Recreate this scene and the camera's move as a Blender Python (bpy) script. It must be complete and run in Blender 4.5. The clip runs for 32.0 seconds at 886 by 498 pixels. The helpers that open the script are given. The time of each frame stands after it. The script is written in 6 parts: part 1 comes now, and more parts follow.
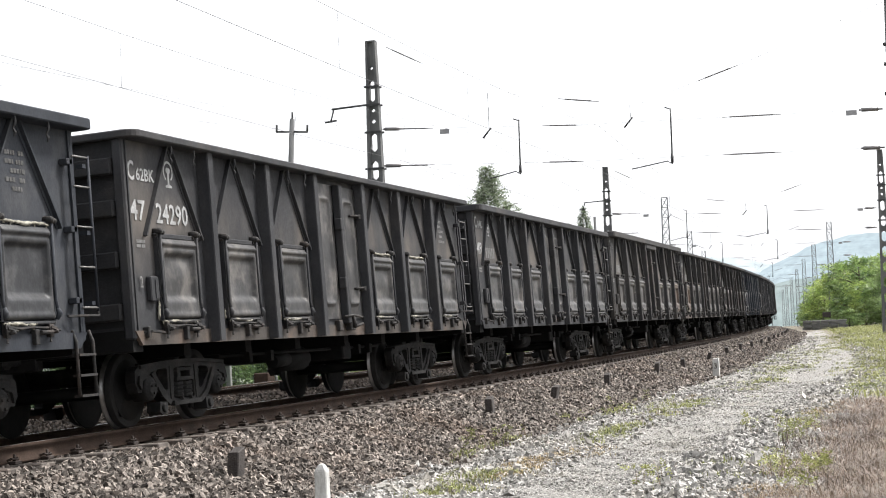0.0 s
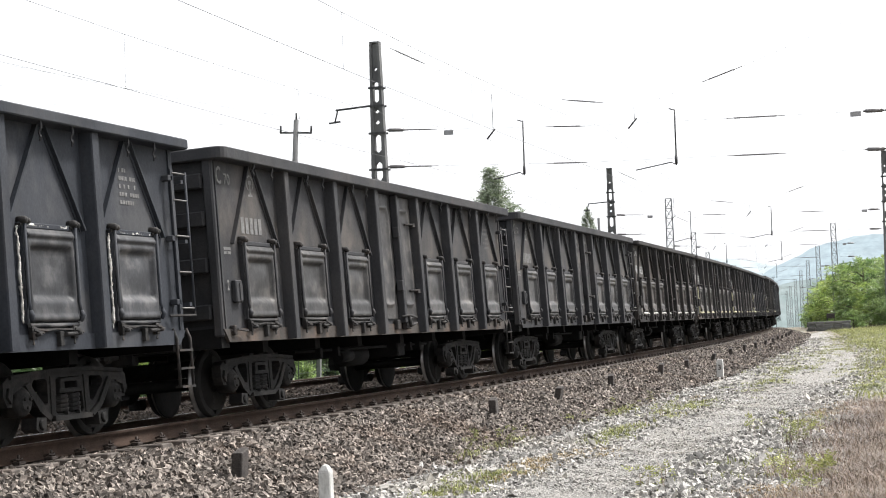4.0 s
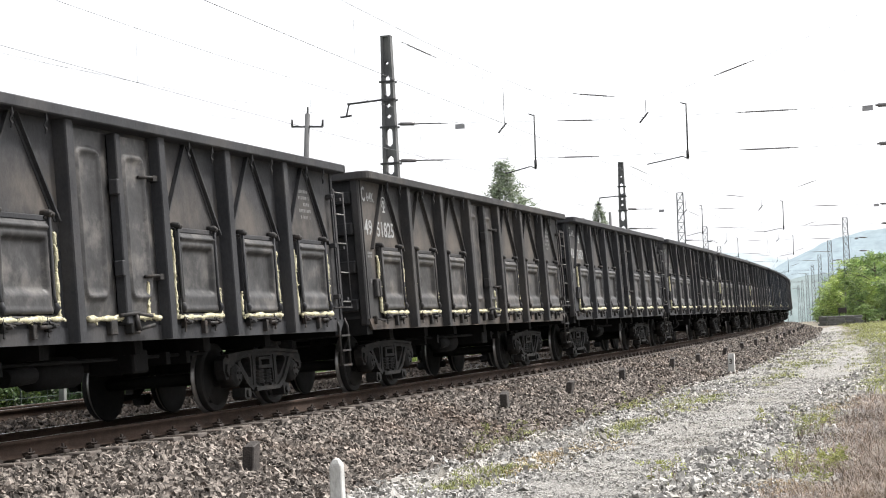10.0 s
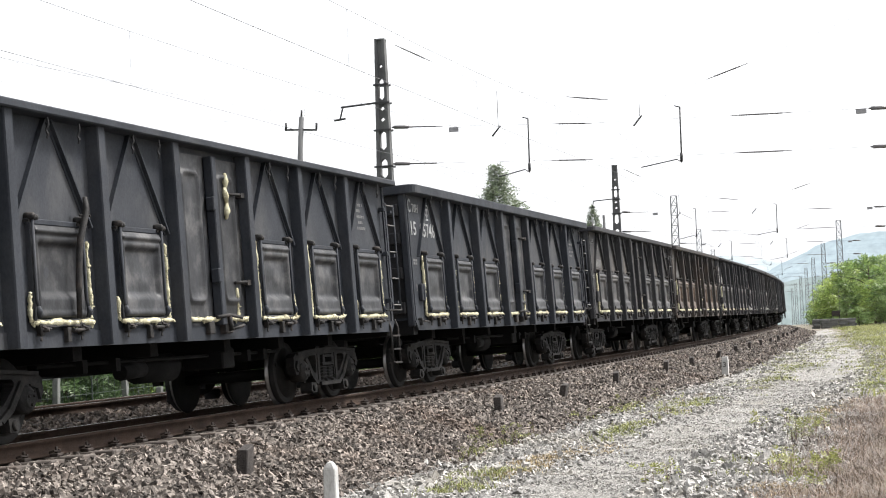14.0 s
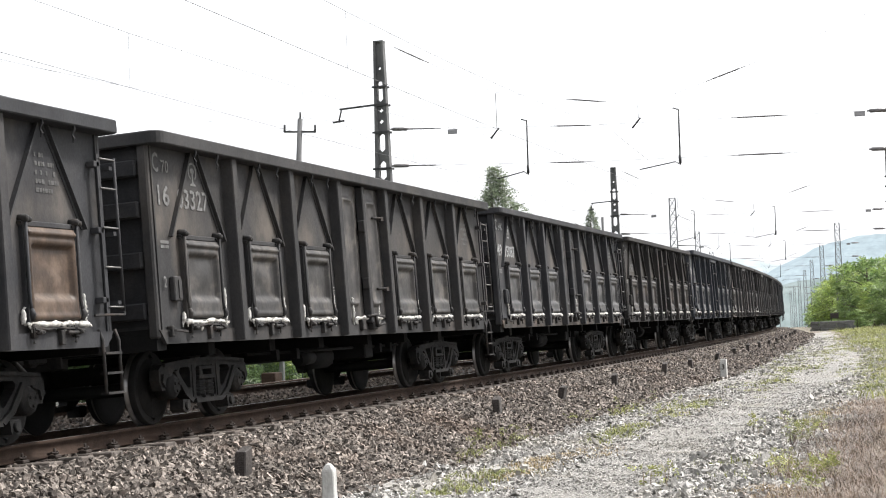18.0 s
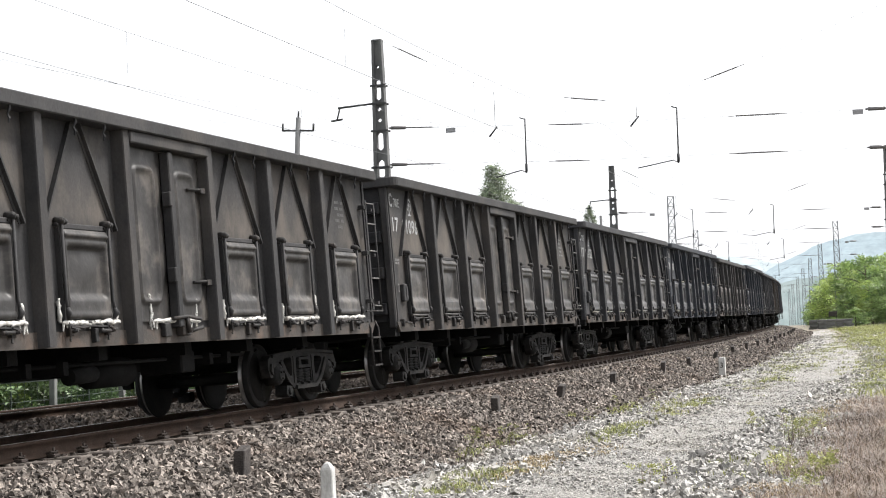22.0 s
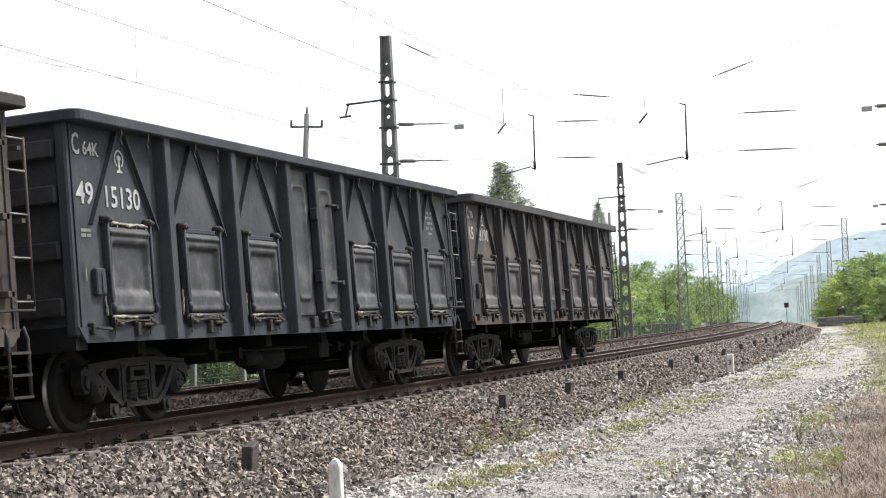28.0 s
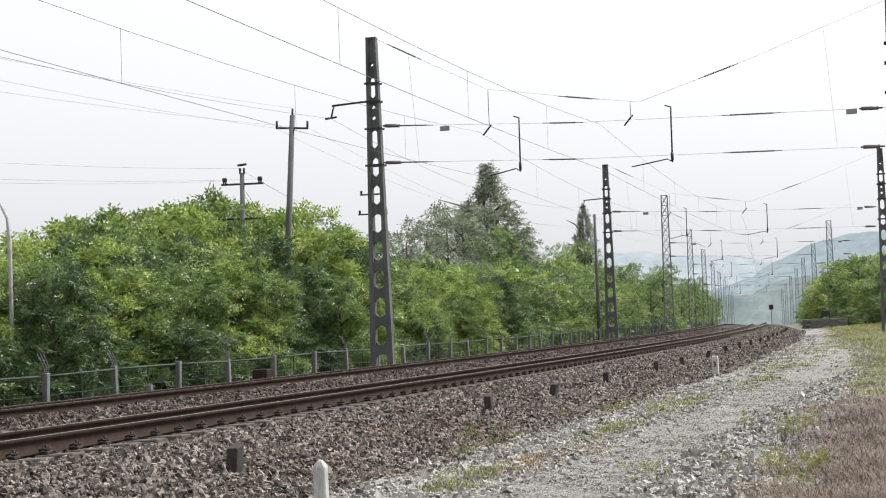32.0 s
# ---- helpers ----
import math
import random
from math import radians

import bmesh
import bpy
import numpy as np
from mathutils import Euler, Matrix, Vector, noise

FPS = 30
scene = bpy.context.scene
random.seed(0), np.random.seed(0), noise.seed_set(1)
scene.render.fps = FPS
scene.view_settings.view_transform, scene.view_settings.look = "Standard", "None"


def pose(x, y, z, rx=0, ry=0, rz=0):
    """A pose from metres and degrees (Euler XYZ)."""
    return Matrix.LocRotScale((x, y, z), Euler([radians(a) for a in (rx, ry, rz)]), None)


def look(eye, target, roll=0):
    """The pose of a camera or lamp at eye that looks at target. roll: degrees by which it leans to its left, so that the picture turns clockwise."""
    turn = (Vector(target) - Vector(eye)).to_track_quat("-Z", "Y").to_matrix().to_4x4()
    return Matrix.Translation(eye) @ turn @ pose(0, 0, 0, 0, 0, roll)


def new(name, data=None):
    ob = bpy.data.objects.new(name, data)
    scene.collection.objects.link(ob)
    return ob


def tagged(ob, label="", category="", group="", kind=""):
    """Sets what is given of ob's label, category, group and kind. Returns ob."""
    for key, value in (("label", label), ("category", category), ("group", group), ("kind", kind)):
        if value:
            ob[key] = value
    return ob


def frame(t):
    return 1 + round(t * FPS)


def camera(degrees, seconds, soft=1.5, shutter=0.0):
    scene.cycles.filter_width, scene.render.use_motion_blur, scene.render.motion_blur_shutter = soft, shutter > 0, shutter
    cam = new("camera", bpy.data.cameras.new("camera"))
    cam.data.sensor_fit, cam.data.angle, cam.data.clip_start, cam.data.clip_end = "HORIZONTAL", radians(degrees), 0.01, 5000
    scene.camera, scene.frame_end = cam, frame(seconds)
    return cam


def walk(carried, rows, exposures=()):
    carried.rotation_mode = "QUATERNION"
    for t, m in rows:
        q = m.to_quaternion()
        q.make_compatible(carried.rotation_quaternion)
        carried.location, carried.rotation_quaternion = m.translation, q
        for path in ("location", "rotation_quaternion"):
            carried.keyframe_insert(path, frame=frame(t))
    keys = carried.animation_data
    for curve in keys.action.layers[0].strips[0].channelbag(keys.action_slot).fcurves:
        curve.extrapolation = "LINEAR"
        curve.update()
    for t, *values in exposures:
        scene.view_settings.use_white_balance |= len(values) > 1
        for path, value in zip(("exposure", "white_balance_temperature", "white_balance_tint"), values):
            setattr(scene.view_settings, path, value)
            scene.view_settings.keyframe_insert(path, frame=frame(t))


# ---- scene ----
EXPO = 1.14
FOV = 2 * math.degrees(math.atan(784 / 2927.6))
cam = camera(FOV, 32.0, soft=1.1)
EYE = (9.784, 0.0, 0.977)


def aim(turn, tilt, lean):
    """The eye's pose: degrees it turns to the left of the track, tilts up, and leans."""
    return pose(*EYE, 90 + tilt, 0, turn) @ pose(0, 0, 0, 0, 0, lean)


walk(cam, [
    (0, aim(17.930, 2.695, -2.422)),
    (0.5, aim(17.954, 2.714, -2.415)),
    (1, aim(17.959, 2.725, -2.421)),
    (1.5, aim(17.950, 2.739, -2.473)),
    (2, aim(17.930, 2.747, -2.471)),
    (2.5, aim(17.932, 2.747, -2.421)),
    (3, aim(17.964, 2.740, -2.359)),
    (3.5, aim(18.019, 2.745, -2.362)),
    (5.5, aim(18.144, 2.668, -2.404)),
    (6, aim(18.190, 2.652, -2.410)),
    (6.5, aim(18.265, 2.614, -2.374)),
    (7, aim(18.349, 2.575, -2.330)),
    (7.5, aim(18.441, 2.531, -2.281)),
    (8, aim(18.501, 2.508, -2.309)),
    (8.5, aim(18.504, 2.516, -2.295)),
    (9, aim(18.493, 2.533, -2.287)),
    (9.5, aim(18.475, 2.543, -2.281)),
    (10, aim(18.460, 2.542, -2.310)),
    (10.5, aim(18.459, 2.531, -2.335)),
    (11, aim(18.444, 2.533, -2.332)),
    (11.5, aim(18.409, 2.547, -2.290)),
    (12, aim(18.370, 2.569, -2.294)),
    (12.5, aim(18.331, 2.589, -2.317)),
    (13, aim(18.292, 2.606, -2.313)),
    (13.5, aim(18.264, 2.623, -2.317)),
    (14, aim(18.244, 2.642, -2.340)),
    (14.5, aim(18.237, 2.659, -2.327)),
    (16.5, aim(18.198, 2.756, -2.346)),
    (17, aim(18.201, 2.753, -2.361)),
    (17.5, aim(18.200, 2.736, -2.327)),
    (18, aim(18.192, 2.711, -2.288)),
    (18.5, aim(18.181, 2.700, -2.309)),
    (19, aim(18.181, 2.690, -2.342)),
    (19.5, aim(18.199, 2.676, -2.362)),
    (20, aim(18.209, 2.668, -2.355)),
    (20.5, aim(18.205, 2.667, -2.336)),
    (21, aim(18.182, 2.666, -2.311)),
    (21.5, aim(18.152, 2.664, -2.348)),
    (22, aim(18.140, 2.663, -2.358)),
    (22.5, aim(18.142, 2.668, -2.385)),
    (23, aim(18.143, 2.669, -2.377)),
    (23.5, aim(18.147, 2.665, -2.318)),
    (24, aim(18.163, 2.659, -2.297)),
    (24.5, aim(18.178, 2.653, -2.301)),
    (25, aim(18.198, 2.647, -2.275)),
    (25.5, aim(18.226, 2.647, -2.265)),
    (27.5, aim(18.374, 2.590, -2.302)),
    (28, aim(18.428, 2.555, -2.251)),
    (28.5, aim(18.444, 2.543, -2.210)),
    (29, aim(18.420, 2.543, -2.224)),
    (29.5, aim(18.322, 2.554, -2.211)),
    (30, aim(18.175, 2.582, -2.203)),
    (30.5, aim(18.072, 2.603, -2.184)),
    (31, aim(18.013, 2.594, -2.181)),
    (31.5, aim(17.966, 2.586, -2.180)),
    (32, aim(17.920, 2.589, -2.174)),
], exposures=[(0, EXPO), (29.2, EXPO), (29.8, EXPO - 0.12), (30.4, EXPO - 0.34), (31.2, EXPO - 0.5), (32, EXPO - 0.56)])

# ---------------------------------------------------------------- sky and sun
SUN_AZ, SUN_EL = radians(48), radians(54)      # the sun stands beyond the line, high, behind thin cloud
world = bpy.data.worlds.new("sky")
scene.world = world
world.use_nodes = True
wn, wl = world.node_tree.nodes, world.node_tree.links
sky = wn.new("ShaderNodeTexSky")
sky.sky_type, sky.sun_disc = "NISHITA", False
sky.sun_elevation, sky.sun_rotation = SUN_EL, SUN_AZ
sky.air_density, sky.dust_density, sky.ozone_density = 1.0, 6.0, 1.0
grey = wn.new("ShaderNodeHueSaturation")
grey.inputs["Saturation"].default_value = 0.22
veil = wn.new("ShaderNodeMixRGB")              # the cloud veil evens the sky out
veil.inputs["Fac"].default_value = 0.4
veil.inputs["Color2"].default_value = (9.7, 9.85, 10.3, 1)
wl.new(sky.outputs["Color"], grey.inputs["Color"])
wl.new(grey.outputs["Color"], veil.inputs["Color1"])
wl.new(veil.outputs["Color"], wn["Background"].inputs["Color"])
wn["Background"].inputs["Strength"].default_value = 0.114
sun = new("sun", bpy.data.lights.new("sun", "SUN"))
sun.data.energy, sun.data.angle, sun.data.color = 2.9, radians(8), (1.0, 0.97, 0.93)
sun.matrix_world = look((math.sin(SUN_AZ) * math.cos(SUN_EL) * 50, math.cos(SUN_AZ) * math.cos(SUN_EL) * 50, math.sin(SUN_EL) * 50), (0, 0, 0))

# ---------------------------------------------------------------- materials


def surface(name, low, high, scale=6.0, rough=0.8, metal=0.0, bump=0.25, fine=40.0, depth=0.02, stain=None, stain_scale=1.2,
            stain_amount=0.5, stretch=(1, 1, 1), where="Object", per_piece=0.0, per_object=0.0, spec=0.4, dust=None, grit=0):
    """A procedural surface: two tones by coarse noise, fine grain and relief, and stains with a shape of their own."""
    m = bpy.data.materials.new(name)
    m.use_nodes = True
    n, l = m.node_tree.nodes, m.node_tree.links
    b = n["Principled BSDF"]
    b.inputs["Roughness"].default_value, b.inputs["Metallic"].default_value = rough, metal
    b.inputs["Specular IOR Level"].default_value = spec
    if where == "World":
        src = n.new("ShaderNodeNewGeometry").outputs["Position"]
    else:
        src = n.new("ShaderNodeTexCoord").outputs["Object"]
    mp = n.new("ShaderNodeMapping")
    mp.inputs["Scale"].default_value = stretch
    l.new(src, mp.inputs["Vector"])
    if where != "World":
        info = n.new("ShaderNodeObjectInfo")
        shift = n.new("ShaderNodeVectorMath")
        shift.operation = "SCALE"
        shift.inputs[0].default_value = (37, 53, 71)
        l.new(info.outputs["Random"], shift.inputs["Scale"])
        l.new(shift.outputs["Vector"], mp.inputs["Location"])
    vec = mp.outputs["Vector"]

    def noise_at(sc, detail=5.0):
        t = n.new("ShaderNodeTexNoise")
        t.inputs["Scale"].default_value, t.inputs["Detail"].default_value, t.inputs["Roughness"].default_value = sc, detail, 0.65
        l.new(vec, t.inputs["Vector"])
        return t.outputs["Fac"]

    def ramp(fac, lo, hi):
        r = n.new("ShaderNodeMapRange")
        r.inputs["From Min"].default_value, r.inputs["From Max"].default_value = lo, hi
        l.new(fac, r.inputs["Value"])
        return r.outputs["Result"]

    def mix(fac, c1, c2, kind="MIX"):
        x = n.new("ShaderNodeMixRGB")
        x.blend_type = kind
        for socket, v in (("Fac", fac), ("Color1", c1), ("Color2", c2)):
            if isinstance(v, bpy.types.NodeSocket):
                l.new(v, x.inputs[socket])
            elif isinstance(v, (int, float)):
                x.inputs[socket].default_value = v
            else:
                x.inputs[socket].default_value = (*v, 1)
        return x.outputs["Color"]

    tone = mix(ramp(noise_at(scale), 0.35, 0.65), low, high)
    grain = noise_at(fine, 3.0)
    tone = mix(ramp(grain, 0.25, 0.75), tone, mix(1.0, tone, (0.72, 0.72, 0.72), "MULTIPLY"))
    if grit:        # loose grains, each of its own shade
        vo = n.new("ShaderNodeTexVoronoi")
        vo.inputs["Scale"].default_value = grit
        l.new(vec, vo.inputs["Vector"])
        one = n.new("ShaderNodeSeparateColor")
        l.new(vo.outputs["Color"], one.inputs["Color"])
        tone = mix(1.0, tone, ramp2(n, l, one.outputs["Red"], 0.45, 1.35), "MULTIPLY")
    if stain:
        tone = mix(mix(1.0, ramp(noise_at(stain_scale, 8.0), 0.5, 0.68), (stain_amount,) * 3, "MULTIPLY"), tone, stain)
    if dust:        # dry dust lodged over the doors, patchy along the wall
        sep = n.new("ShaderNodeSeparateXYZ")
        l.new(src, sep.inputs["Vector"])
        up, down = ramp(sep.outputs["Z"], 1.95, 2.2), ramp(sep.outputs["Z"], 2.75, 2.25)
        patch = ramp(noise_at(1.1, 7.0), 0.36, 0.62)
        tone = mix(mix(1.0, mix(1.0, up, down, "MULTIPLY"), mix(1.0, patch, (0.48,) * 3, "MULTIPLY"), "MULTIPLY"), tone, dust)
    if per_piece:
        isl = n.new("ShaderNodeNewGeometry").outputs["Random Per Island"]
        tone = mix(1.0, tone, ramp2(n, l, isl, 1 - per_piece, 1 + per_piece), "MULTIPLY")
    if per_object:
        rnd = n.new("ShaderNodeObjectInfo").outputs["Random"]
        tone = mix(1.0, tone, ramp2(n, l, rnd, 1 - per_object, 1 + per_object), "MULTIPLY")
    l.new(tone, b.inputs["Base Color"])
    rr = n.new("ShaderNodeMapRange")
    rr.inputs["To Min"].default_value, rr.inputs["To Max"].default_value = max(rough - 0.15, 0.05), min(rough + 0.12, 1)
    l.new(grain, rr.inputs["Value"])
    l.new(rr.outputs["Result"], b.inputs["Roughness"])
    if bump:
        bp = n.new("ShaderNodeBump")
        bp.inputs["Strength"].default_value, bp.inputs["Distance"].default_value = bump, depth
        l.new(grain, bp.inputs["Height"])
        l.new(bp.outputs["Normal"], b.inputs["Normal"])
    return m


def ramp2(n, l, value, lo, hi):
    r = n.new("ShaderNodeMapRange")
    r.inputs["To Min"].default_value, r.inputs["To Max"].default_value = lo, hi
    l.new(value, r.inputs["Value"])
    return r.outputs["Result"]


def leafy(name, low, high, through_share=0.38):
    """Leaves: two greens by clump and by leaf, with some light coming through."""
    m = surface(name, low, high, scale=0.55, rough=0.42, bump=0, where="World", per_piece=0.5, fine=3.0, spec=0.5)
    n, l = m.node_tree.nodes, m.node_tree.links
    b = n["Principled BSDF"]
    t = n.new("ShaderNodeBsdfTranslucent")
    l.new(b.inputs["Base Color"].links[0].from_socket, t.inputs["Color"])
    x = n.new("ShaderNodeMixShader")
    x.inputs["Fac"].default_value = through_share
    l.new(b.outputs["BSDF"], x.inputs[1])
    l.new(t.outputs["BSDF"], x.inputs[2])
    l.new(x.outputs["Shader"], n["Material Output"].inputs["Surface"])
    return m


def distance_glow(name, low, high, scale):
    """Far land with the distance haze put into a colour that glows by itself."""
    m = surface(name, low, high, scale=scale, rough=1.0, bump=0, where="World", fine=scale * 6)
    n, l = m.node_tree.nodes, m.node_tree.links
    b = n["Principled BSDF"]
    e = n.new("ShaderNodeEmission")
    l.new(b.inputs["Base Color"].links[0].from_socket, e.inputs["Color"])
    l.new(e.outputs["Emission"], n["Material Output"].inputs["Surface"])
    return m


# bed kept near black: shade in the gaps between stones is in its colour
M_BALLAST = surface("ballast_bed_gap_shade", (0.02, 0.017, 0.015), (0.05, 0.043, 0.038), 9, 0.95, bump=1.0, fine=26, depth=0.06, where="World", stain=(0.10, 0.07, 0.05), stain_scale=0.6)
M_STONE = surface("ballast_stone", (0.082, 0.07, 0.062), (0.262, 0.229, 0.2), 14, 0.9, bump=0.5, fine=70, depth=0.01, where="World", per_piece=0.78, spec=0.25, stain=(0.125, 0.088, 0.066), stain_scale=0.5, stain_amount=0.55)
M_STONEDIRTY = surface("ballast_stone_dirty", (0.066, 0.053, 0.044), (0.18, 0.149, 0.127), 14, 0.95, bump=0.5, fine=70, depth=0.01, where="World", per_piece=0.75, spec=0.2)
M_GRAVEL = surface("gravel_path", (0.22, 0.21, 0.193), (0.45, 0.434, 0.402), 24, grit=55, rough=0.95, bump=1.0, fine=75, depth=0.03, where="World", stain=(0.2, 0.18, 0.14), stain_scale=0.5)
M_CHIPS = surface("gravel_chips", (0.22, 0.211, 0.196), (0.45, 0.436, 0.41), 12, 0.9, bump=0.6, fine=60, depth=0.012, where="World", per_piece=0.5, spec=0.25, stain=(0.3, 0.27, 0.22), stain_scale=0.7)
M_VERGE = surface("dry_verge_soil", (0.15, 0.125, 0.098), (0.25, 0.22, 0.172), 3, 1.0, bump=0.9, fine=18, depth=0.06, where="World", stain=(0.14, 0.16, 0.05), stain_scale=0.35)
M_FOREST = surface("undergrowth_soil", (0.04, 0.05, 0.02), (0.09, 0.10, 0.045), 1.2, 1.0, bump=0.8, fine=6, depth=0.1, where="World")
M_RAIL = surface("rusty_rail_side", (0.024, 0.0155, 0.0115), (0.048, 0.031, 0.0225), 5, 0.9, 0.0, bump=0.3, fine=60, where="World", spec=0.15, stain=(0.04, 0.024, 0.017), stain_scale=3)
M_RAILTOP = surface("worn_rail_head", (0.3, 0.28, 0.27), (0.42, 0.4, 0.39), 3, 0.35, 0.75, bump=0.05, fine=50, where="World")
M_SLEEPER = surface("sleeper_concrete", (0.062, 0.052, 0.045), (0.12, 0.102, 0.09), 5, 0.9, bump=0.4, fine=50, depth=0.01, stain=(0.12, 0.085, 0.065), stain_scale=2)
M_CLIP = surface("rusty_clip", (0.03, 0.024, 0.021), (0.06, 0.046, 0.039), 20, 0.8, 0.3)
M_CONCRETE = surface("weathered_concrete", (0.085, 0.086, 0.088), (0.14, 0.141, 0.142), 2.2, 0.9, bump=0.3, fine=35, depth=0.01, stain=(0.06, 0.06, 0.06), stain_scale=0.9, stretch=(1, 1, 0.4))
M_PALECON = surface("pale_post_concrete", (0.36, 0.36, 0.345), (0.56, 0.555, 0.535), 6, 0.9, bump=0.4, fine=40, depth=0.01, stain=(0.3, 0.29, 0.26), stain_scale=4, stretch=(1, 1, 0.5))
M_DARKSTUB = surface("tarred_stub", (0.028, 0.024, 0.022), (0.06, 0.05, 0.045), 8, 0.85, bump=0.5, fine=40)
M_STEEL = surface("galvanised_steel", (0.12, 0.125, 0.13), (0.2, 0.205, 0.21), 4, 0.5, 0.6, bump=0.1)
M_DARKSTEEL = surface("dark_hardware", (0.03, 0.03, 0.032), (0.07, 0.07, 0.072), 6, 0.6, 0.4, bump=0.1)
M_WIRE = surface("overhead_wire", (0.1, 0.1, 0.105), (0.16, 0.16, 0.165), 3, 0.6, 0.4, bump=0)
M_FENCE = surface("fence_mesh_steel", (0.035, 0.048, 0.042), (0.07, 0.085, 0.078), 3, 0.7, 0.2, bump=0)
M_FENCEPOST = surface("fence_concrete", (0.12, 0.125, 0.12), (0.21, 0.215, 0.205), 4, 0.9, bump=0.3, stretch=(1, 1, 0.4), stain=(0.12, 0.13, 0.11), stain_scale=2)
M_BARK = surface("bark", (0.06, 0.05, 0.04), (0.13, 0.11, 0.09), 5, 0.95, bump=0.6, fine=25, stretch=(1, 1, 0.3))
M_LEAF = [leafy("leaves_bright", (0.17, 0.265, 0.055), (0.41, 0.5, 0.145)), leafy("leaves_mid", (0.105, 0.185, 0.055), (0.28, 0.375, 0.125)),
          leafy("leaves_dark", (0.055, 0.105, 0.04), (0.145, 0.21, 0.085)), leafy("leaves_grey", (0.13, 0.165, 0.105), (0.28, 0.33, 0.22))]
M_BLADE = leafy("grass_blades", (0.16, 0.18, 0.055), (0.34, 0.35, 0.12))
M_DRY = leafy("dry_stalks", (0.085, 0.058, 0.043), (0.29, 0.215, 0.155), 0.12)
M_RUSTWEED = leafy("russet_weeds", (0.24, 0.17, 0.085), (0.42, 0.33, 0.18), 0.15)
# far land's haze is painted in: paler, bluer and self-lit with distance
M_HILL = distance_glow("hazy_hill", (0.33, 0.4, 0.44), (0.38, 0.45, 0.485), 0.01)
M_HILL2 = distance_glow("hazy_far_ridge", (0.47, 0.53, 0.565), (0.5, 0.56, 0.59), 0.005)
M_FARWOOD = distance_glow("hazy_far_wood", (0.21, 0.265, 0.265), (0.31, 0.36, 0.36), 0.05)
M_STONEWALL = surface("stacked_stone", (0.12, 0.12, 0.115), (0.22, 0.22, 0.21), 3, 0.9, bump=0.5, stain=(0.08, 0.08, 0.075), stain_scale=1.5)
M_INSULATOR = surface("insulator_brown", (0.1, 0.094, 0.094), (0.18, 0.17, 0.17), 10, 0.35, bump=0)
M_PLATE = surface("grey_tag_plate", (0.22, 0.22, 0.23), (0.3, 0.3, 0.31), 5, 0.6, bump=0)

# wagon paints: charcoal, blue-black, brown-grey, warm dark
def wagon_paint(name, dusty):
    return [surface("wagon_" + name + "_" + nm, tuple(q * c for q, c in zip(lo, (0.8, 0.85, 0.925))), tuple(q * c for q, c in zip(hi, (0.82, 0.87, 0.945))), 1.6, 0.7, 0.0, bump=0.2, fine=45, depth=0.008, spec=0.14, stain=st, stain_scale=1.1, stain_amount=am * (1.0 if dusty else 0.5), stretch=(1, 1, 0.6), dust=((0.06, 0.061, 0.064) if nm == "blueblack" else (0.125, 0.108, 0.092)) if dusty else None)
            for nm, lo, hi, st, am in (("charcoal", (0.032, 0.031, 0.0315), (0.054, 0.0515, 0.051), (0.105, 0.094, 0.085), 0.5),
                                    ("blueblack", (0.027, 0.029, 0.0335), (0.046, 0.048, 0.053), (0.095, 0.092, 0.09), 0.5),
                                    ("browngrey", (0.034, 0.032, 0.0305), (0.058, 0.053, 0.0495), (0.11, 0.094, 0.079), 0.55),
                                    ("rusty", (0.036, 0.032, 0.029), (0.06, 0.052, 0.046), (0.115, 0.08, 0.058), 0.6),
                                    ("sootybrown", (0.023, 0.0208, 0.0195), (0.041, 0.0365, 0.033), (0.07, 0.055, 0.044), 0.4),
                                    ("dustygrey", (0.047, 0.046, 0.047), (0.078, 0.0755, 0.075), (0.14, 0.13, 0.12), 0.5))]
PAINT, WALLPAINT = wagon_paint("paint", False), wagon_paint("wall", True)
DOORPAINT = [surface("wagon_door_" + nm, tuple(c * q for c, q in zip((0.37, 0.385, 0.41), lo)), tuple(c * q for c, q in zip((0.46, 0.475, 0.5), hi)), 3.0, 0.5, 0.0, bump=0.22, fine=9, depth=0.02, spec=0.26, stain=tuple(0.85 * q for q in st), stain_scale=3.0, stain_amount=0.4, per_object=0.25)
             for nm, lo, hi, st in (("charcoal", (0.062, 0.059, 0.057), (0.112, 0.105, 0.1), (0.2, 0.182, 0.165)),
                                    ("blueblack", (0.046, 0.047, 0.051), (0.088, 0.088, 0.091), (0.17, 0.162, 0.156)),
                                    ("browngrey", (0.062, 0.056, 0.051), (0.108, 0.097, 0.088), (0.19, 0.165, 0.14)),
                                    ("rusty", (0.11, 0.072, 0.05), (0.2, 0.125, 0.08), (0.2, 0.15, 0.11)),
                                    ("sootybrown", (0.05, 0.044, 0.04), (0.095, 0.08, 0.07), (0.17, 0.135, 0.11)),
                                    ("dustygrey", (0.1, 0.096, 0.094), (0.17, 0.162, 0.158), (0.28, 0.26, 0.24)))]
# end walls: dim light between wagons put into this colour; lashings share it
M_SHADEDARK = surface("dark_shaded_steel", (0.014, 0.0145, 0.0165), (0.027, 0.027, 0.029), 2, 0.8, 0.0, bump=0.2, stain=(0.045, 0.042, 0.04), stain_scale=1.5, stain_amount=0.5, spec=0.25)
M_SILLRUST = surface("rust_brown_sill", (0.03, 0.026, 0.023), (0.056, 0.045, 0.037), 3, 0.75, 0.0, bump=0.25, fine=40, stain=(0.1, 0.064, 0.045), stain_scale=2.5, stain_amount=0.6)
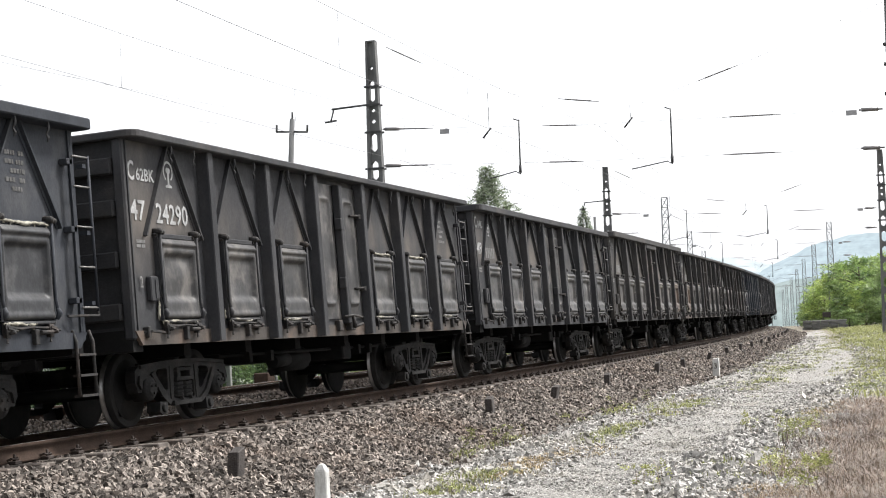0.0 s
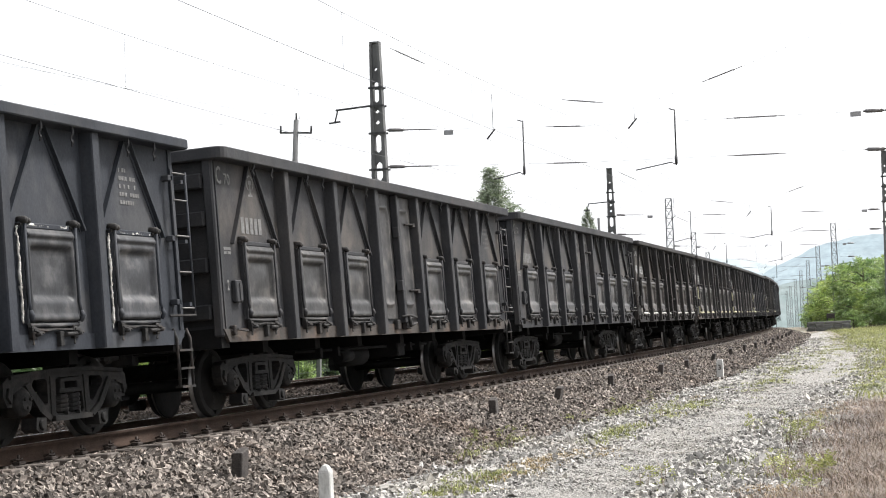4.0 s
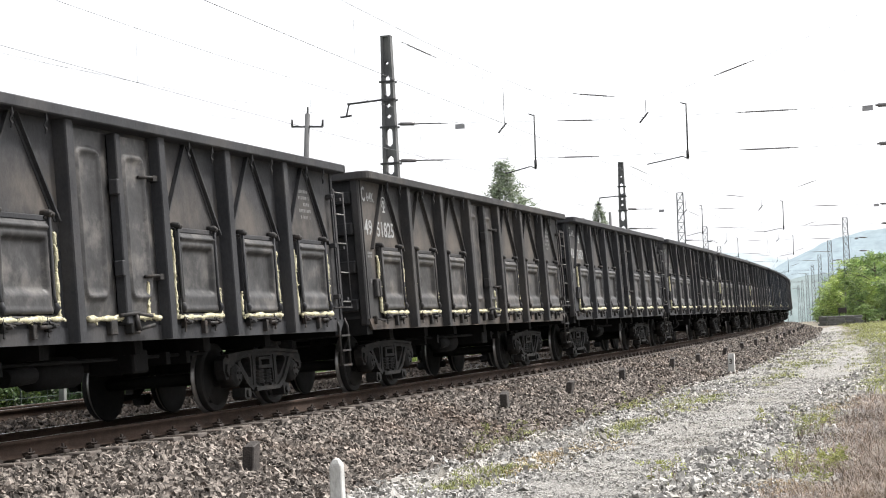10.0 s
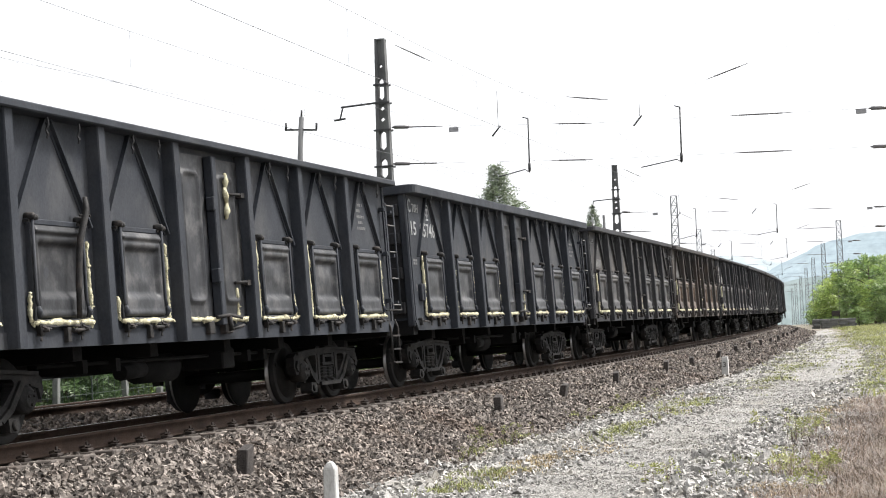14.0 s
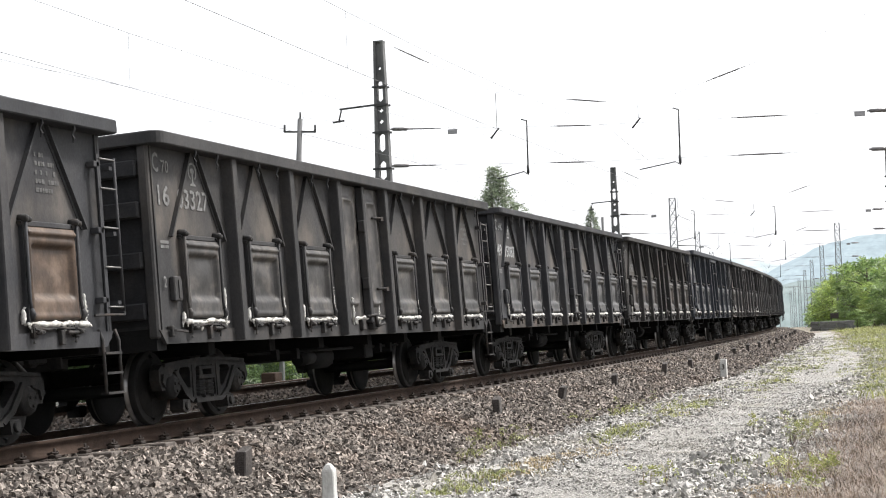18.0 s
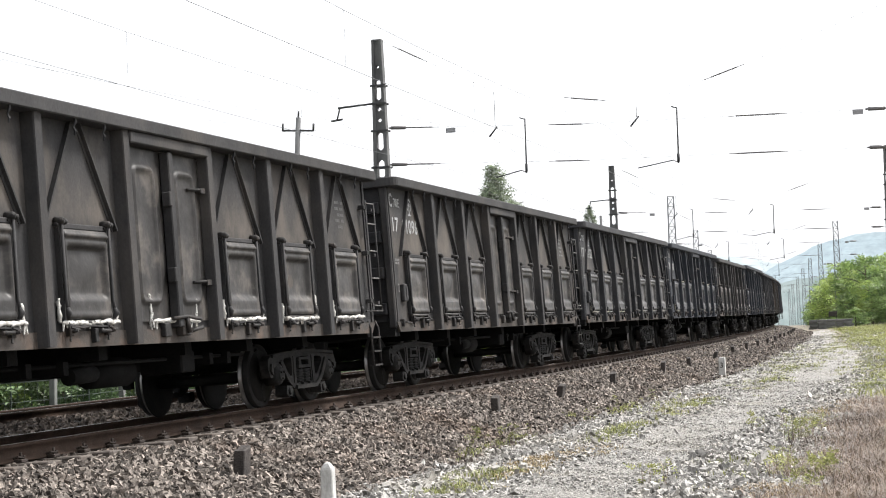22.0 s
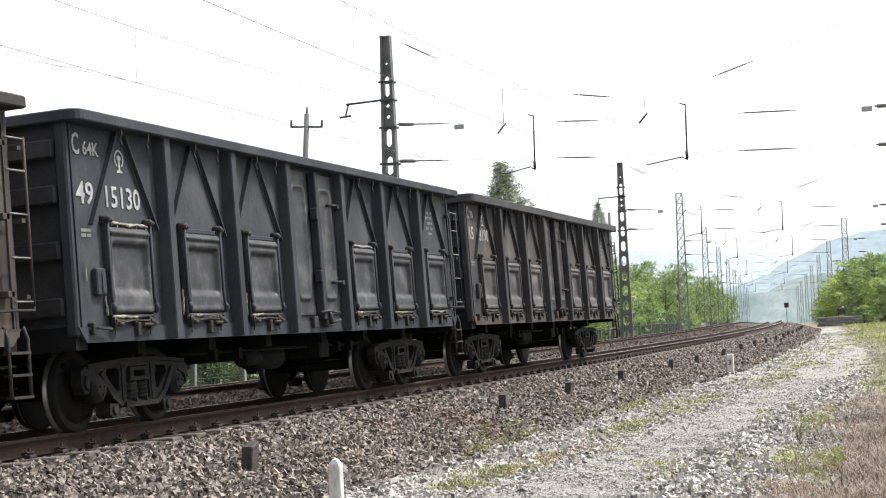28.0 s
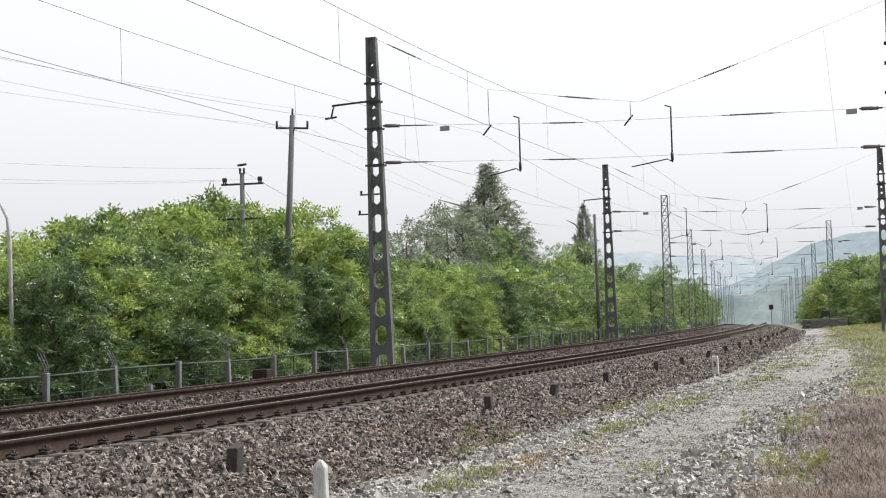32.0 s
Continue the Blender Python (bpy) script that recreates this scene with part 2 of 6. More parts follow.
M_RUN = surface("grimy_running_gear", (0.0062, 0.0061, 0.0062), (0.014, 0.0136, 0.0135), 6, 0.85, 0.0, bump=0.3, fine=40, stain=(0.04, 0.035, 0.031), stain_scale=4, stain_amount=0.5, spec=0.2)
# grime plus the shade under the wagon, both in this near-black colour
M_UNDER = surface("grimy_shaded_underframe", (0.004, 0.004, 0.0043), (0.009, 0.0089, 0.009), 3, 0.9, 0.0, bump=0.2, spec=0.15)
M_WHEEL = surface("near_black_wheel", (0.005, 0.005, 0.005), (0.011, 0.0108, 0.0105), 5, 0.75, 0.0, bump=0.15, spec=0.2, stain=(0.022, 0.019, 0.017), stain_scale=4, stain_amount=0.4)
M_TREAD = surface("worn_wheel_tread", (0.16, 0.155, 0.15), (0.26, 0.25, 0.245), 6, 0.35, 0.8, bump=0)
M_HARD = surface("rubbed_hardware", (0.012, 0.012, 0.0122), (0.03, 0.028, 0.027), 9, 0.7, 0.0, bump=0.3, fine=50, spec=0.25, stain=(0.075, 0.056, 0.046), stain_scale=6, stain_amount=0.45)
M_RUNG = surface("rubbed_ladder_steel", (0.1, 0.098, 0.095), (0.18, 0.175, 0.17), 9, 0.5, 0.4, bump=0.1)
M_FOAMY = surface("yellowed_foam", (0.4, 0.37, 0.24), (0.66, 0.63, 0.45), 12, 0.95, bump=0.7, fine=45, stain=(0.22, 0.18, 0.11), stain_scale=7, stain_amount=0.7)
M_FOAMW = surface("white_foam", (0.42, 0.41, 0.385), (0.7, 0.69, 0.66), 12, 0.95, bump=0.7, fine=45, stain=(0.16, 0.14, 0.115), stain_scale=7, stain_amount=0.75)
M_LETTERFAINT = surface("faded_stencil", (0.055, 0.055, 0.055), (0.105, 0.104, 0.102), 14, 0.8, bump=0, stain=(0.045, 0.043, 0.042), stain_scale=5, stain_amount=0.9)
M_FOAMOLD = surface("dirty_sealant", (0.16, 0.15, 0.12), (0.36, 0.345, 0.29), 10, 0.95, bump=0.6, fine=30, stain=(0.09, 0.08, 0.065), stain_scale=6, stain_amount=0.8)
M_LETTER = surface("stencil_white", (0.22, 0.225, 0.225), (0.38, 0.385, 0.385), 14, 0.8, bump=0, stain=(0.1, 0.1, 0.1), stain_scale=7, stain_amount=0.8)
M_LETTERDIM = surface("worn_stencil", (0.09, 0.09, 0.089), (0.18, 0.179, 0.177), 14, 0.8, bump=0, stain=(0.11, 0.105, 0.1), stain_scale=9, stain_amount=0.8)

# ---------------------------------------------------------------- the line: a left-hand curve that runs out straight
CURVE, RUN_OUT, STRAIGHT, CANT = 0.00082, 133.8, 177.2, 0.046
FAR_TRACK = -4.075
_S = np.arange(-900.0, 2600.0, 0.5)
_K = CURVE * np.clip((STRAIGHT - _S) / (STRAIGHT - RUN_OUT), 0, 1) * np.clip((_S + 260) / 60, 0, 1)
_PH = np.concatenate([[0], np.cumsum((_K[1:] + _K[:-1]) / 2 * 0.5)])
_PH -= np.interp(0, _S, _PH)
_X = np.concatenate([[0], np.cumsum(-(np.sin(_PH[1:]) + np.sin(_PH[:-1])) / 2 * 0.5)])
_Y = np.concatenate([[0], np.cumsum((np.cos(_PH[1:]) + np.cos(_PH[:-1])) / 2 * 0.5)])
_X -= np.interp(0, _S, _X)
_Y -= np.interp(0, _S, _Y)


def fall(s):
    """How far the whole line has dropped once past its crest."""
    return np.interp(s, [148, 160, 180, 900], [0, -0.04, -0.17, -6.0])


def along(s, off, z=0.0):
    """Arrays or numbers: s metres along the line, off metres to the near side of the near track's middle, z over its near rail."""
    p = np.interp(s, _S, _PH)
    return np.interp(s, _S, _X) + off * np.cos(p), np.interp(s, _S, _Y) + off * np.sin(p), z + fall(s)


def heading(s):
    return float(np.interp(s, _S, _PH))


def stand(s, off, z=0.0, turn=0.0):
    """The pose of a thing that stands square to the line, upright; its y runs along the line."""
    x, y, z = along(s, off, z)
    return pose(float(x), float(y), float(z), 0, 0, math.degrees(heading(s)) + turn)


def on_track(s, off=0.0):
    """The pose of a thing that stands on the canted near track."""
    return stand(s, off + 0.7525) @ pose(0, 0, 0, 0, -math.degrees(CANT), 0) @ Matrix.Translation((-0.7525, 0, 0))


PROFILE_OFF = np.array([-1200, -200, -60, -30, -12, -9.6, -7.6, -5.9, -5.3, -4.0, -2.9, -2.1, -1.3, 0, 1.0, 1.72, 3.45, 3.8, 6.0, 8.5, 10.5, 13, 20, 60, 1500])
PROFILE_Z = np.array([2, 1, -1.2, -1.5, -1.65, -1.6, -0.8, -0.42, -0.28, -0.2, -0.15, -0.27, -0.29, -0.26, -0.25, -0.245, -0.74, -0.72, -0.7, -0.64, -0.55, -0.4, -0.3, -0.3, 1])


def bumps(x, y, scale):
    return (np.sin(x * 1.7 / scale + 1.3 * np.sin(y * 1.1 / scale)) + np.sin(y * 2.3 / scale + 1.7 * np.sin(x * 0.9 / scale + 2)) + np.sin((x + y) * 3.1 / scale)) / 3


def ground_z(s, off):
    z = np.interp(off, PROFILE_OFF, PROFILE_Z)
    x, y, _ = along(s, off)
    rough = np.interp(off, [-10, -7, -6, -2, 1.5, 2, 3.6, 5, 30, 60], [0.06, 0.03, 0.01, 0.01, 0.01, 0.025, 0.045, 0.05, 0.07, 0.5])
    z = z + rough * (bumps(x, y, 0.9) + 0.6 * bumps(x + 31, y + 7, 0.37))
    # far up the path the made ground rises a little to a stone-edged ramp
    z = z + 0.16 * np.exp(-((s - 128) / 30.0) ** 2) * np.clip((off - 3.4) / 2, 0, 1) * np.clip((16 - off) / 6, 0, 1)
    return z


def mesh_of(name, verts, faces, mats, smooth=False, indices=None):
    me = bpy.data.meshes.new(name)
    me.from_pydata(verts if isinstance(verts, list) else verts.tolist(), [], faces if isinstance(faces, list) else faces.tolist())
    for m in mats:
        me.materials.append(m)
    if indices is not None:
        me.polygons.foreach_set("material_index", np.asarray(indices, dtype=np.int32))
    if smooth:
        me.polygons.foreach_set("use_smooth", np.ones(len(me.polygons), dtype=bool))
    me.update()
    return me


def spaced(*spans):
    out = []
    for a, b, step in spans:
        out += list(np.arange(a, b, step))
    return np.array(out + [spans[-1][1]])


def verge_at(s):
    """Where the gravel of the path gives way to the grown verge."""
    return np.interp(s, [0, 15, 24, 36, 57, 88, 140], [8.1, 7.95, 7.8, 7.7, 7.1, 5.4, 4.8])


def lane_at(s):
    """The middle of the trodden lane along the path."""
    return np.interp(s, [0, 16, 24, 33, 50, 90], [5.8, 5.85, 5.85, 6.1, 6.5, 5.2])


def build_ground():
    s = spaced((-890, -200, 60), (-200, 0, 10), (0, 6, 1), (6, 45, 0.25), (45, 120, 0.8), (120, 260, 4), (260, 600, 20), (600, 2590, 150))
    o = spaced((-1100, -200, 150), (-200, -40, 20), (-40, -12, 3), (-12, 0, 0.4), (0, 14, 0.25), (14, 40, 2), (40, 200, 20), (200, 1500, 200))
    ss, oo = np.meshgrid(s, o, indexing="ij")
    x, y, _ = along(ss, oo)
    z = ground_z(ss, oo) + fall(ss)
    n, m = len(s), len(o)
    idx = np.arange(n * m).reshape(n, m)
    faces = np.stack([idx[:-1, :-1], idx[:-1, 1:], idx[1:, 1:], idx[1:, :-1]], -1).reshape(-1, 4)
    mid_o = (oo[:-1, :-1] + oo[1:, 1:]) / 2
    mid_s = (ss[:-1, :-1] + ss[1:, 1:]) / 2
    edge = 3.45 + 0.18 * np.sin(mid_s * 1.7) + 0.12 * np.sin(mid_s * 4.1)
    far_edge = verge_at(mid_s) + 0.2 * np.sin(mid_s * 0.7) + 0.15 * np.sin(mid_s * 2.3)
    far_edge = np.where(mid_s > 135, 3.6, far_edge)
    kind = np.where(mid_o < -7.9, 3, np.where(mid_o < edge, 0, np.where(mid_o < far_edge, 1, 2)))
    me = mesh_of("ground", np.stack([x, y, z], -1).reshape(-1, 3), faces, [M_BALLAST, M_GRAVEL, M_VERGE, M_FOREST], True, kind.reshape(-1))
    return tagged(new("ground", me), "brown ballast bed, pale gravel path and dry verge beside the line", "ground", kind="structure")


build_ground()

CHIP = np.array([(-1, -1, -1), (1, -1, -1), (1, 1, -1), (-1, 1, -1), (-1, -1, 1), (1, -1, 1), (1, 1, 1), (-1, 1, 1)], float) * 0.5
CHIP_FACES = np.array([(0, 3, 2, 1), (4, 5, 6, 7), (0, 1, 5, 4), (1, 2, 6, 5), (2, 3, 7, 6), (3, 0, 4, 7)])


def stones(name, label, category, s, off, size, mat, rng, sink=0.3, flat=0.7, bedded=False):
    """Broken stones: eight-cornered chips, each with its own shape, size and lie, half bedded in the ground."""
    n = len(s)
    x, y, _ = along(s, off)
    z = ground_z(s, off) + fall(s)
    v = CHIP[None] * np.where(CHIP[None, :, 2:] > 0, rng.uniform(0.5, 0.95, (n, 1, 1)), 1.0) + rng.uniform(-0.21, 0.21, (n, 8, 3))
    v = v * np.stack([size * rng.uniform(0.8, 1.6, n), size * rng.uniform(0.5, 1.0, n), size * flat * rng.uniform(0.55, 1.0, n)], -1)[:, None]
    q = rng.normal(size=(n, 4))
    q[:, 0] += 1.2
    if bedded:
        q[:, 1:3] *= 0.25
    q /= np.linalg.norm(q, axis=1)[:, None]
    w, a, b, c = q.T
    r = np.stack([1 - 2 * (b * b + c * c), 2 * (a * b - c * w), 2 * (a * c + b * w), 2 * (a * b + c * w), 1 - 2 * (a * a + c * c), 2 * (b * c - a * w),
                  2 * (a * c - b * w), 2 * (b * c + a * w), 1 - 2 * (a * a + b * b)], -1).reshape(n, 3, 3)
    v = np.einsum("nij,nkj->nki", r, v)
    v += np.stack([x, y, z + size * (0.5 * flat - sink) + rng.uniform(-0.3, 0.4, n) * size], -1)[:, None]
    faces = CHIP_FACES[[1, 2, 3, 4, 5]] if bedded else CHIP_FACES
    f = (faces[None] + 8 * np.arange(n)[:, None, None]).reshape(-1, 4)
    me = bpy.data.meshes.new(name)
    me.vertices.add(8 * n)
    me.vertices.foreach_set("co", v.reshape(-1).astype(np.float32))
    me.loops.add(f.size)
    me.loops.foreach_set("vertex_index", f.reshape(-1).astype(np.int32))
    me.polygons.add(len(f))
    me.polygons.foreach_set("loop_start", np.arange(0, f.size, 4, dtype=np.int32))
    me.polygons.foreach_set("use_smooth", np.zeros(len(f), dtype=bool))
    me.materials.append(mat)
    me.update(calc_edges=True)
    return tagged(new(name, me), label, category, kind="stuff")


def build_stones():
    rng = np.random.default_rng(4)
    # shoulder and slope of the near track, dense where the camera stands
    s = np.concatenate([rng.uniform(10, 22, 26000), rng.uniform(22, 36, 22000), rng.uniform(36, 62, 17000), rng.uniform(62, 140, 14000)])
    off = rng.uniform(0.85, 3.75, len(s)) - 0.25 * rng.random(len(s)) ** 2
    size = rng.uniform(0.034, 0.07, len(s)) * np.interp(s, [8, 30, 60, 140], [1, 1.0, 1.3, 1.6])
    keep = (off < 3.4) | (rng.random(len(s)) < 0.35)
    stones("ballast", "brown-grey crushed stone ballast on the shoulder of the track", "ballast", s[keep], off[keep], size[keep], M_STONE, rng, 0.22)
    # between and beyond the rails
    s = np.concatenate([rng.uniform(14, 40, 24000), rng.uniform(40, 130, 20000)])
    off = np.where(rng.random(len(s)) < 0.5, rng.uniform(-3.2, -0.9, len(s)), rng.uniform(-7.2, -3.2, len(s)))
    size = rng.uniform(0.035, 0.065, len(s)) * np.interp(s, [10, 40, 130], [1, 1.2, 1.6])
    stones("ballast_between_tracks", "brown-grey crushed stone ballast between the two tracks", "ballast", s, off, size, M_STONEDIRTY, rng)
    # the path: small pale gravel, and rubble strewn along its edges
    s = np.concatenate([rng.uniform(13.5, 22, 36000), rng.uniform(22, 40, 26000), rng.uniform(40, 110, 9000)])
    off = rng.uniform(3.4, 8.4, len(s))
    in_lane = np.abs(off - lane_at(s)) < 0.62
    size = np.where(in_lane, rng.uniform(0.008, 0.022, len(s)), 0.012 + 0.036 * rng.random(len(s)) ** 2) * np.interp(s, [8, 20, 40, 110], [1, 1.15, 1.6, 2.6])
    stones("path_gravel", "pale grey loose gravel on the lineside path", "gravel", s, off, size, M_CHIPS, rng, bedded=True)
    s = np.concatenate([rng.uniform(13, 26, 6600), rng.uniform(26, 75, 5000)])
    lane = rng.random(len(s))
    off = np.where(lane < 0.36, rng.normal(4.15, 0.45, len(s)), np.where(lane < 0.95, lane_at(s) + 0.75 + np.abs(rng.normal(0, 0.6, len(s))), rng.uniform(3.6, 8, len(s))))
    size = 0.02 + 0.062 * rng.random(len(s)) ** 3
    # the few large lumps
    s = np.concatenate([s, [22.0, 16.2, 17.9, 25.9, 31.6, 18.1, 17.9, 15.4, 19.6]])
    off = np.concatenate([off, [4.81, 7.15, 6.46, 6.98, 6.91, 7.49, 7.09, 6.9, 4.2]])
    size = np.concatenate([size, [0.13, 0.13, 0.1, 0.1, 0.11, 0.11, 0.1, 0.12, 0.09]])
    stones("path_rubble", "pale grey broken limestone lumps along the edges of the path", "rubble", s, np.clip(off, 3.4, 9.5), size, M_CHIPS, rng, 0.2, 0.65)


build_stones()

# ---------------------------------------------------------------- mesh helpers
MESHES = {}


def shape(key, build, *mats):
    """A mesh built once under a key and shared by all the alike pieces."""
    if key not in MESHES:
        bm = bmesh.new()
        build(bm)
        bmesh.ops.recalc_face_normals(bm, faces=bm.faces)
        me = bpy.data.meshes.new(key if isinstance(key, str) else key[0])
        bm.to_mesh(me)
        bm.free()
        for m in mats:
            me.materials.append(m)
        MESHES[key] = me
    return MESHES[key]


def part(name, me, parent, m=None, label=""):
    ob = new(name, me)
    ob.parent = parent
    if m is not None:
        ob.matrix_basis = m
    return tagged(ob, label)


def box(bm, x0, x1, y0, y1, z0, z1, mat=0, bevel=0.0, turn=None):
    v = [bm.verts.new((x, y, z)) for z in (z0, z1) for x, y in ((x0, y0), (x1, y0), (x1, y1), (x0, y1))]
    if turn is not None:
        for a in v:
            a.co = turn @ a.co
    fs = [bm.faces.new([v[i] for i in f]) for f in ((0, 3, 2, 1), (4, 5, 6, 7), (0, 1, 5, 4), (1, 2, 6, 5), (2, 3, 7, 6), (3, 0, 4, 7))]
    for f in fs:
        f.material_index = mat
    if bevel:
        es = {e for f in fs for e in f.edges}
        bmesh.ops.bevel(bm, geom=list(es), offset=bevel, segments=1, affect="EDGES")
    return v


def tube(bm, points, radii, sides=8, mat=0, caps=True):
    """A round bar along points, with its radius at each."""
    pts = [Vector(p) for p in points]
    if not isinstance(radii, (list, tuple, np.ndarray)):
        radii = [radii] * len(pts)
    rings, side = [], None
    for i, p in enumerate(pts):
        d = (pts[min(i + 1, len(pts) - 1)] - pts[max(i - 1, 0)]).normalized()
        if side is None:
            side = d.orthogonal().normalized()
        side = (side - d * side.dot(d)).normalized()
        up = d.cross(side)
        rings.append([bm.verts.new(p + (side * math.cos(a) + up * math.sin(a)) * radii[i]) for a in (2 * math.pi * k / sides for k in range(sides))])
    for a, b in zip(rings, rings[1:]):
        for k in range(sides):
            f = bm.faces.new((a[k], a[(k + 1) % sides], b[(k + 1) % sides], b[k]))
            f.material_index, f.smooth = mat, sides > 5
    if caps:
        for r in (rings[0][::-1], rings[-1]):
            bm.faces.new(r).material_index = mat


def slab(bm, outline, x0, x1, mat=0):
    """An outline in (y, z), made thick along x."""
    a = [bm.verts.new((x0, y, z)) for y, z in outline]
    b = [bm.verts.new((x1, y, z)) for y, z in outline]
    n = len(outline)
    fs = [bm.faces.new(a[::-1]), bm.faces.new(b)] + [bm.faces.new((a[i], a[(i + 1) % n], b[(i + 1) % n], b[i])) for i in range(n)]
    for f in fs:
        f.material_index = mat


def beam(bm, p, q, width, x0, x1, mat=0):
    """A straight bar in the (y, z) plane from p to q, made thick along x."""
    d = Vector((q[0] - p[0], q[1] - p[1]))
    n = Vector((-d.y, d.x)).normalized() * width / 2
    slab(bm, [(p[0] + n.x, p[1] + n.y), (p[0] - n.x, p[1] - n.y), (q[0] - n.x, q[1] - n.y), (q[0] + n.x, q[1] + n.y)], x0, x1, mat)


# ---------------------------------------------------------------- tracks
RAIL_OUTLINE = [(-0.075, -0.176), (0.075, -0.176), (0.075, -0.164), (0.012, -0.146), (0.0085, -0.05), (0.036, -0.036), (0.0365, -0.008), (0.03, 0.0),
                (-0.03, 0.0), (-0.0365, -0.008), (-0.036, -0.036), (-0.0085, -0.05), (-0.012, -0.146), (-0.075, -0.164)]


def rail_mesh(name, off, cant):
    s = spaced((-700, -40, 20), (-40, 0, 4), (0, 160, 1.0), (160, 400, 8), (400, 1200, 40))
    c, sn = math.cos(cant), math.sin(cant)
    verts, faces, kinds = [], [], []
    for px, pz in RAIL_OUTLINE:
        o = off + px - 0.7525
        x, y, z = along(s, o * c - pz * sn + 0.7525, pz * c + (o + (0 if off > -2 else -FAR_TRACK)) * sn)
        verts.append(np.stack([x, y, z], -1))
    n, k = len(s), len(RAIL_OUTLINE)
    v = np.stack(verts, 1).reshape(-1, 3)
    for i in range(n - 1):
        for j in range(k):
            a, b = i * k + j, i * k + (j + 1) % k
            faces.append((a, b, b + k, a + k))
            kinds.append(1 if j == 7 else 0)
    return mesh_of(name, v, faces, [M_RAIL, M_RAILTOP], True, kinds)


def sleeper_shape(bm):
    outline = [(-0.15, -0.4), (0.15, -0.4), (0.125, -0.186), (-0.125, -0.186)]
    a = [bm.verts.new((-1.25, y, z)) for y, z in outline]
    b = [bm.verts.new((1.25, y, z)) for y, z in outline]
    for f in ([a[3], a[2], a[1], a[0]], b, *([a[i], a[(i + 1) % 4], b[(i + 1) % 4], b[i]] for i in range(4))):
        bm.faces.new(f)
    bmesh.ops.bevel(bm, geom=list(bm.edges), offset=0.012, segments=1, affect="EDGES")


def clip_shape(bm):
    box(bm, 0.075, 0.17, -0.06, 0.06, -0.186, -0.15, bevel=0.008)
    tube(bm, [(0.07, -0.05, -0.14), (0.13, -0.055, -0.125), (0.165, 0, -0.135), (0.13, 0.055, -0.125), (0.07, 0.05, -0.14)], 0.012, 5)
    tube(bm, [(0.125, 0, -0.16), (0.125, 0, -0.085)], 0.014, 6)


def build_tracks():
    near = tagged(new("railway_track"), "rusty steel rails on concrete sleepers in stone ballast", "railway track", kind="structure")
    for off in (0.7525, -0.7525):
        part("rail", rail_mesh("rail", off, CANT), near)
    sleeper = shape("sleeper", sleeper_shape, M_SLEEPER)
    clip = shape("rail_clip", clip_shape, M_CLIP)
    for i in range(180):
        s = 5 + 0.6 * i
        m = on_track(s)
        part("sleeper", sleeper, near, m)
        if s < 80:
            part("rail_clip", clip, near, m @ Matrix.Translation((0.7525, 0, 0)))
        if s < 45:
            part("rail_clip", clip, near, m @ Matrix.Translation((0.7525, 0, 0)) @ pose(0, 0, 0, 0, 0, 180))
    far = tagged(new("railway_track"), "second track of rusty steel rails beyond the first", "railway track", kind="structure")
    for off in (FAR_TRACK + 0.7525, FAR_TRACK - 0.7525):
        part("rail", rail_mesh("rail", off, CANT), far)
    for i in range(110):
        s = 14 + 0.6 * i
        part("sleeper", sleeper, far, stand(s, FAR_TRACK + 0.7525) @ pose(0, 0, 0, 0, -math.degrees(CANT), 0) @ Matrix.Translation((-0.7525, 0, -0.004)))


build_tracks()

# ---------------------------------------------------------------- lineside posts


def stub_shape(tall, lean):
    def build(bm):
        box(bm, -0.06, 0.06, -0.09, 0.09, -0.25, tall, bevel=0.012)
        for a in bm.verts:
            a.co.x += lean * a.co.z
            a.co.y += 0.6 * lean * a.co.z * (1 if a.co.z > 0 else 0)
            a.co.z += 0.03 * math.sin(a.co.y * 30) if a.co.z > 0 else 0
    return build


def build_stubs():
    for i, s in enumerate((15.55, 25.4, 29.9, 35.2, 42.2, 47.2, 53.6, 59.4, 65, 71, 77, 83.5, 89, 95, 101, 108, 114, 121)):
        off = 2.5 - 0.004 * i
        me = shape(("stub", i % 4), stub_shape((0.3, 0.27, 0.28, 0.26)[i % 4], (0.05, -0.04, 0.18, 0.02)[i % 4]), M_DARKSTUB)
        ob = new("marker_stub", me)
        ob.matrix_basis = stand(s, off, float(ground_z(s, off)), (0, 4, -5, 7)[i % 4])
        tagged(ob, "short dark tarred stub set in the ballast slope", "post", "stubs along the ballast")


def white_post_shape(tall):
    def build(bm):
        w = 0.064 if tall < 0.52 else 0.095
        base = [bm.verts.new((x, y, -0.3)) for x, y in ((-w, -w), (w, -w), (w, w), (-w, w))]
        top = [bm.verts.new((x * 0.9, y * 0.9, tall - 0.06)) for x, y in ((-w, -w), (w, -w), (w, w), (-w, w))]
        cap = 0.35 if tall < 0.52 else 0.84
        tip = [bm.verts.new((x * cap, y * (cap + 0.1 * (cap < 0.5)), tall)) for x, y in ((-w, -w), (w, -w), (w, w), (-w, w))]
        for a, b in ((base, top), (top, tip)):
            for k in range(4):
                bm.faces.new((a[k], a[(k + 1) % 4], b[(k + 1) % 4], b[k]))
        bm.faces.new(tip)
        bm.faces.new(base[::-1])
        bmesh.ops.bevel(bm, geom=list(bm.edges), offset=0.01, segments=1, affect="EDGES")
    return build


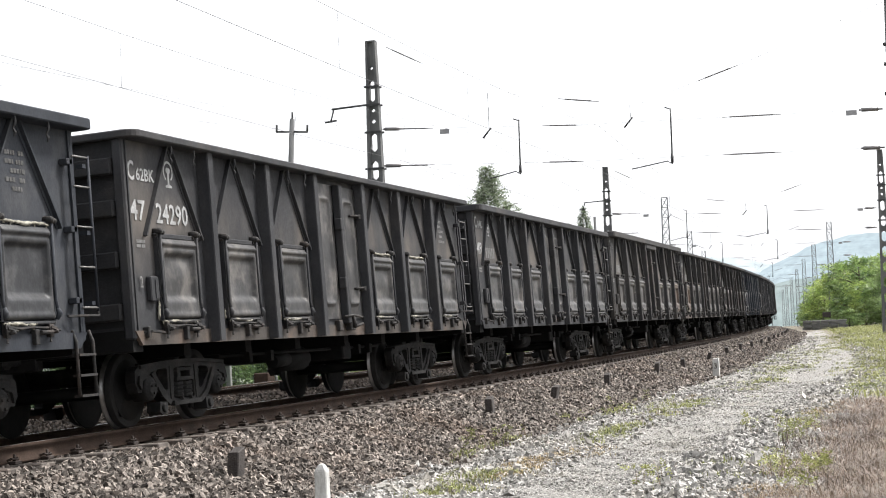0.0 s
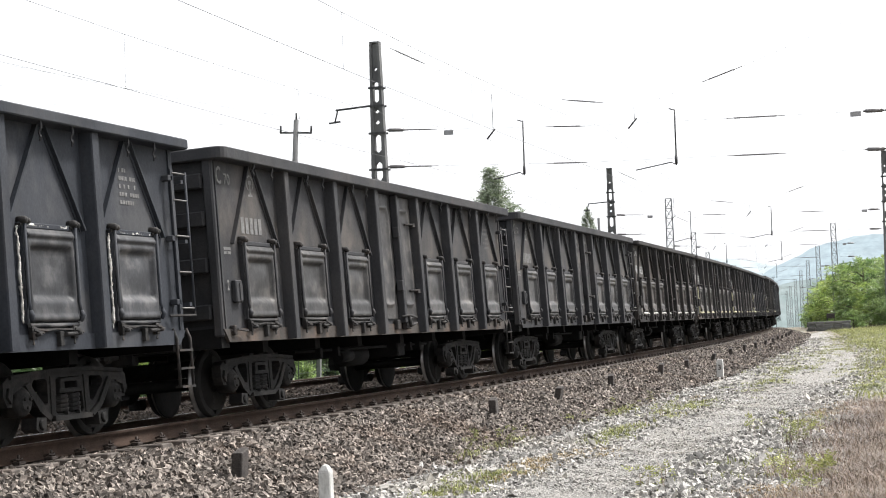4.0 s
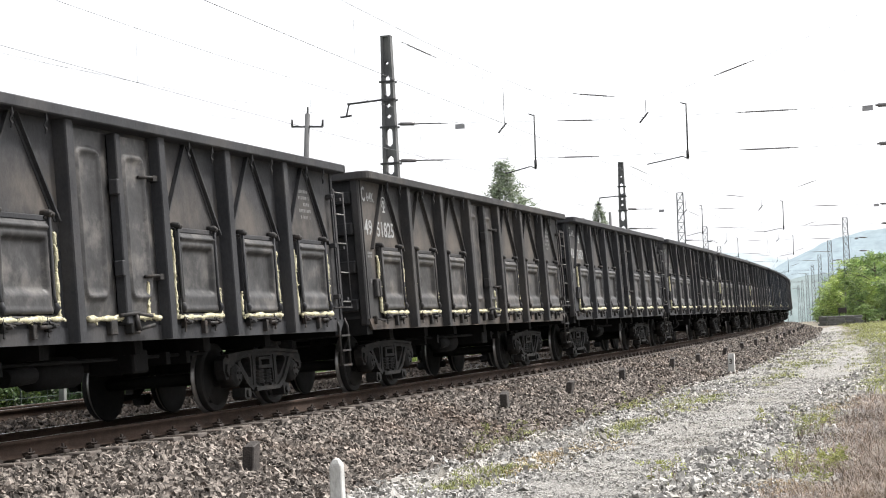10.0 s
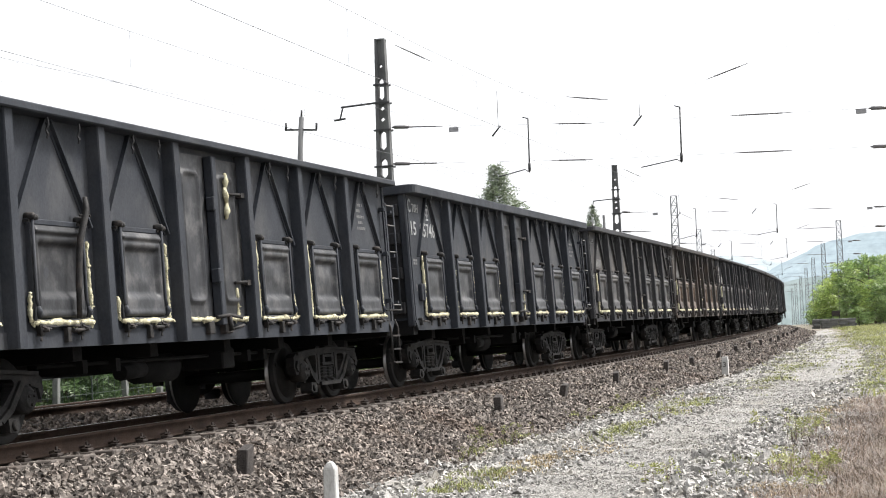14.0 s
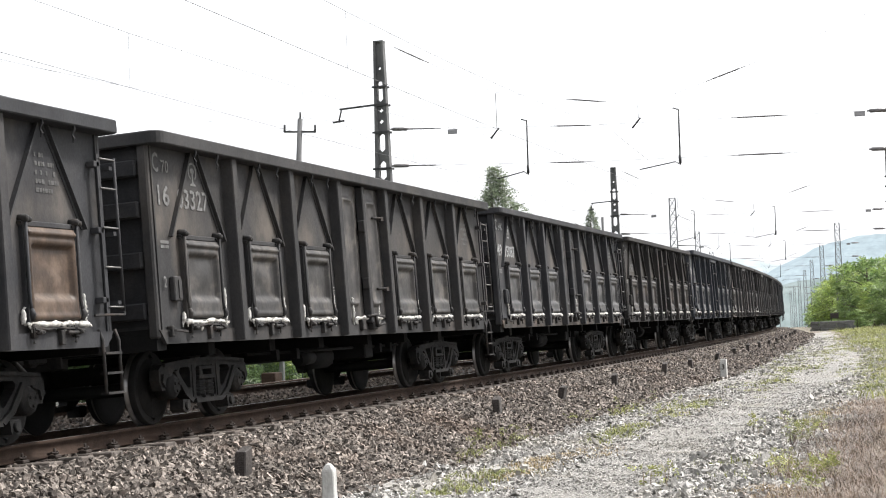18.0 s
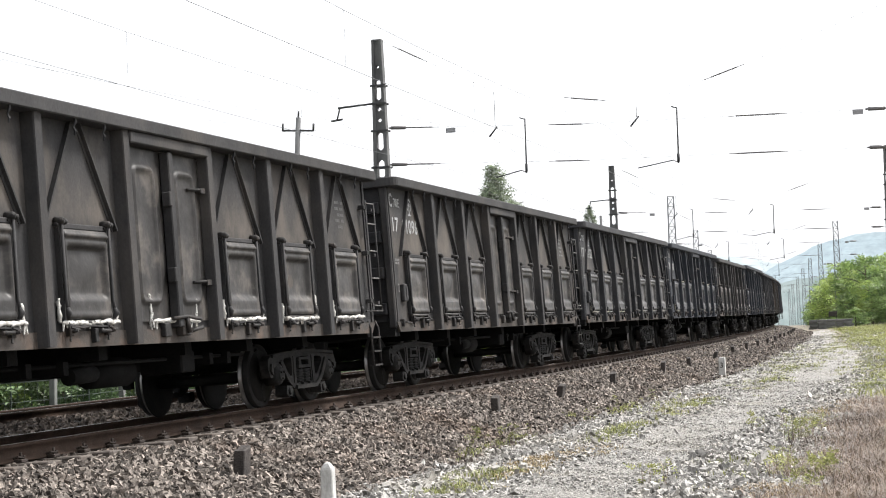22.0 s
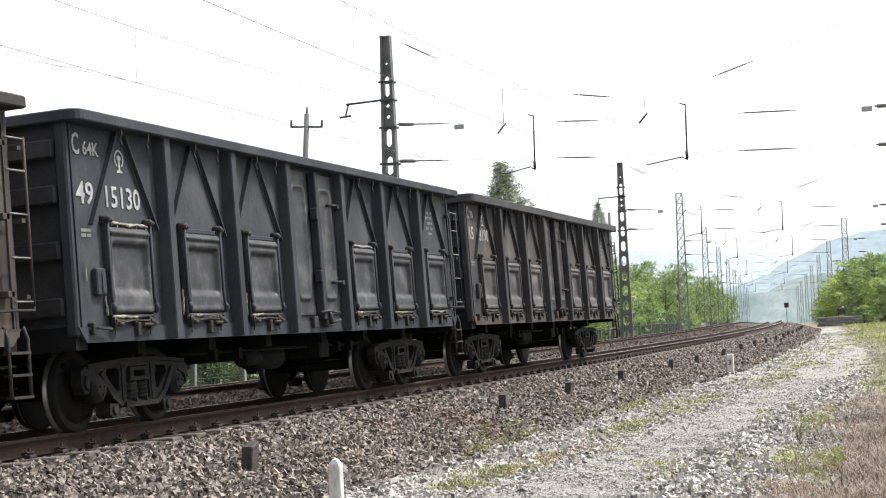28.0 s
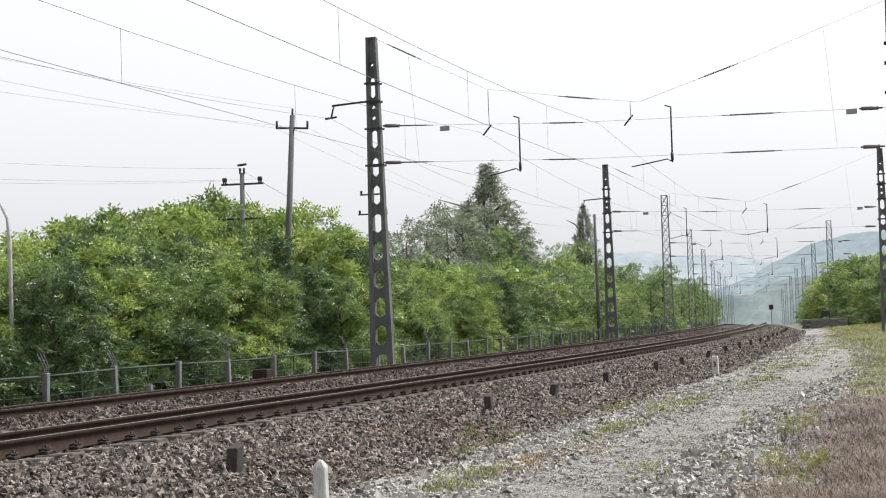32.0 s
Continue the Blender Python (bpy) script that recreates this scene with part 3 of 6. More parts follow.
def lettering(text, size, wide=1.0, thick=0.002):
    """Raised letters in the built-in font, as a mesh in its own x, y plane."""
    key = ("lettering", text, size, wide)
    if key not in MESHES:
        cu = bpy.data.curves.new("lettering", "FONT")
        cu.body, cu.size, cu.extrude, cu.resolution_u, cu.align_x, cu.offset = text, size, thick, 2, "LEFT", size * 0.014
        ob = bpy.data.objects.new("lettering", cu)
        scene.collection.objects.link(ob)
        dg = bpy.context.evaluated_depsgraph_get()
        me = bpy.data.meshes.new_from_object(ob.evaluated_get(dg))
        bpy.data.objects.remove(ob)
        bpy.data.curves.remove(cu)
        me.transform(Matrix.Diagonal((wide, 1, 1, 1)))
        MESHES[key] = me
    return MESHES[key]


def build_white_posts():
    for s, off, tall, turn in ((14.35, 3.93, 0.5, 4), (45.6, 3.6, 0.53, 0)):
        ob = new("boundary_post", shape(("white_post", tall), white_post_shape(tall), M_PALECON))
        ob.matrix_basis = stand(s, off, float(ground_z(s, off)), turn)
        tagged(ob, "short whitewashed concrete lineside post with a pointed top" if s < 40 else "short white square distance post with a black numeral", "post", "white lineside posts")
        if s > 40:
            me = lettering("3", 0.2)
            if not me.materials:
                me.materials.append(M_DARKSTUB)
            part("numeral", me, ob, pose(-0.055, -0.1, 0.25, 90, 0, 0))


build_stubs()
build_white_posts()

# ---------------------------------------------------------------- boundary fence
FENCE_OFF, FENCE_STEP = -10.6, 3.6


def fence_post_shape(bm):
    box(bm, -0.07, 0.07, -0.075, 0.075, -0.4, 1.84, bevel=0.012)


def outrigger_shape(bm):
    for dy in (-0.14, 0.0, 0.14):
        tube(bm, [(0.02, dy * 0.5, 1.8), (-0.01, dy * 0.8, 2.0), (-0.16, dy, 2.3)], 0.014, 4)


def panel_shape(bm):
    for k in range(13):
        y = 0.08 + (FENCE_STEP - 0.16) * k / 12
        box(bm, -0.004, 0.004, y - 0.004, y + 0.004, 0.05, 1.72)
    for z in (0.1, 0.5, 0.9, 1.3):
        box(bm, -0.006, 0.006, 0.07, FENCE_STEP - 0.07, z, z + 0.014)
    tube(bm, [(0, 0.07, 1.76), (0, FENCE_STEP - 0.07, 1.76)], 0.026, 6)
    tube(bm, [(0, FENCE_STEP / 2, -0.1), (0, FENCE_STEP / 2, 1.76)], 0.018, 5)


def build_fence():
    fence = tagged(new("boundary_fence"), "grey concrete-post and steel-mesh boundary fence with wire outriggers", "fence")
    fence.matrix_basis = stand(30, FENCE_OFF, -1.63)
    inv = fence.matrix_basis.inverted()
    post = shape("fence_post", fence_post_shape, M_FENCEPOST)
    arm = shape("outrigger", outrigger_shape, M_STEEL)
    panel = shape("mesh_panel", panel_shape, M_FENCE)
    for i in range(48):
        s = 23.4 + FENCE_STEP * i
        a = Vector(along(s, FENCE_OFF, -1.63 + 0.03 * math.sin(i * 1.7)))
        b = Vector(along(s + FENCE_STEP, FENCE_OFF, -1.63 + 0.03 * math.sin(i * 1.7 + 1.7)))
        m = inv @ Matrix.Translation(a) @ pose(0, 0, 0, math.degrees(math.atan2(b.z - a.z, FENCE_STEP)), 0, math.degrees(math.atan2(-(b.x - a.x), b.y - a.y)))
        p = part("post", post, fence, m @ pose(0, 0, 0, 0, (1.5, -1, 0.5, 2.2, -1.6)[i % 5], 0))
        if i % 3 != 2:
            part("outrigger", arm, p)
        part("mesh_panel", panel, fence, m)


build_fence()

# ---------------------------------------------------------------- masts and head-spans
MAST_OFF, MAST_BASE = -7.8, -0.9
MAST_TOP = 10.45


def concrete_mast_shape(bm):
    """A tapered concrete ladder mast: two flanges joined by webs, with openings between; wide across the line."""
    tall = MAST_TOP - MAST_BASE
    def half(z):
        return 0.40 + (0.165 - 0.40) * z / tall
    holes = []
    z = 0.35
    pattern = [0.62, 0.62, 0.62, 0.62, 0.62, 0.62, 0.62, 0.62, 0.62, 0.16, 0.16, 0.74, 0.16, 0.16, 0.66, 0.66, 0.66, 0.66]
    for h in pattern:
        if z + h > tall - 0.6:
            break
        holes.append((z, z + h))
        z += h + (0.3 if h > 0.3 else 0.2)
    d = 0.13
    for side in (-1, 1):
        outline = []
        for a in (0, tall):
            outline.append((side * half(a), a))
        for a in (tall, 0):
            outline.append((side * half(a) * 0.52, a))
        f0 = [bm.verts.new((x, -d, zz)) for x, zz in outline]
        f1 = [bm.verts.new((x, d, zz)) for x, zz in outline]
        bm.faces.new(f0)
        bm.faces.new(f1[::-1])
        for k in range(4):
            bm.faces.new((f0[k], f1[k], f1[(k + 1) % 4], f0[(k + 1) % 4]))
    edges = [0.0] + [e for h in holes for e in h] + [tall]
    for a, b in zip(edges[::2], edges[1::2]):
        ha, hb = half(a) * 0.54, half(b) * 0.54
        w = [bm.verts.new(c) for c in ((-ha, -0.07, a), (ha, -0.07, a), (ha, 0.07, a), (-ha, 0.07, a), (-hb, -0.07, b), (hb, -0.07, b), (hb, 0.07, b), (-hb, 0.07, b))]
        for f in ((0, 3, 2, 1), (4, 5, 6, 7), (0, 1, 5, 4), (1, 2, 6, 5), (2, 3, 7, 6), (3, 0, 4, 7)):
            bm.faces.new([w[i] for i in f])
        # rounded haunches at the openings
        for zz, up in ((a, -1), (b, 1)):
            if 0.05 < zz < tall - 0.05:
                hh = half(zz) * 0.53
                for sd in (-1, 1):
                    t = [bm.verts.new((sd * hh, y, zz)) for y in (-0.07, 0.07)] + [bm.verts.new((sd * hh, y, zz + up * 0.11)) for y in (0.07, -0.07)] + [bm.verts.new((sd * (hh - 0.11), y, zz)) for y in (-0.07, 0.07)]
                    bm.faces.new((t[0], t[3], t[4]))
                    bm.faces.new((t[1], t[5], t[2]))
                    bm.faces.new((t[3], t[2], t[5], t[4]))
    box(bm, -0.17, 0.17, -d, d, tall - 0.02, tall + 0.03)


def band_shape(half_w):
    def build(bm):
        for y in (-0.145, 0.145):
            box(bm, -half_w - 0.06, half_w + 0.06, y - 0.012, y + 0.012, -0.035, 0.035)
        for x in (-half_w - 0.03, half_w + 0.03):
            tube(bm, [(x, -0.17, 0), (x, 0.17, 0)], 0.016, 5)
    return build


def lattice_mast_shape(bm):
    tall = 12.6
    def half(z):
        return 0.42 + (0.27 - 0.42) * z / tall
    n = 14
    corners = ((-1, -1), (1, -1), (1, 1), (-1, 1))
    for cx, cy in corners:
        tube(bm, [(cx * half(0), cy * half(0), 0), (cx * half(tall), cy * half(tall), tall)], 0.05, 4)
    for i in range(n):
        a, b = tall * i / n, tall * (i + 1) / n
        for k in range(4):
            p, q = corners[k], corners[(k + 1) % 4]
            tube(bm, [(p[0] * half(a), p[1] * half(a), a), (q[0] * half(b), q[1] * half(b), b)], 0.024, 3)
            tube(bm, [(q[0] * half(a), q[1] * half(a), a), (p[0] * half(b), p[1] * half(b), b)], 0.024, 3)
        for k in range(4):
            p, q = corners[k], corners[(k + 1) % 4]
            tube(bm, [(p[0] * half(b), p[1] * half(b), b), (q[0] * half(b), q[1] * half(b), b)], 0.024, 3)


def insulator_shape(bm):
    """A slim ribbed rod along y, with its clamps."""
    tube(bm, [(0, -0.66, 0), (0, 0.66, 0)], 0.014, 5)
    pts, rad = [], []
    for k in range(17):
        pts += [(0, -0.42 + 0.052 * k - 0.013, 0), (0, -0.42 + 0.052 * k + 0.013, 0)]
        rad += [0.018, 0.03]
    tube(bm, pts, rad, 7)


def rod_insulator_shape(bm):
    tube(bm, [(0, -0.35, 0), (0, 0.35, 0)], 0.03, 6)
    tube(bm, [(0, -0.28, 0), (0, 0.22, 0)], 0.06, 8)


def wire_between(name, pts, radius, parent, mat=None):
    """A wire through world points, as a part of its thing."""
    bm = bmesh.new()
    inv = parent.matrix_basis.inverted()
    tube(bm, [inv @ Vector(p) for p in pts], radius, 4, caps=False)
    me = bpy.data.meshes.new(name)
    bm.to_mesh(me)
    bm.free()
    me.materials.append(mat or M_WIRE)
    return part(name, me, parent)


def sagging(a, b, sag, n=14):
    a, b = Vector(a), Vector(b)
    return [a.lerp(b, k / n) - Vector((0, 0, sag * 4 * (k / n) * (1 - k / n))) for k in range(n + 1)]


def line_of(direction):
    return Vector((0, 1, 0)).rotation_difference(direction).to_matrix().to_4x4()


def hung(name, me, parent, p, q, share, label=""):
    """A piece threaded on the straight wire from p to q."""
    p, q = Vector(p), Vector(q)
    m = Matrix.Translation(p.lerp(q, share)) @ line_of((q - p).normalized())
    return part(name, me, parent, parent.matrix_basis.inverted() @ m, label)


def build_mast(s, off, kind, turn=0):
    if kind == "concrete":
        ob = tagged(new("overhead_line_mast"), "grey tapered concrete ladder mast with oval openings beside the line", "mast", "overhead line masts")
        part("column", shape("concrete_mast", concrete_mast_shape, M_CONCRETE), ob)
        for z, w in ((7.45 - MAST_BASE, 0.235), (6.25 - MAST_BASE, 0.26), (8.35 - MAST_BASE, 0.21), (8.95 - MAST_BASE, 0.2)):
            part("steel_band", shape(("mast_band", w), band_shape(w), M_DARKSTEEL), ob, Matrix.Translation((0, 0, z)))
        base = MAST_BASE
    else:
        ob = tagged(new("overhead_line_mast"), "tall grey steel lattice mast of the overhead line", "mast", "lattice masts")
        part("lattice", shape("lattice_mast", lattice_mast_shape, M_STEEL), ob)
        base = -0.75
    ob.matrix_basis = stand(s, off, base, turn)
    return ob


def build_headspan(s, left, right):
    """The cross wires between two masts, and what hangs from them over each track."""
    span = tagged(new("head_span"), "overhead cross wires with insulators and registration arms between two masts", "overhead wires", "head-spans")
    span.matrix_basis = stand(s, 0, 7)
    ins, rod = shape("insulator_string", insulator_shape, M_INSULATOR), shape("rod_insulator", rod_insulator_shape, M_INSULATOR)
    def at(off, z, ds=0.0):
        return Vector(along(s + ds, off, z))
    top = [(left + 0.2, 10.4), (-3.98, 8.49), (-1.03, 8.0), (0.94, 7.71), (4.3, 8.75), (right - 0.2, 10.25)]
    low = [(left + 0.25, 7.54), (-1.05, 7.2), (right - 0.25, 7.0)]
    low2 = [(left + 0.25, 6.33), (-1.1, 6.04), (right - 0.25, 5.83)]
    for name, pts, rad in (("head_wire", top, 0.005), ("upper_cross_wire", low, 0.0055), ("lower_cross_wire", low2, 0.0055)):
        wire_between(name, [at(*p) for p in pts], rad, span)
    for pts, shares in ((top, ((0, 0.25), (2, 0.0), (3, 0.75))), (low, ((0, 0.17), (0, 0.93), (1, 0.55), (1, 0.6))), (low2, ((0, 0.17), (0, 0.93), (1, 0.55), (1, 0.6)))):
        for k, share in shares:
            hung("insulator_string", ins, span, at(*pts[k]), at(*pts[k + 1]), max(share, 0.03))
    for pts in (low, low2):
        hung("rod_insulator", rod, span, at(*pts[0]), at(*pts[1]), 0.06)
        hung("rod_insulator", rod, span, at(*pts[1]), at(*pts[2]), 0.95)
    plate = shape("tag_plate", lambda bm: box(bm, -0.16, 0.16, -0.01, 0.01, -0.1, 0.06), M_PLATE)
    for off, z in ((-5.41, 7.33), (7.42, 6.97)):
        part("tag_plate", plate, span, span.matrix_basis.inverted() @ stand(s, off, z))
    for rod_off, wire_off in ((-2.93, -3.95), (1.94, 0.64)):
        bm = bmesh.new()
        inv = span.matrix_basis.inverted()
        p = [inv @ at(rod_off, 7.5), inv @ at(rod_off - 0.02, 5.75)]
        tube(bm, p, 0.028, 6)
        tube(bm, [inv @ at(rod_off - 0.18, 7.55), inv @ at(rod_off - 0.05, 7.5), p[0]], 0.02, 5)
        tube(bm, [inv @ at(rod_off - 0.02, 6.05), inv @ at(rod_off - 0.02, 5.8)], 0.05, 6)
        me = bpy.data.meshes.new("drop_rod")
        bm.to_mesh(me)
        bm.free()
        me.materials.append(M_DARKSTEEL)
        part("drop_rod", me, span)
        bm = bmesh.new()
        tube(bm, [inv @ at(rod_off - 0.06, 5.78), inv @ at(rod_off - 0.16, 5.86), inv @ at(wire_off, 5.68)], 0.02, 5)
        me = bpy.data.meshes.new("registration_arm")
        bm.to_mesh(me)
        bm.free()
        me.materials.append(M_DARKSTEEL)
        part("registration_arm", me, span)
        bm = bmesh.new()
        z_head = 8.45 if wire_off < -2 else 7.71
        tube(bm, [inv @ at(wire_off + 0.03, z_head), inv @ at(wire_off + 0.03, 7.3)], 0.012, 4)
        tube(bm, [inv @ at(wire_off + 0.1, 7.32), inv @ at(wire_off - 0.18, 7.0)], 0.03, 6)
        me = bpy.data.meshes.new("suspension_clamp")
        bm.to_mesh(me)
        bm.free()
        me.materials.append(M_DARKSTEEL)
        part("suspension_clamp", me, span)
    for off, z0, z1 in ((-6.55, 9.75, 6.2), (6.7, 9.5, 5.95)):
        wire_between("dropper", [at(off, z0), at(off + 0.25, z1)], 0.004, span)


def build_catenary(off, name_label, stagger):
    """Messenger and contact wire of one track, with droppers, carried from span to span."""
    line = tagged(new("overhead_line"), name_label, "overhead wires", "overhead lines")
    line.matrix_basis = stand(30, off, 6)
    spans = [0.5, 51.2, 101.5, 150, 205, 260, 315]
    for i, (a, b) in enumerate(zip(spans, spans[1:])):
        oa, ob = off + stagger * (-1) ** i, off - stagger * (-1) ** i
        pts, low = [], []
        n = 12
        sag = 0.75 if b - a > 49 else 0.6
        for k in range(n + 1):
            f = k / n
            s = a + (b - a) * f
            o = oa + (ob - oa) * f
            pts.append(along(s, o, 7.12 - sag * 4 * f * (1 - f)))
            low.append(along(s, o, 5.68 - 0.28 * 4 * f * (1 - f)))
        wire_between("messenger_wire", pts, 0.005, line)
        wire_between("contact_wire", low, 0.0055, line)
        for k in (2, 4, 6, 8, 10):
            wire_between("dropper", [pts[k], low[k]], 0.0035, line)


def build_overhead():
    for s in (51.2, 101.5):
        build_mast(s, MAST_OFF, "concrete")
        build_mast(s, 8.72, "concrete", 180)
        build_headspan(s, MAST_OFF, 8.72)
    for i, s in enumerate((150, 205, 260, 315, 370, 430, 500, 570)):
        build_mast(s, MAST_OFF - 0.1, "lattice")
        if i:
            build_mast(s - 4, 8.7, "lattice")
        if s < 320:
            build_headspan(s, MAST_OFF - 0.1, 8.7)
    build_catenary(0.0, "copper messenger and contact wire over the near track", 0.35)
    build_catenary(FAR_TRACK, "copper messenger and contact wire over the far track", 0.2)
    # bracket arm with a feeder on the outside of each concrete mast
    arm = shape("bracket_arm", lambda bm: (tube(bm, [(0.2, 0, 0.08), (-1.45, 0, 0)], 0.035, 6), tube(bm, [(-1.38, 0, 0), (-1.5, 0, -0.42)], 0.03, 6),
                                             tube(bm, [(-1.7, 0, -0.42), (-1.3, 0, -0.38)], 0.035, 6)), M_DARKSTEEL)
    for s in (51.2, 101.5):
        ob = tagged(new("bracket_arm", arm), "dark steel bracket arm with an insulator on the mast", "bracket", "bracket arms")
        ob.matrix_basis = stand(s, MAST_OFF, 8.32)
    feeder = tagged(new("feeder_wires"), "dark feeder wires strung between the brackets of the masts", "overhead wires")
    feeder.matrix_basis = stand(51.2, MAST_OFF, 8)
    for a, b, o, z, sag in ((-5, 51.2, -9.3, 7.9, 0.9), (51.2, 101.5, -9.3, 7.9, 0.9), (101.5, 150, -9.3, 7.9, 0.8)):
        wire_between("feeder_wire", sagging(along(a, o, z), along(b, o, z), sag), 0.0055, feeder)


build_overhead()

# ---------------------------------------------------------------- poles beyond the fence


def pole_shape(top, bottom):
    return lambda bm: tube(bm, [(0, 0, bottom), (0, 0, top)], [0.15, 0.095], 12)


def build_poles():
    ob = tagged(new("utility_pole"), "round grey concrete utility pole with a steel crossarm", "utility pole", "utility poles")
    ob.matrix_basis = stand(65, -16.5, -1.6) @ pose(0, 0, 0, 0, 4.0, 0) @ Matrix.Diagonal((1.14, 1.14, 1.14, 1))
    part("pole", shape("pole_a", pole_shape(10.2, -0.4), M_CONCRETE), ob)
    part("crossarm", shape("crossarm_a", lambda bm: (box(bm, -0.62, 0.62, -0.04, 0.04, 9.68, 9.75), [tube(bm, [(x, 0, 9.72), (x, 0, 9.98)], 0.045, 6) for x in (-0.6, 0.6)], tube(bm, [(0, 0, 10.2), (0, 0, 10.45)], 0.04, 6)), M_DARKSTEEL), ob)
    ob = tagged(new("utility_pole"), "dark utility pole with two crossarms standing among the trees", "utility pole", "utility poles")
    ob.matrix_basis = stand(65, -18.2, -1.6) @ pose(0, 0, 0, 0, 1.0, 0)
    part("pole", shape("pole_b", pole_shape(9.3, -0.4), M_CONCRETE), ob)
    part("crossarm", shape("crossarm_b", lambda bm: (box(bm, -0.95, 0.95, -0.04, 0.04, 8.78, 8.86), box(bm, -1.3, 0.85, -0.04, 0.04, 7.3, 7.38),
                                                     [tube(bm, [(x, 0, 8.85), (x, 0, 9.06), (x, 0, 9.12)], [0.03, 0.07, 0.03], 6) for x in (-0.85, -0.75, 0.75, 0.85)],
                                                     [tube(bm, [(x, 0, 9.25), (x, 0, 9.5)], 0.05, 6) for x in (-0.09, 0.09)], tube(bm, [(-0.2, 0, 9.62), (0.2, 0, 9.66)], 0.05, 6),
                                                     tube(bm, [(0.15, 0, 8.5), (0.75, 0, 7.6)], 0.012, 4)), M_DARKSTEEL), ob)
    ob = tagged(new("street_lamp"), "pale steel street lamp with a curved arm behind the trees", "street lamp")
    ob.matrix_basis = stand(36.4, -12.72, -1.6) @ Matrix.Diagonal((0.7, 0.7, 0.74, 1))
    part("lamp_post", shape("lamp_post", lambda bm: tube(bm, [(0, 0, -0.3), (0, 0, 6.9), (-0.06, 0, 7.6), (-0.35, 0, 8.15), (-1.0, 0, 8.4)], [0.09, 0.075, 0.065, 0.055, 0.05], 8), M_PALECON), ob)
    for s, off, top in ((88, -19.1, 10.4), (118, -10.75, 10.05), (170, -36.6, 11.2)):
        ob = tagged(new("utility_pole"), "slim grey pole standing behind the fence", "utility pole", "utility poles")
        ob.matrix_basis = stand(s, off, -1.6)
        part("pole", shape(("pole_c", top), pole_shape(top, -0.3), M_CONCRETE), ob)
        if s != 118:
            for drop, w in ((0.45, 0.72), (1.55, 0.85)):
                part("crossarm", shape(("crossarm_c", w), lambda bm, w=w: (box(bm, -w, w, -0.04, 0.04, -0.04, 0.04), [tube(bm, [(x, 0, 0.03), (x, 0, 0.18), (x, 0, 0.24)], [0.04, 0.09, 0.04], 6) for x in (-w + 0.08, w - 0.08)]), M_DARKSTEEL), ob, pose(0, 0, top - drop))
    wires = tagged(new("telephone_wires"), "thin wires strung between poles behind the line", "overhead wires")
    wires.matrix_basis = stand(60, -15, 8)
    for a, b, sag in (((38, -16.43, 9.08), (65, -15.71, 10.3), 0.12), ((38, -16.45, 8.5), (65, -16.47, 9.5), 0.12), ((38, -16.46, 8.05), (65, -14.95, 9.4), 0.12),
                      ((65, -16.47, 9.5), (118, -10.9, 7.6), 1.2), ((65, -14.95, 9.4), (118, -10.6, 7.4), 1.2),
                      ((20, -26, 7.0), (65, -18.2, 7.9), 0.6), ((20, -27, 6.4), (65, -19.0, 7.4), 0.7), ((20, -25.5, 6.4), (65, -17.4, 7.4), 0.7),
                      ((65, -18.2, 7.9), (118, -18, 5.6), 1.2), ((65, -17.4, 7.4), (118, -17.4, 5.0), 1.2), ((20, -25, 4.3), (65, -19, 5.75), 0.7), ((20, -25.6, 4.2), (65, -17.6, 5.75), 0.7)):
        wire_between("telephone_wire", sagging(along(*a), along(*b), sag), 0.0045, wires)


build_poles()

# ---------------------------------------------------------------- trees


def leaf_cloud(name, centres, radii, count, leaf, mat, rng, droop=0.2, per=7):
    """Sprays of paired leaflets gathered in clumps; the leaflets of a spray lie in one plane, as on a locust twig."""
    ns = count // per
    pick = rng.choice(len(centres), ns, p=radii ** 2 / (radii ** 2).sum())
    unit = lambda v: v / (np.linalg.norm(v, axis=-1, keepdims=True) + 1e-9)
    d = unit(rng.normal(size=(ns, 3)))
    d[:, 2] = np.where(d[:, 2] < -0.3, -0.6 * d[:, 2], d[:, 2])      # most sprays sit on the upper side of their clump
    start = centres[pick] + d * (radii[pick] * rng.uniform(0.5, 0.95, ns))[:, None] * np.array([1, 1, 0.85])
    a = unit(d + rng.normal(size=(ns, 3)) * 0.45 - np.array([0, 0, droop]))
    side = unit(np.cross(a, d + np.array([0, 0, 0.8]) + rng.normal(size=(ns, 3)) * 0.4))
    n = np.cross(side, a)
    ln = leaf * rng.uniform(0.75, 1.35, ns)
    run = ln * per * 0.32
    k = np.arange(per)
    f = (k // 2) / (per / 2)
    sgn = np.where(k % 2, 1.0, -1.0)
    sgn[-1] = 0.0
    base = start[:, None] + a[:, None] * (run[:, None] * f)[..., None]
    base[..., 2] -= 0.25 * run[:, None] * f ** 2
    way = unit(a[:, None] * 0.55 + side[:, None] * sgn[None, :, None] * 0.9 + rng.normal(size=(ns, per, 3)) * 0.16)
    wide = unit(np.cross(np.broadcast_to(n[:, None], way.shape), way))
    size = (ln[:, None] * (1.05 - 0.35 * f) * rng.uniform(0.8, 1.15, (ns, per)))[..., None]
    lift = n[:, None] * size * 0.08
    v = np.stack([base, base + way * size * 0.5 + wide * size * 0.24 + lift, base + way * size - lift, base + way * size * 0.5 - wide * size * 0.24 + lift], 2)
    q = np.arange(ns * per * 4).reshape(-1, 4)
    return mesh_of(name, v.reshape(-1, 3), np.concatenate([q[:, [0, 1, 2]], q[:, [0, 2, 3]]]), [mat])


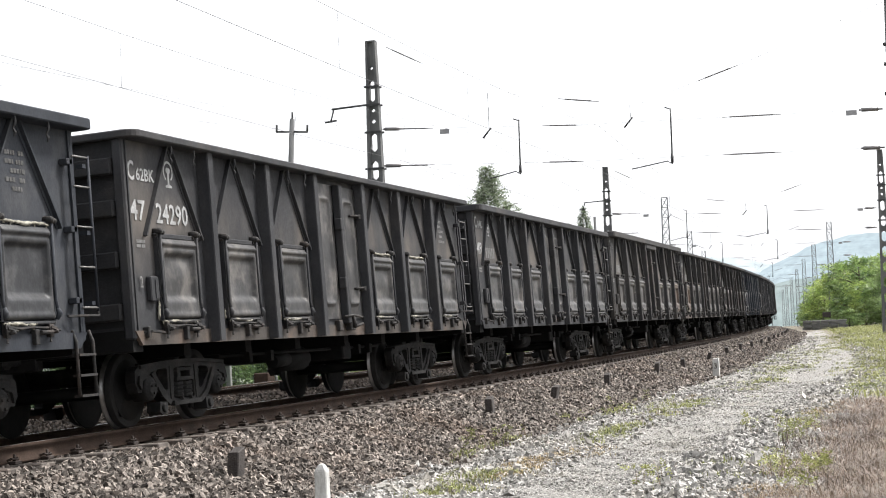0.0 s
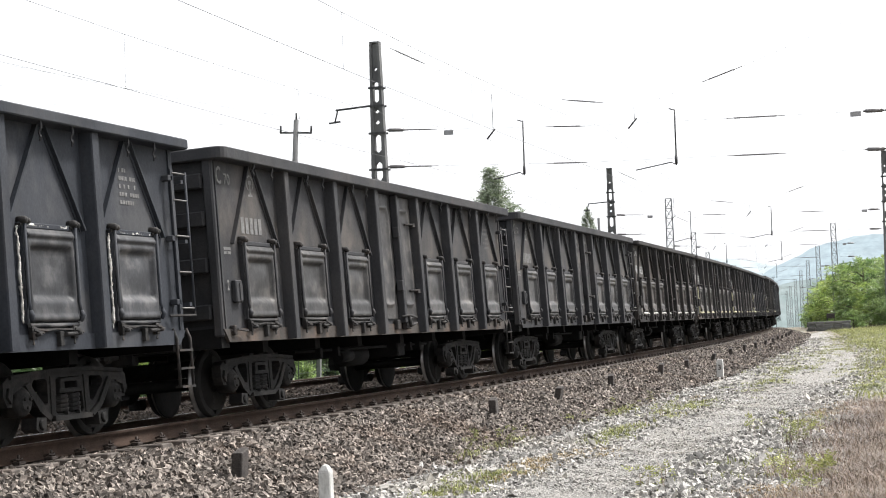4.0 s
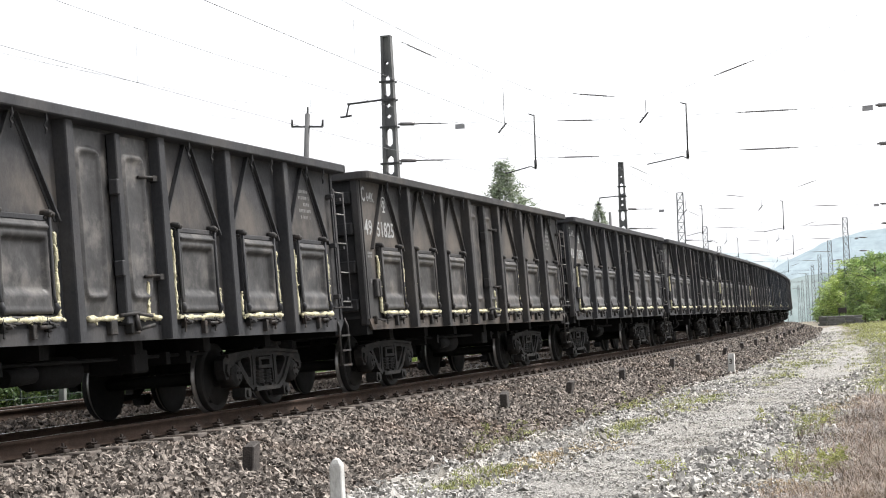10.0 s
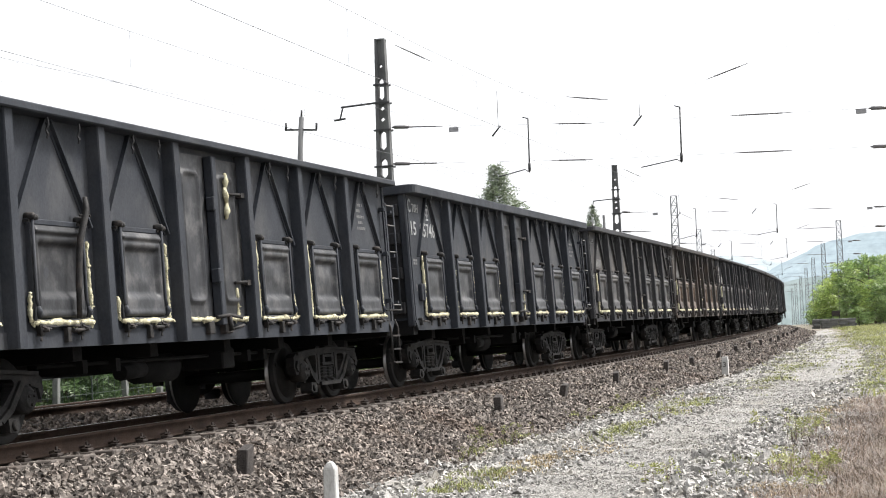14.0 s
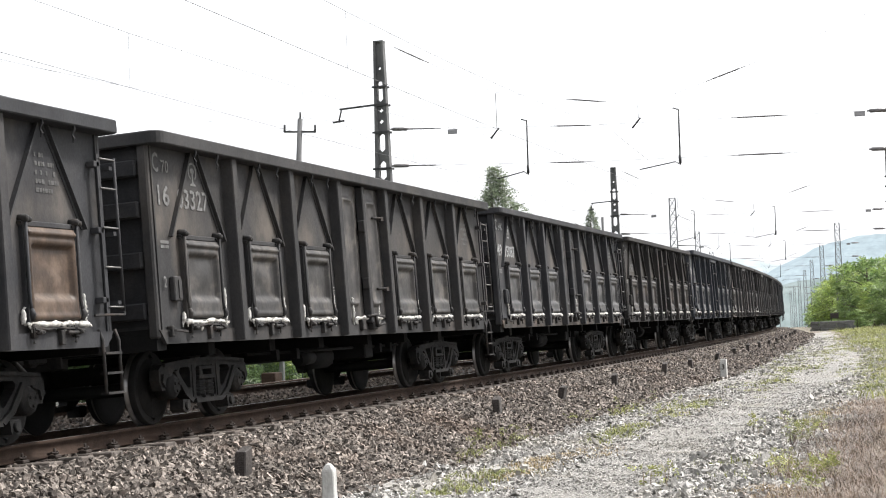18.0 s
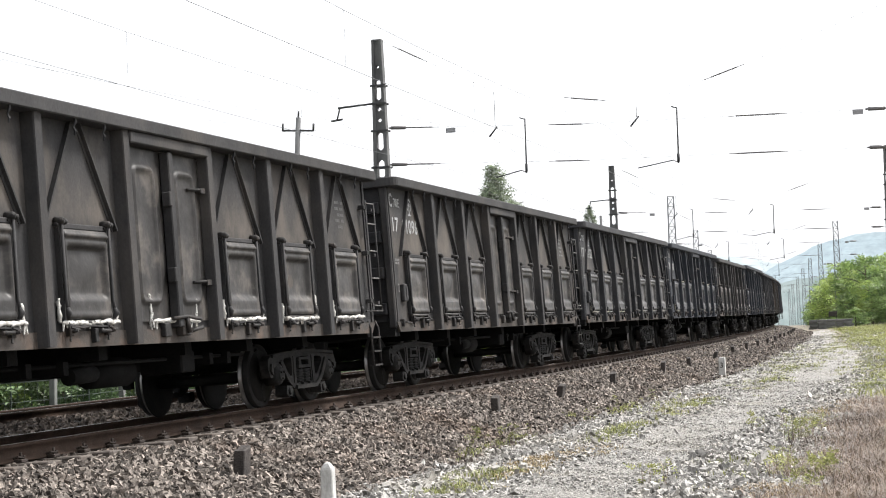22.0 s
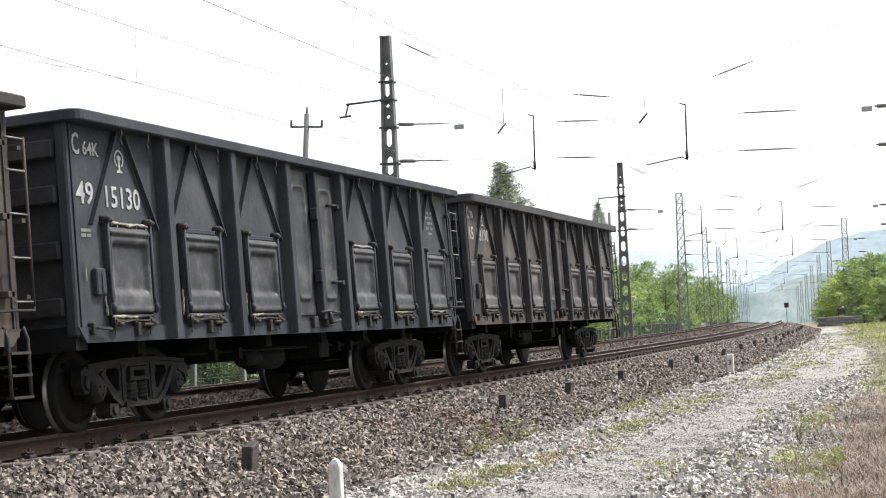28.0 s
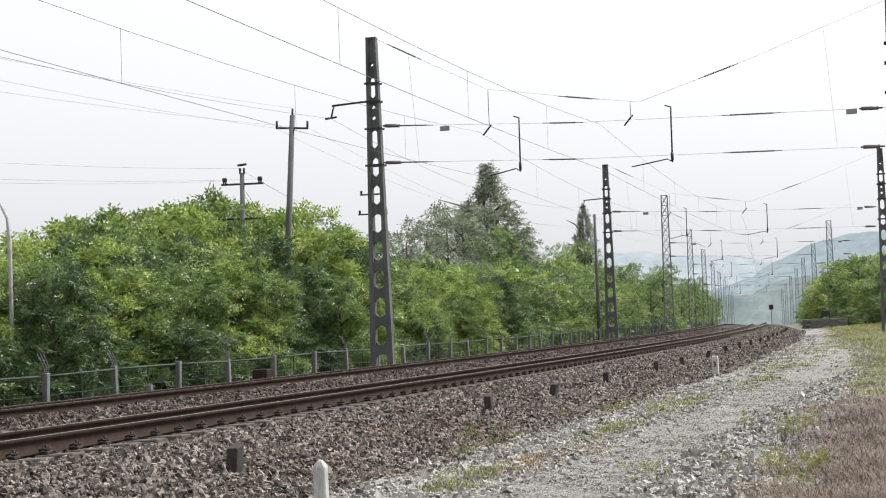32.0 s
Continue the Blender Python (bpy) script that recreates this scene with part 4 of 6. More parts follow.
def branching(name, tall, spread, rng, limbs=9, start=0.25):
    bm = bmesh.new()
    lean = rng.normal(size=2) * 0.04 * tall
    pts = [(lean[0] * k / 5, lean[1] * k / 5, tall * k / 5 * 0.92 - (0.4 if k == 0 else 0)) for k in range(6)]
    base = 0.022 * tall + 0.02
    tube(bm, pts, [base * (1 - 0.16 * k) for k in range(6)], 7)
    ends = []
    for i in range(limbs):
        z = tall * (start + (0.88 - start) * (i + rng.random()) / limbs)
        a = 2.4 * i + rng.random()
        reach = spread * rng.uniform(0.55, 1.0) * (1.0 - 0.45 * max(0, z / tall - 0.55))
        p0 = Vector((lean[0] * z / tall, lean[1] * z / tall, z * 0.92))
        p1 = p0 + Vector((math.cos(a) * reach * 0.5, math.sin(a) * reach * 0.5, reach * 0.35))
        p2 = p0 + Vector((math.cos(a + 0.2) * reach, math.sin(a + 0.2) * reach, reach * 0.5))
        tube(bm, [p0, p1, p2], [base * 0.4, base * 0.25, base * 0.08], 5)
        ends += [p1, p2]
    me = bpy.data.meshes.new(name)
    bm.to_mesh(me)
    bm.free()
    me.materials.append(M_BARK)
    return me, ends


def broad_tree(kind, seed, tall, spread, leaves, leaf, start=0.2):
    """A leafy crown in mounds: large clumps stacked from the foot up, each broken into smaller ones over its upper side."""
    rng = np.random.default_rng(seed)
    trunk, ends = branching("trunk", tall, spread, rng, 10, max(start, 0.12))
    c, radii = [np.array(e) for e in ends], []
    radii += [0.16 * spread] * len(c)
    for j in range(13):
        z = start + 0.1 + (0.88 - start) * (j + 0.5 * rng.random()) / 13
        rad = spread * math.sqrt(max(0.05, 1 - ((z - 0.42) / 0.66) ** 2)) * rng.uniform(0.45, 0.85)
        a = 2.4 * j + rng.uniform(0, 1.0)
        mound = np.array((math.cos(a) * rad, math.sin(a) * rad, tall * z))
        size = spread * rng.uniform(0.3, 0.46)
        for _ in range(6):
            d = rng.normal(size=3)
            d[2] = abs(d[2])
            d /= np.linalg.norm(d)
            c.append(mound + d * size * np.array((1, 1, 0.6)))
            radii.append(size * rng.uniform(0.28, 0.5))
    c.append(np.array((0, 0, tall * 0.97)))
    radii.append(0.2 * spread)
    crown = leaf_cloud("crown", np.array(c), np.array(radii), leaves, leaf, M_LEAF[kind], rng)
    return trunk, crown


def conifer(seed, tall, spread, leaves, leaf, kind=2):
    rng = np.random.default_rng(seed)
    trunk, _ = branching("trunk", tall, spread * 0.6, rng, 12, 0.1)
    c, r = [], []
    for i in range(240):
        z = 0.12 + 0.88 * (i / 240) ** 0.9
        rad = spread * (1.03 - z) * rng.uniform(0.5, 1.0)
        a = rng.uniform(0, 6.28)
        c.append((math.cos(a) * rad, math.sin(a) * rad, tall * z))
        r.append(spread * (0.04 + 0.1 * (1 - z)))
    crown = leaf_cloud("crown", np.array(c), np.array(r), leaves, leaf, M_LEAF[kind], rng, 0.6)
    return trunk, crown


TREE_SETS = {}


def plant(key, make, m, scale, label, category, group=""):
    if key not in TREE_SETS:
        TREE_SETS[key] = make()
    trunk, crown = TREE_SETS[key]
    ob = tagged(new(category.replace(" ", "_")), label, category, group)
    ob.matrix_basis = m
    a, b = part("trunk", trunk, ob), part("crown", crown, ob)
    for o in (a, b):
        o.scale = scale
    return ob


def build_trees():
    rng = random.Random(11)
    # the belt of young trees behind the fence: how high it stands along the line, row by row
    rows = ((-13.2, (20, 30, 36, 39, 43, 47, 52, 60, 65, 70, 88, 118, 165), (3.0, 3.0, 2.9, 3.2, 3.3, 3.4, 3.3, 3.2, 3.0, 2.7, 2.9, 3.4, 4.0), 2.3),
            (-15.6, (24, 34, 40, 43, 47, 52, 57, 66, 71, 78, 97, 133, 188), (3.2, 3.3, 3.5, 4.1, 4.7, 5.0, 4.9, 4.5, 4.0, 3.5, 3.8, 4.6, 5.4), 2.7),
            (-19.0, (30, 40, 46, 50, 54, 60, 66, 76, 83, 91, 115, 160, 230), (3.4, 3.6, 3.9, 4.8, 5.9, 6.2, 6.0, 6.1, 5.1, 4.3, 4.9, 6.2, 7.4), 3.2),
            (-24.5, (36, 50, 56, 60, 66, 73, 80, 94, 102, 112, 145, 210, 300), (3.6, 4.0, 4.5, 5.5, 6.8, 7.2, 7.0, 7.2, 6.0, 5.0, 5.8, 7.5, 9.5), 4.2))
    n = 0
    for off, ss, tops, step in rows:
        s = ss[0] + rng.random()
        while s < ss[-1]:
            top = float(np.interp(s, ss, tops)) * (rng.uniform(0.78, 0.96) if s < 62 else rng.uniform(0.72, 1.08))
            o = off + rng.uniform(-1.0, 1.0)
            g = float(ground_z(s, o))
            tall = top - g
            kind = rng.choice((0, 1, 1, 2)) if s > 75 else rng.choice((0, 1, 1, 2)) if off > -14 else rng.choice((0, 1, 1, 2)) if off > -17 else rng.choice((0, 0, 1))
            v = rng.randrange(3)
            base_tall, base_spread = 6.0, 2.1
            near = s < 100
            key = ("broad", kind, v, near)
            make = (lambda kind=kind, v=v, near=near: broad_tree(kind, 100 + 10 * kind + v, base_tall, base_spread, 11000 if near else 4200, 0.185 if near else 0.26, 0.04))
            k = tall / base_tall
            kw = k * rng.uniform(0.9, 1.15) * (1.0 if tall < 6.5 else 0.92)
            label = ("bright green young locust tree behind the boundary fence", "mid-green leafy young tree behind the boundary fence", "dark green bushy tree behind the boundary fence")[kind]
            plant(key, make, stand(s, o, g, rng.uniform(0, 360)), (kw, kw, k), label, "tree", "tree belt")
            s += step * rng.uniform(0.75, 1.25) * (1 if s < 90 else 1.5)
            n += 1
    # tall trees farther back
    for s, off, top, kind, spread in ((150, -32, 9.5, 3, 3.8), (157, -31.5, 11.0, 3, 4.2), (168, -31, 12.6, 3, 4.6), (180, -31.5, 14.0, 3, 4.6), (196, -31, 13.5, 3, 4.6), (205, -30, 11.5, 2, 4.2), (178, -28, 10.5, 1, 4.0), (215, -30.5, 10.5, 3, 3.8),
                                      (228, -26, 11.5, 1, 4.4), (243, -26, 11.0, 1, 4.4)):
        tall = top + 1.5
        plant(("tall", kind), lambda kind=kind: broad_tree(kind, 300 + kind, 12.0, 4.0, 6000, 0.3, 0.12), stand(s, off, -1.4, rng.uniform(0, 360)), (spread / 4.0, spread / 4.0, tall / 12), "large grey-green spreading tree beyond the tree belt", "tree", "tall trees")
    plant("redwood", lambda: conifer(401, 20.0, 10.5, 30000, 0.36, 3), stand(188, -30, -1.4), (1, 1, 1.04), "tall pointed grey-green conifer above the tree belt", "conifer tree", "conifers")
    plant("redwood", None, stand(242, -24.5, -1.4, 70), (0.52, 0.52, 0.98), "slim pointed dark conifer above the tree belt", "conifer tree", "conifers")
    # trees on both sides where the line runs straight
    for i in range(34):
        s = 190 + 10.5 * i + rng.uniform(-3, 3)
        top = rng.uniform(5.6, 9.4)
        plant(("tall", 1), lambda: broad_tree(1, 301, 12.0, 4.0, 6000, 0.3, 0.12), stand(s, -13.5 + min(2.0, (s - 190) * 0.012) - rng.random() * 4.5, -1.4, rng.uniform(0, 360)), (0.7, 0.7, (top + 1.4) / 12), "green leafy tree along the far stretch of line", "tree", "trees along the line")
    for i in range(70):
        s = 112 + 5.6 * i + rng.uniform(-2, 2)
        off = float(np.interp(s, (112, 150, 200, 250, 300, 400, 510), (11.5, 9.6, 8.6, 8.6, 10.0, 13.0, 16.5))) + rng.random() * 4.5
        top = float(np.interp(s, (110, 150, 200, 300), (4.6, 5.6, 6.2, 7.0))) * rng.uniform(0.6, 1.12)
        g = float(ground_z(s, off))
        v = rng.randrange(3)
        k = (top - g) / 6.0
        kind = rng.choice((0, 1))
        plant(("broad", kind, v, False), lambda kind=kind, v=v: broad_tree(kind, 100 + 10 * kind + v, 6.0, 2.1, 2600, 0.22, 0.08), stand(s, off, g, rng.uniform(0, 360)), (k * 1.3, k * 1.3, k), "green bushy tree beside the path", "tree", "trees beside the path")
    for i in range(46):        # scrub at the foot of the trees beside the path
        s = 96 + 3.6 * i + rng.uniform(-1.5, 1.5)
        off = 10.6 + rng.random() * 2.2 + (0.6 if s < 108 else 0)
        k = rng.uniform(0.28, 0.5) * float(np.interp(s, (96, 130, 260), (0.6, 1.0, 1.4)))
        v = rng.randrange(3)
        plant(("broad", 1, v, False), lambda v=v: broad_tree(1, 110 + v, 6.0, 2.1, 2600, 0.22, 0.08), stand(s, off, float(ground_z(s, off)) - 0.15, rng.uniform(0, 360)), (k * 1.5, k * 1.5, k), "green scrubby bush at the edge of the path", "bush", "bushes beside the path")
    for i in range(72):        # undergrowth that hides the feet of the belt
        s = 22 + 3.4 * i + rng.uniform(-1, 1)
        off = -11.9 - rng.random() * 1.2
        k = rng.uniform(0.3, 0.52)
        # dark leaf colour up to 62 m stands in for shade behind the fence
        v, kind = rng.randrange(3), (2 if s < 62 else rng.choice((0, 1, 2)))
        plant(("broad", kind, v, False), lambda kind=kind, v=v: broad_tree(kind, 100 + 10 * kind + v, 6.0, 2.1, 2800, 0.22, 0.08), stand(s, off, float(ground_z(s, off)) - 0.15, rng.uniform(0, 360)), (k * 1.3, k * 1.3, k), "leafy green bush against the boundary fence", "bush", "bushes behind the fence")
    for i in range(72):        # low growth that closes in on the line past the ramp
        s = 150 + 4.2 * i + rng.uniform(-1.5, 1.5)
        off = float(np.interp(s, (150, 250, 450), (7.4, 7.2, 12.0))) + rng.random() * 4.0
        k = rng.uniform(0.16, 0.34) * (1 + (s - 150) / 260)
        v = rng.randrange(3)
        plant(("broad", 1, v, False), lambda v=v: broad_tree(1, 110 + v, 6.0, 2.1, 2800, 0.22, 0.08), stand(s, off, float(ground_z(s, off)) - 0.15, rng.uniform(0, 360)), (k * 1.6, k * 1.6, k), "dark green scrubby bush close to the far line", "bush", "bushes beside the path")
    return n


build_trees()

# ---------------------------------------------------------------- grasses and weeds


def blades(name, label, category, roots, heights, per, spread, mat, rng, bend=0.5, width=0.006):
    """Tufts of thin bent blades."""
    n = len(roots) * per
    base = np.repeat(roots, per, 0) + np.concatenate([rng.normal(size=(n, 2)) * np.repeat(spread, per)[:, None], np.zeros((n, 1))], 1)
    h = np.repeat(heights, per) * rng.uniform(0.45, 1.1, n)
    a = rng.uniform(0, 2 * math.pi, n)
    d = np.stack([np.cos(a), np.sin(a), np.zeros(n)], -1)
    side = np.stack([-np.sin(a), np.cos(a), np.zeros(n)], -1) * (width * rng.uniform(0.7, 1.6, n))[:, None]
    mid = base + d * (h * bend * 0.25)[:, None] + np.stack([0 * h, 0 * h, h * 0.6], -1)
    tip = base + d * (h * bend * rng.uniform(0.5, 1.2, n))[:, None] + np.stack([0 * h, 0 * h, h], -1)
    base[:, 2] -= 0.03
    v = np.stack([base - side, base + side, mid + side * 0.8, mid - side * 0.8, tip], 1)
    k = 5 * np.arange(n)[:, None]
    faces = (np.concatenate([k + 0, k + 1, k + 2, k + 3], 1).tolist() + np.concatenate([k + 3, k + 2, k + 4], 1).tolist())
    return tagged(new(name, mesh_of(name, v.reshape(-1, 3), faces, [mat])), label, category, kind="stuff")


def roots_at(s, off):
    x, y, _ = along(s, off)
    return np.stack([x, y, ground_z(s, off) + fall(s)], -1)


def build_grass():
    rng = np.random.default_rng(21)
    # yellow-green tufts along the toe of the ballast and across the path
    def patches(spec, per_area):
        s, o = [], []
        for ps, po, rs, ro, n in spec:
            s.append(rng.normal(ps, rs, n))
            o.append(rng.normal(po, ro, n))
        return np.concatenate(s), np.concatenate(o)
    s, o = patches([(21.5, 3.4, 0.9, 0.12, 34), (15.9, 4.6, 0.4, 0.12, 22), (24, 4.76, 0.8, 0.13, 44), (30.8, 3.6, 1.5, 0.15, 36), (31, 4.8, 1.3, 0.2, 40), (38.8, 5.2, 2, 0.25, 44), (48.6, 5.1, 3, 0.3, 50), (17.5, 4.6, 0.5, 0.1, 16),
                    (36.5, 8.0, 2.5, 0.3, 120), (46, 8.0, 5, 0.5, 160), (57, 7.8, 7, 0.6, 180), (80, 6.4, 12, 0.8, 200), (18, 7.3, 1.5, 0.3, 14), (100, 6, 14, 1.0, 120), (66, 4.0, 12, 0.3, 60), (70, 5.0, 9, 0.4, 50)], 1)
    blades("grass_tufts", "yellow-green grass tufts scattered over the gravel", "grass", roots_at(s, o), rng.uniform(0.025, 0.085, len(s)), 30, np.full(len(s), 0.12), M_BLADE, rng, 1.6, 0.005)
    s, o = patches([(19.0, 4.75, 0.9, 0.14, 120), (20.5, 5.0, 0.5, 0.1, 30), (27, 7.6, 1.6, 0.18, 60), (15.2, 8.0, 0.4, 0.15, 30), (31.5, 4.6, 2, 0.2, 24)], 1)
    blades("russet_weeds", "low russet and orange creeping weeds on the gravel", "weeds", roots_at(s, o), rng.uniform(0.015, 0.04, len(s)), 34, np.full(len(s), 0.11), M_RUSTWEED, rng, 1.6, 0.005)
    # the mass of dry stalks on the verge beside the camera
    s = rng.uniform(11.5, 29, 1500)
    o = 7.95 + 2.3 * rng.random(len(s)) ** 0.85 - 0.012 * (s - 15) + 0.18 * np.sin(s * 2.1) + 0.12 * np.sin(s * 5.3)
    blades("dry_grass", "tangled brown dry grass on the verge", "dry grass", roots_at(s, o), rng.uniform(0.05, 0.24, len(s)), 20, np.full(len(s), 0.12), M_DRY, rng, 2.2, 0.0028)
    # leggy weeds
    s, o = patches([(16.1, 6.67, 0.05, 0.05, 3), (15.9, 4.75, 0.2, 0.1, 4), (22, 7.6, 1.0, 0.12, 16), (16.9, 7.85, 0.3, 0.12, 7), (24, 7.1, 1.5, 0.2, 7), (16.8, 8.2, 0.1, 0.08, 5), (30, 3.7, 2, 0.2, 9), (21.5, 3.5, 0.8, 0.15, 9), (28, 4.7, 2, 0.3, 7)], 1)
    blades("leggy_weeds", "thin upright leggy weeds growing from the gravel", "weeds", roots_at(s, o), rng.uniform(0.14, 0.36, len(s)), 3, np.full(len(s), 0.03), M_DRY, rng, 0.5, 0.003)
    rep = np.repeat(np.arange(len(s)), 9)
    centres = roots_at(s[rep] + rng.normal(size=len(rep)) * 0.05, o[rep] + rng.normal(size=len(rep)) * 0.05)
    centres[:, 2] += rng.uniform(0.04, 0.24, len(rep))
    me = leaf_cloud("weed_leaves", centres, np.full(len(rep), 0.045), 2400, 0.038, M_BLADE, rng)
    tagged(new("weed_leaves", me), "small yellow-green leaves on leggy weeds", "weeds", kind="stuff")
    for ps, po, n in ((16.8, 8.19, 260), (15.0, 8.25, 120), (17.0, 7.85, 90)):
        c = roots_at(rng.normal(ps, 0.12, 9), rng.normal(po, 0.09, 9))
        c[:, 2] += rng.uniform(0.08, 0.2, 9)
        tagged(new("weed_leaves", leaf_cloud("weed_leaves", c, np.full(9, 0.07), n, 0.045, M_BLADE, rng)), "bright yellow-green leaves of a low weed on the verge", "weeds", kind="stuff")
    # the tall growth under the tree belt and beside the far path
    s = rng.uniform(20, 120, 2600)
    o = rng.uniform(-13.5, -9.3, len(s))
    keep = np.abs(o - FENCE_OFF) > 0.25
    # dark leaf colour again, for the shade at the foot of the belt
    blades("undergrowth", "rank green grass and weeds along the boundary fence", "undergrowth", roots_at(s[keep], o[keep]), rng.uniform(0.3, 0.9, keep.sum()), 10, np.full(keep.sum(), 0.2), M_LEAF[2], rng, 0.6, 0.014)
    s = rng.uniform(30, 140, 2600)
    o = verge_at(s) + 0.5 + rng.random(len(s)) ** 0.7 * 6
    blades("verge_grass", "long yellow-green grass on the verge beside the path", "grass", roots_at(s, o), rng.uniform(0.06, 0.24, len(s)), 24, np.full(len(s), 0.24), M_BLADE, rng, 1.2, 0.009)


build_grass()

# ---------------------------------------------------------------- far land


def ridge(name, label, mat, s0, away, profile, deep=500):
    """A long hill across the view: heights over a run of places across it."""
    xs = np.linspace(profile[0][0], profile[-1][0], 120)
    hs = np.interp(xs, [p[0] for p in profile], [p[1] for p in profile])
    rng = np.random.default_rng(len(name))
    hs = hs + np.cumsum(rng.normal(size=120)) * hs.max() * 0.002 + rng.normal(size=120) * hs.max() * 0.008
    verts, faces = [], []
    for j, (f, back) in enumerate(((0.0, 0), (0.45, 0.25), (0.8, 0.6), (1.0, 1.0), (0.5, 1.6), (0.0, 2.2))):
        for i in range(120):
            verts.append((float(xs[i]), float(s0 + back * deep * 0.3), float(hs[i] * f - 12 * (1 - f))))
    for j in range(5):
        for i in range(119):
            a = j * 120 + i
            faces.append((a, a + 1, a + 121, a + 120))
    ob = new(name, mesh_of(name, verts, faces, [mat], True))
    ob.matrix_basis = pose(away[0], away[1], 0, 0, 0, away[2])
    return tagged(ob, label, "hill", kind="structure")


FAR_TURN = math.degrees(heading(600))
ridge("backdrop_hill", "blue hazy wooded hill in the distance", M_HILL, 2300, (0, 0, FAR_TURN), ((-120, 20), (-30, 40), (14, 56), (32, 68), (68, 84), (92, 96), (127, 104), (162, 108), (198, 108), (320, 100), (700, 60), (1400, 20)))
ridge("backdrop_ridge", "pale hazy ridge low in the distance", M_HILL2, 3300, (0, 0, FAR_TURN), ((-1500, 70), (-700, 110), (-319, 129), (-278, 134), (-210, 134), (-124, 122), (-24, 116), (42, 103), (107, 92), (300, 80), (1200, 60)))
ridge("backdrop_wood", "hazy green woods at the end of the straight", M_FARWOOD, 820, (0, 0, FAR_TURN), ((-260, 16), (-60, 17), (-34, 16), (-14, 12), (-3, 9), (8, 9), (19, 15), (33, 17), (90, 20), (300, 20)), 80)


def build_far_things():
    """A stack of stone slabs that edges the ramp, a dark board over it, and a dwarf signal far along the line."""
    wall = tagged(new("slab_stack"), "low stack of weathered grey stone slabs beside the path", "stone stack")
    wall.matrix_basis = stand(142, 5.45, float(ground_z(142, 5.45)) + 0.02)
    rng = random.Random(5)
    for row in range(4):
        for k in range(5):
            me = shape(("stone_slab", k % 3), lambda bm, k=k: box(bm, -0.34, 0.34 + 0.02 * (k % 3), -0.5, 0.5, -0.1, 0.095, bevel=0.025), M_STONEWALL)
            part("stone_slab", me, wall, pose(-1.5 + 0.72 * k + 0.1 * (row % 2) + rng.uniform(-0.03, 0.03), rng.uniform(-0.08, 0.08), 0.08 + 0.2 * row, 0, 0, rng.uniform(-3, 3)))
    board = tagged(new("lineside_cabinet"), "small dark lineside cabinet on legs above the slabs", "cabinet")
    board.matrix_basis = stand(150, 5.9, float(ground_z(150, 5.9)) + 0.04)
    part("case", shape("case", lambda bm: box(bm, -0.35, 0.35, -0.25, 0.25, 1.0, 1.45, bevel=0.02), M_DARKSTUB), board)
    for x in (-0.28, 0.28):
        part("leg", shape("cabinet_leg", lambda bm: box(bm, -0.03, 0.03, -0.03, 0.03, -0.2, 1.0), M_DARKSTEEL), board, pose(x, 0, 0))
    ob = tagged(new("dwarf_signal"), "small dark dwarf signal beside the far rails", "railway signal")
    ob.matrix_basis = stand(240, 1.9, float(ground_z(240, 1.9)))
    part("signal_post", shape("signal_post", lambda bm: tube(bm, [(0, 0, -0.1), (0, 0, 2.3)], 0.05, 6), M_STEEL), ob)
    part("signal_head", shape("signal_head", lambda bm: box(bm, -0.32, 0.32, -0.15, 0.15, 2.2, 2.9, bevel=0.05), M_DARKSTUB), ob)
    box_ = tagged(new("cable_box"), "small red-brown concrete cable box by the fence", "cable box")
    box_.matrix_basis = stand(40.3, -7.6, float(ground_z(40.3, -7.6)))
    part("case", shape("cable_case", lambda bm: box(bm, -0.2, 0.2, -0.25, 0.25, -0.2, 0.75, bevel=0.02), M_RAIL), box_)
    mark = tagged(new("marker_post"), "short white-faced marker post by the far track", "post")
    mark.matrix_basis = stand(33.2, -7.4, float(ground_z(33.2, -7.4)))
    part("post", shape("marker", lambda bm: box(bm, -0.06, 0.06, -0.06, 0.06, -0.2, 0.66, bevel=0.01), M_FENCEPOST), mark)


build_far_things()

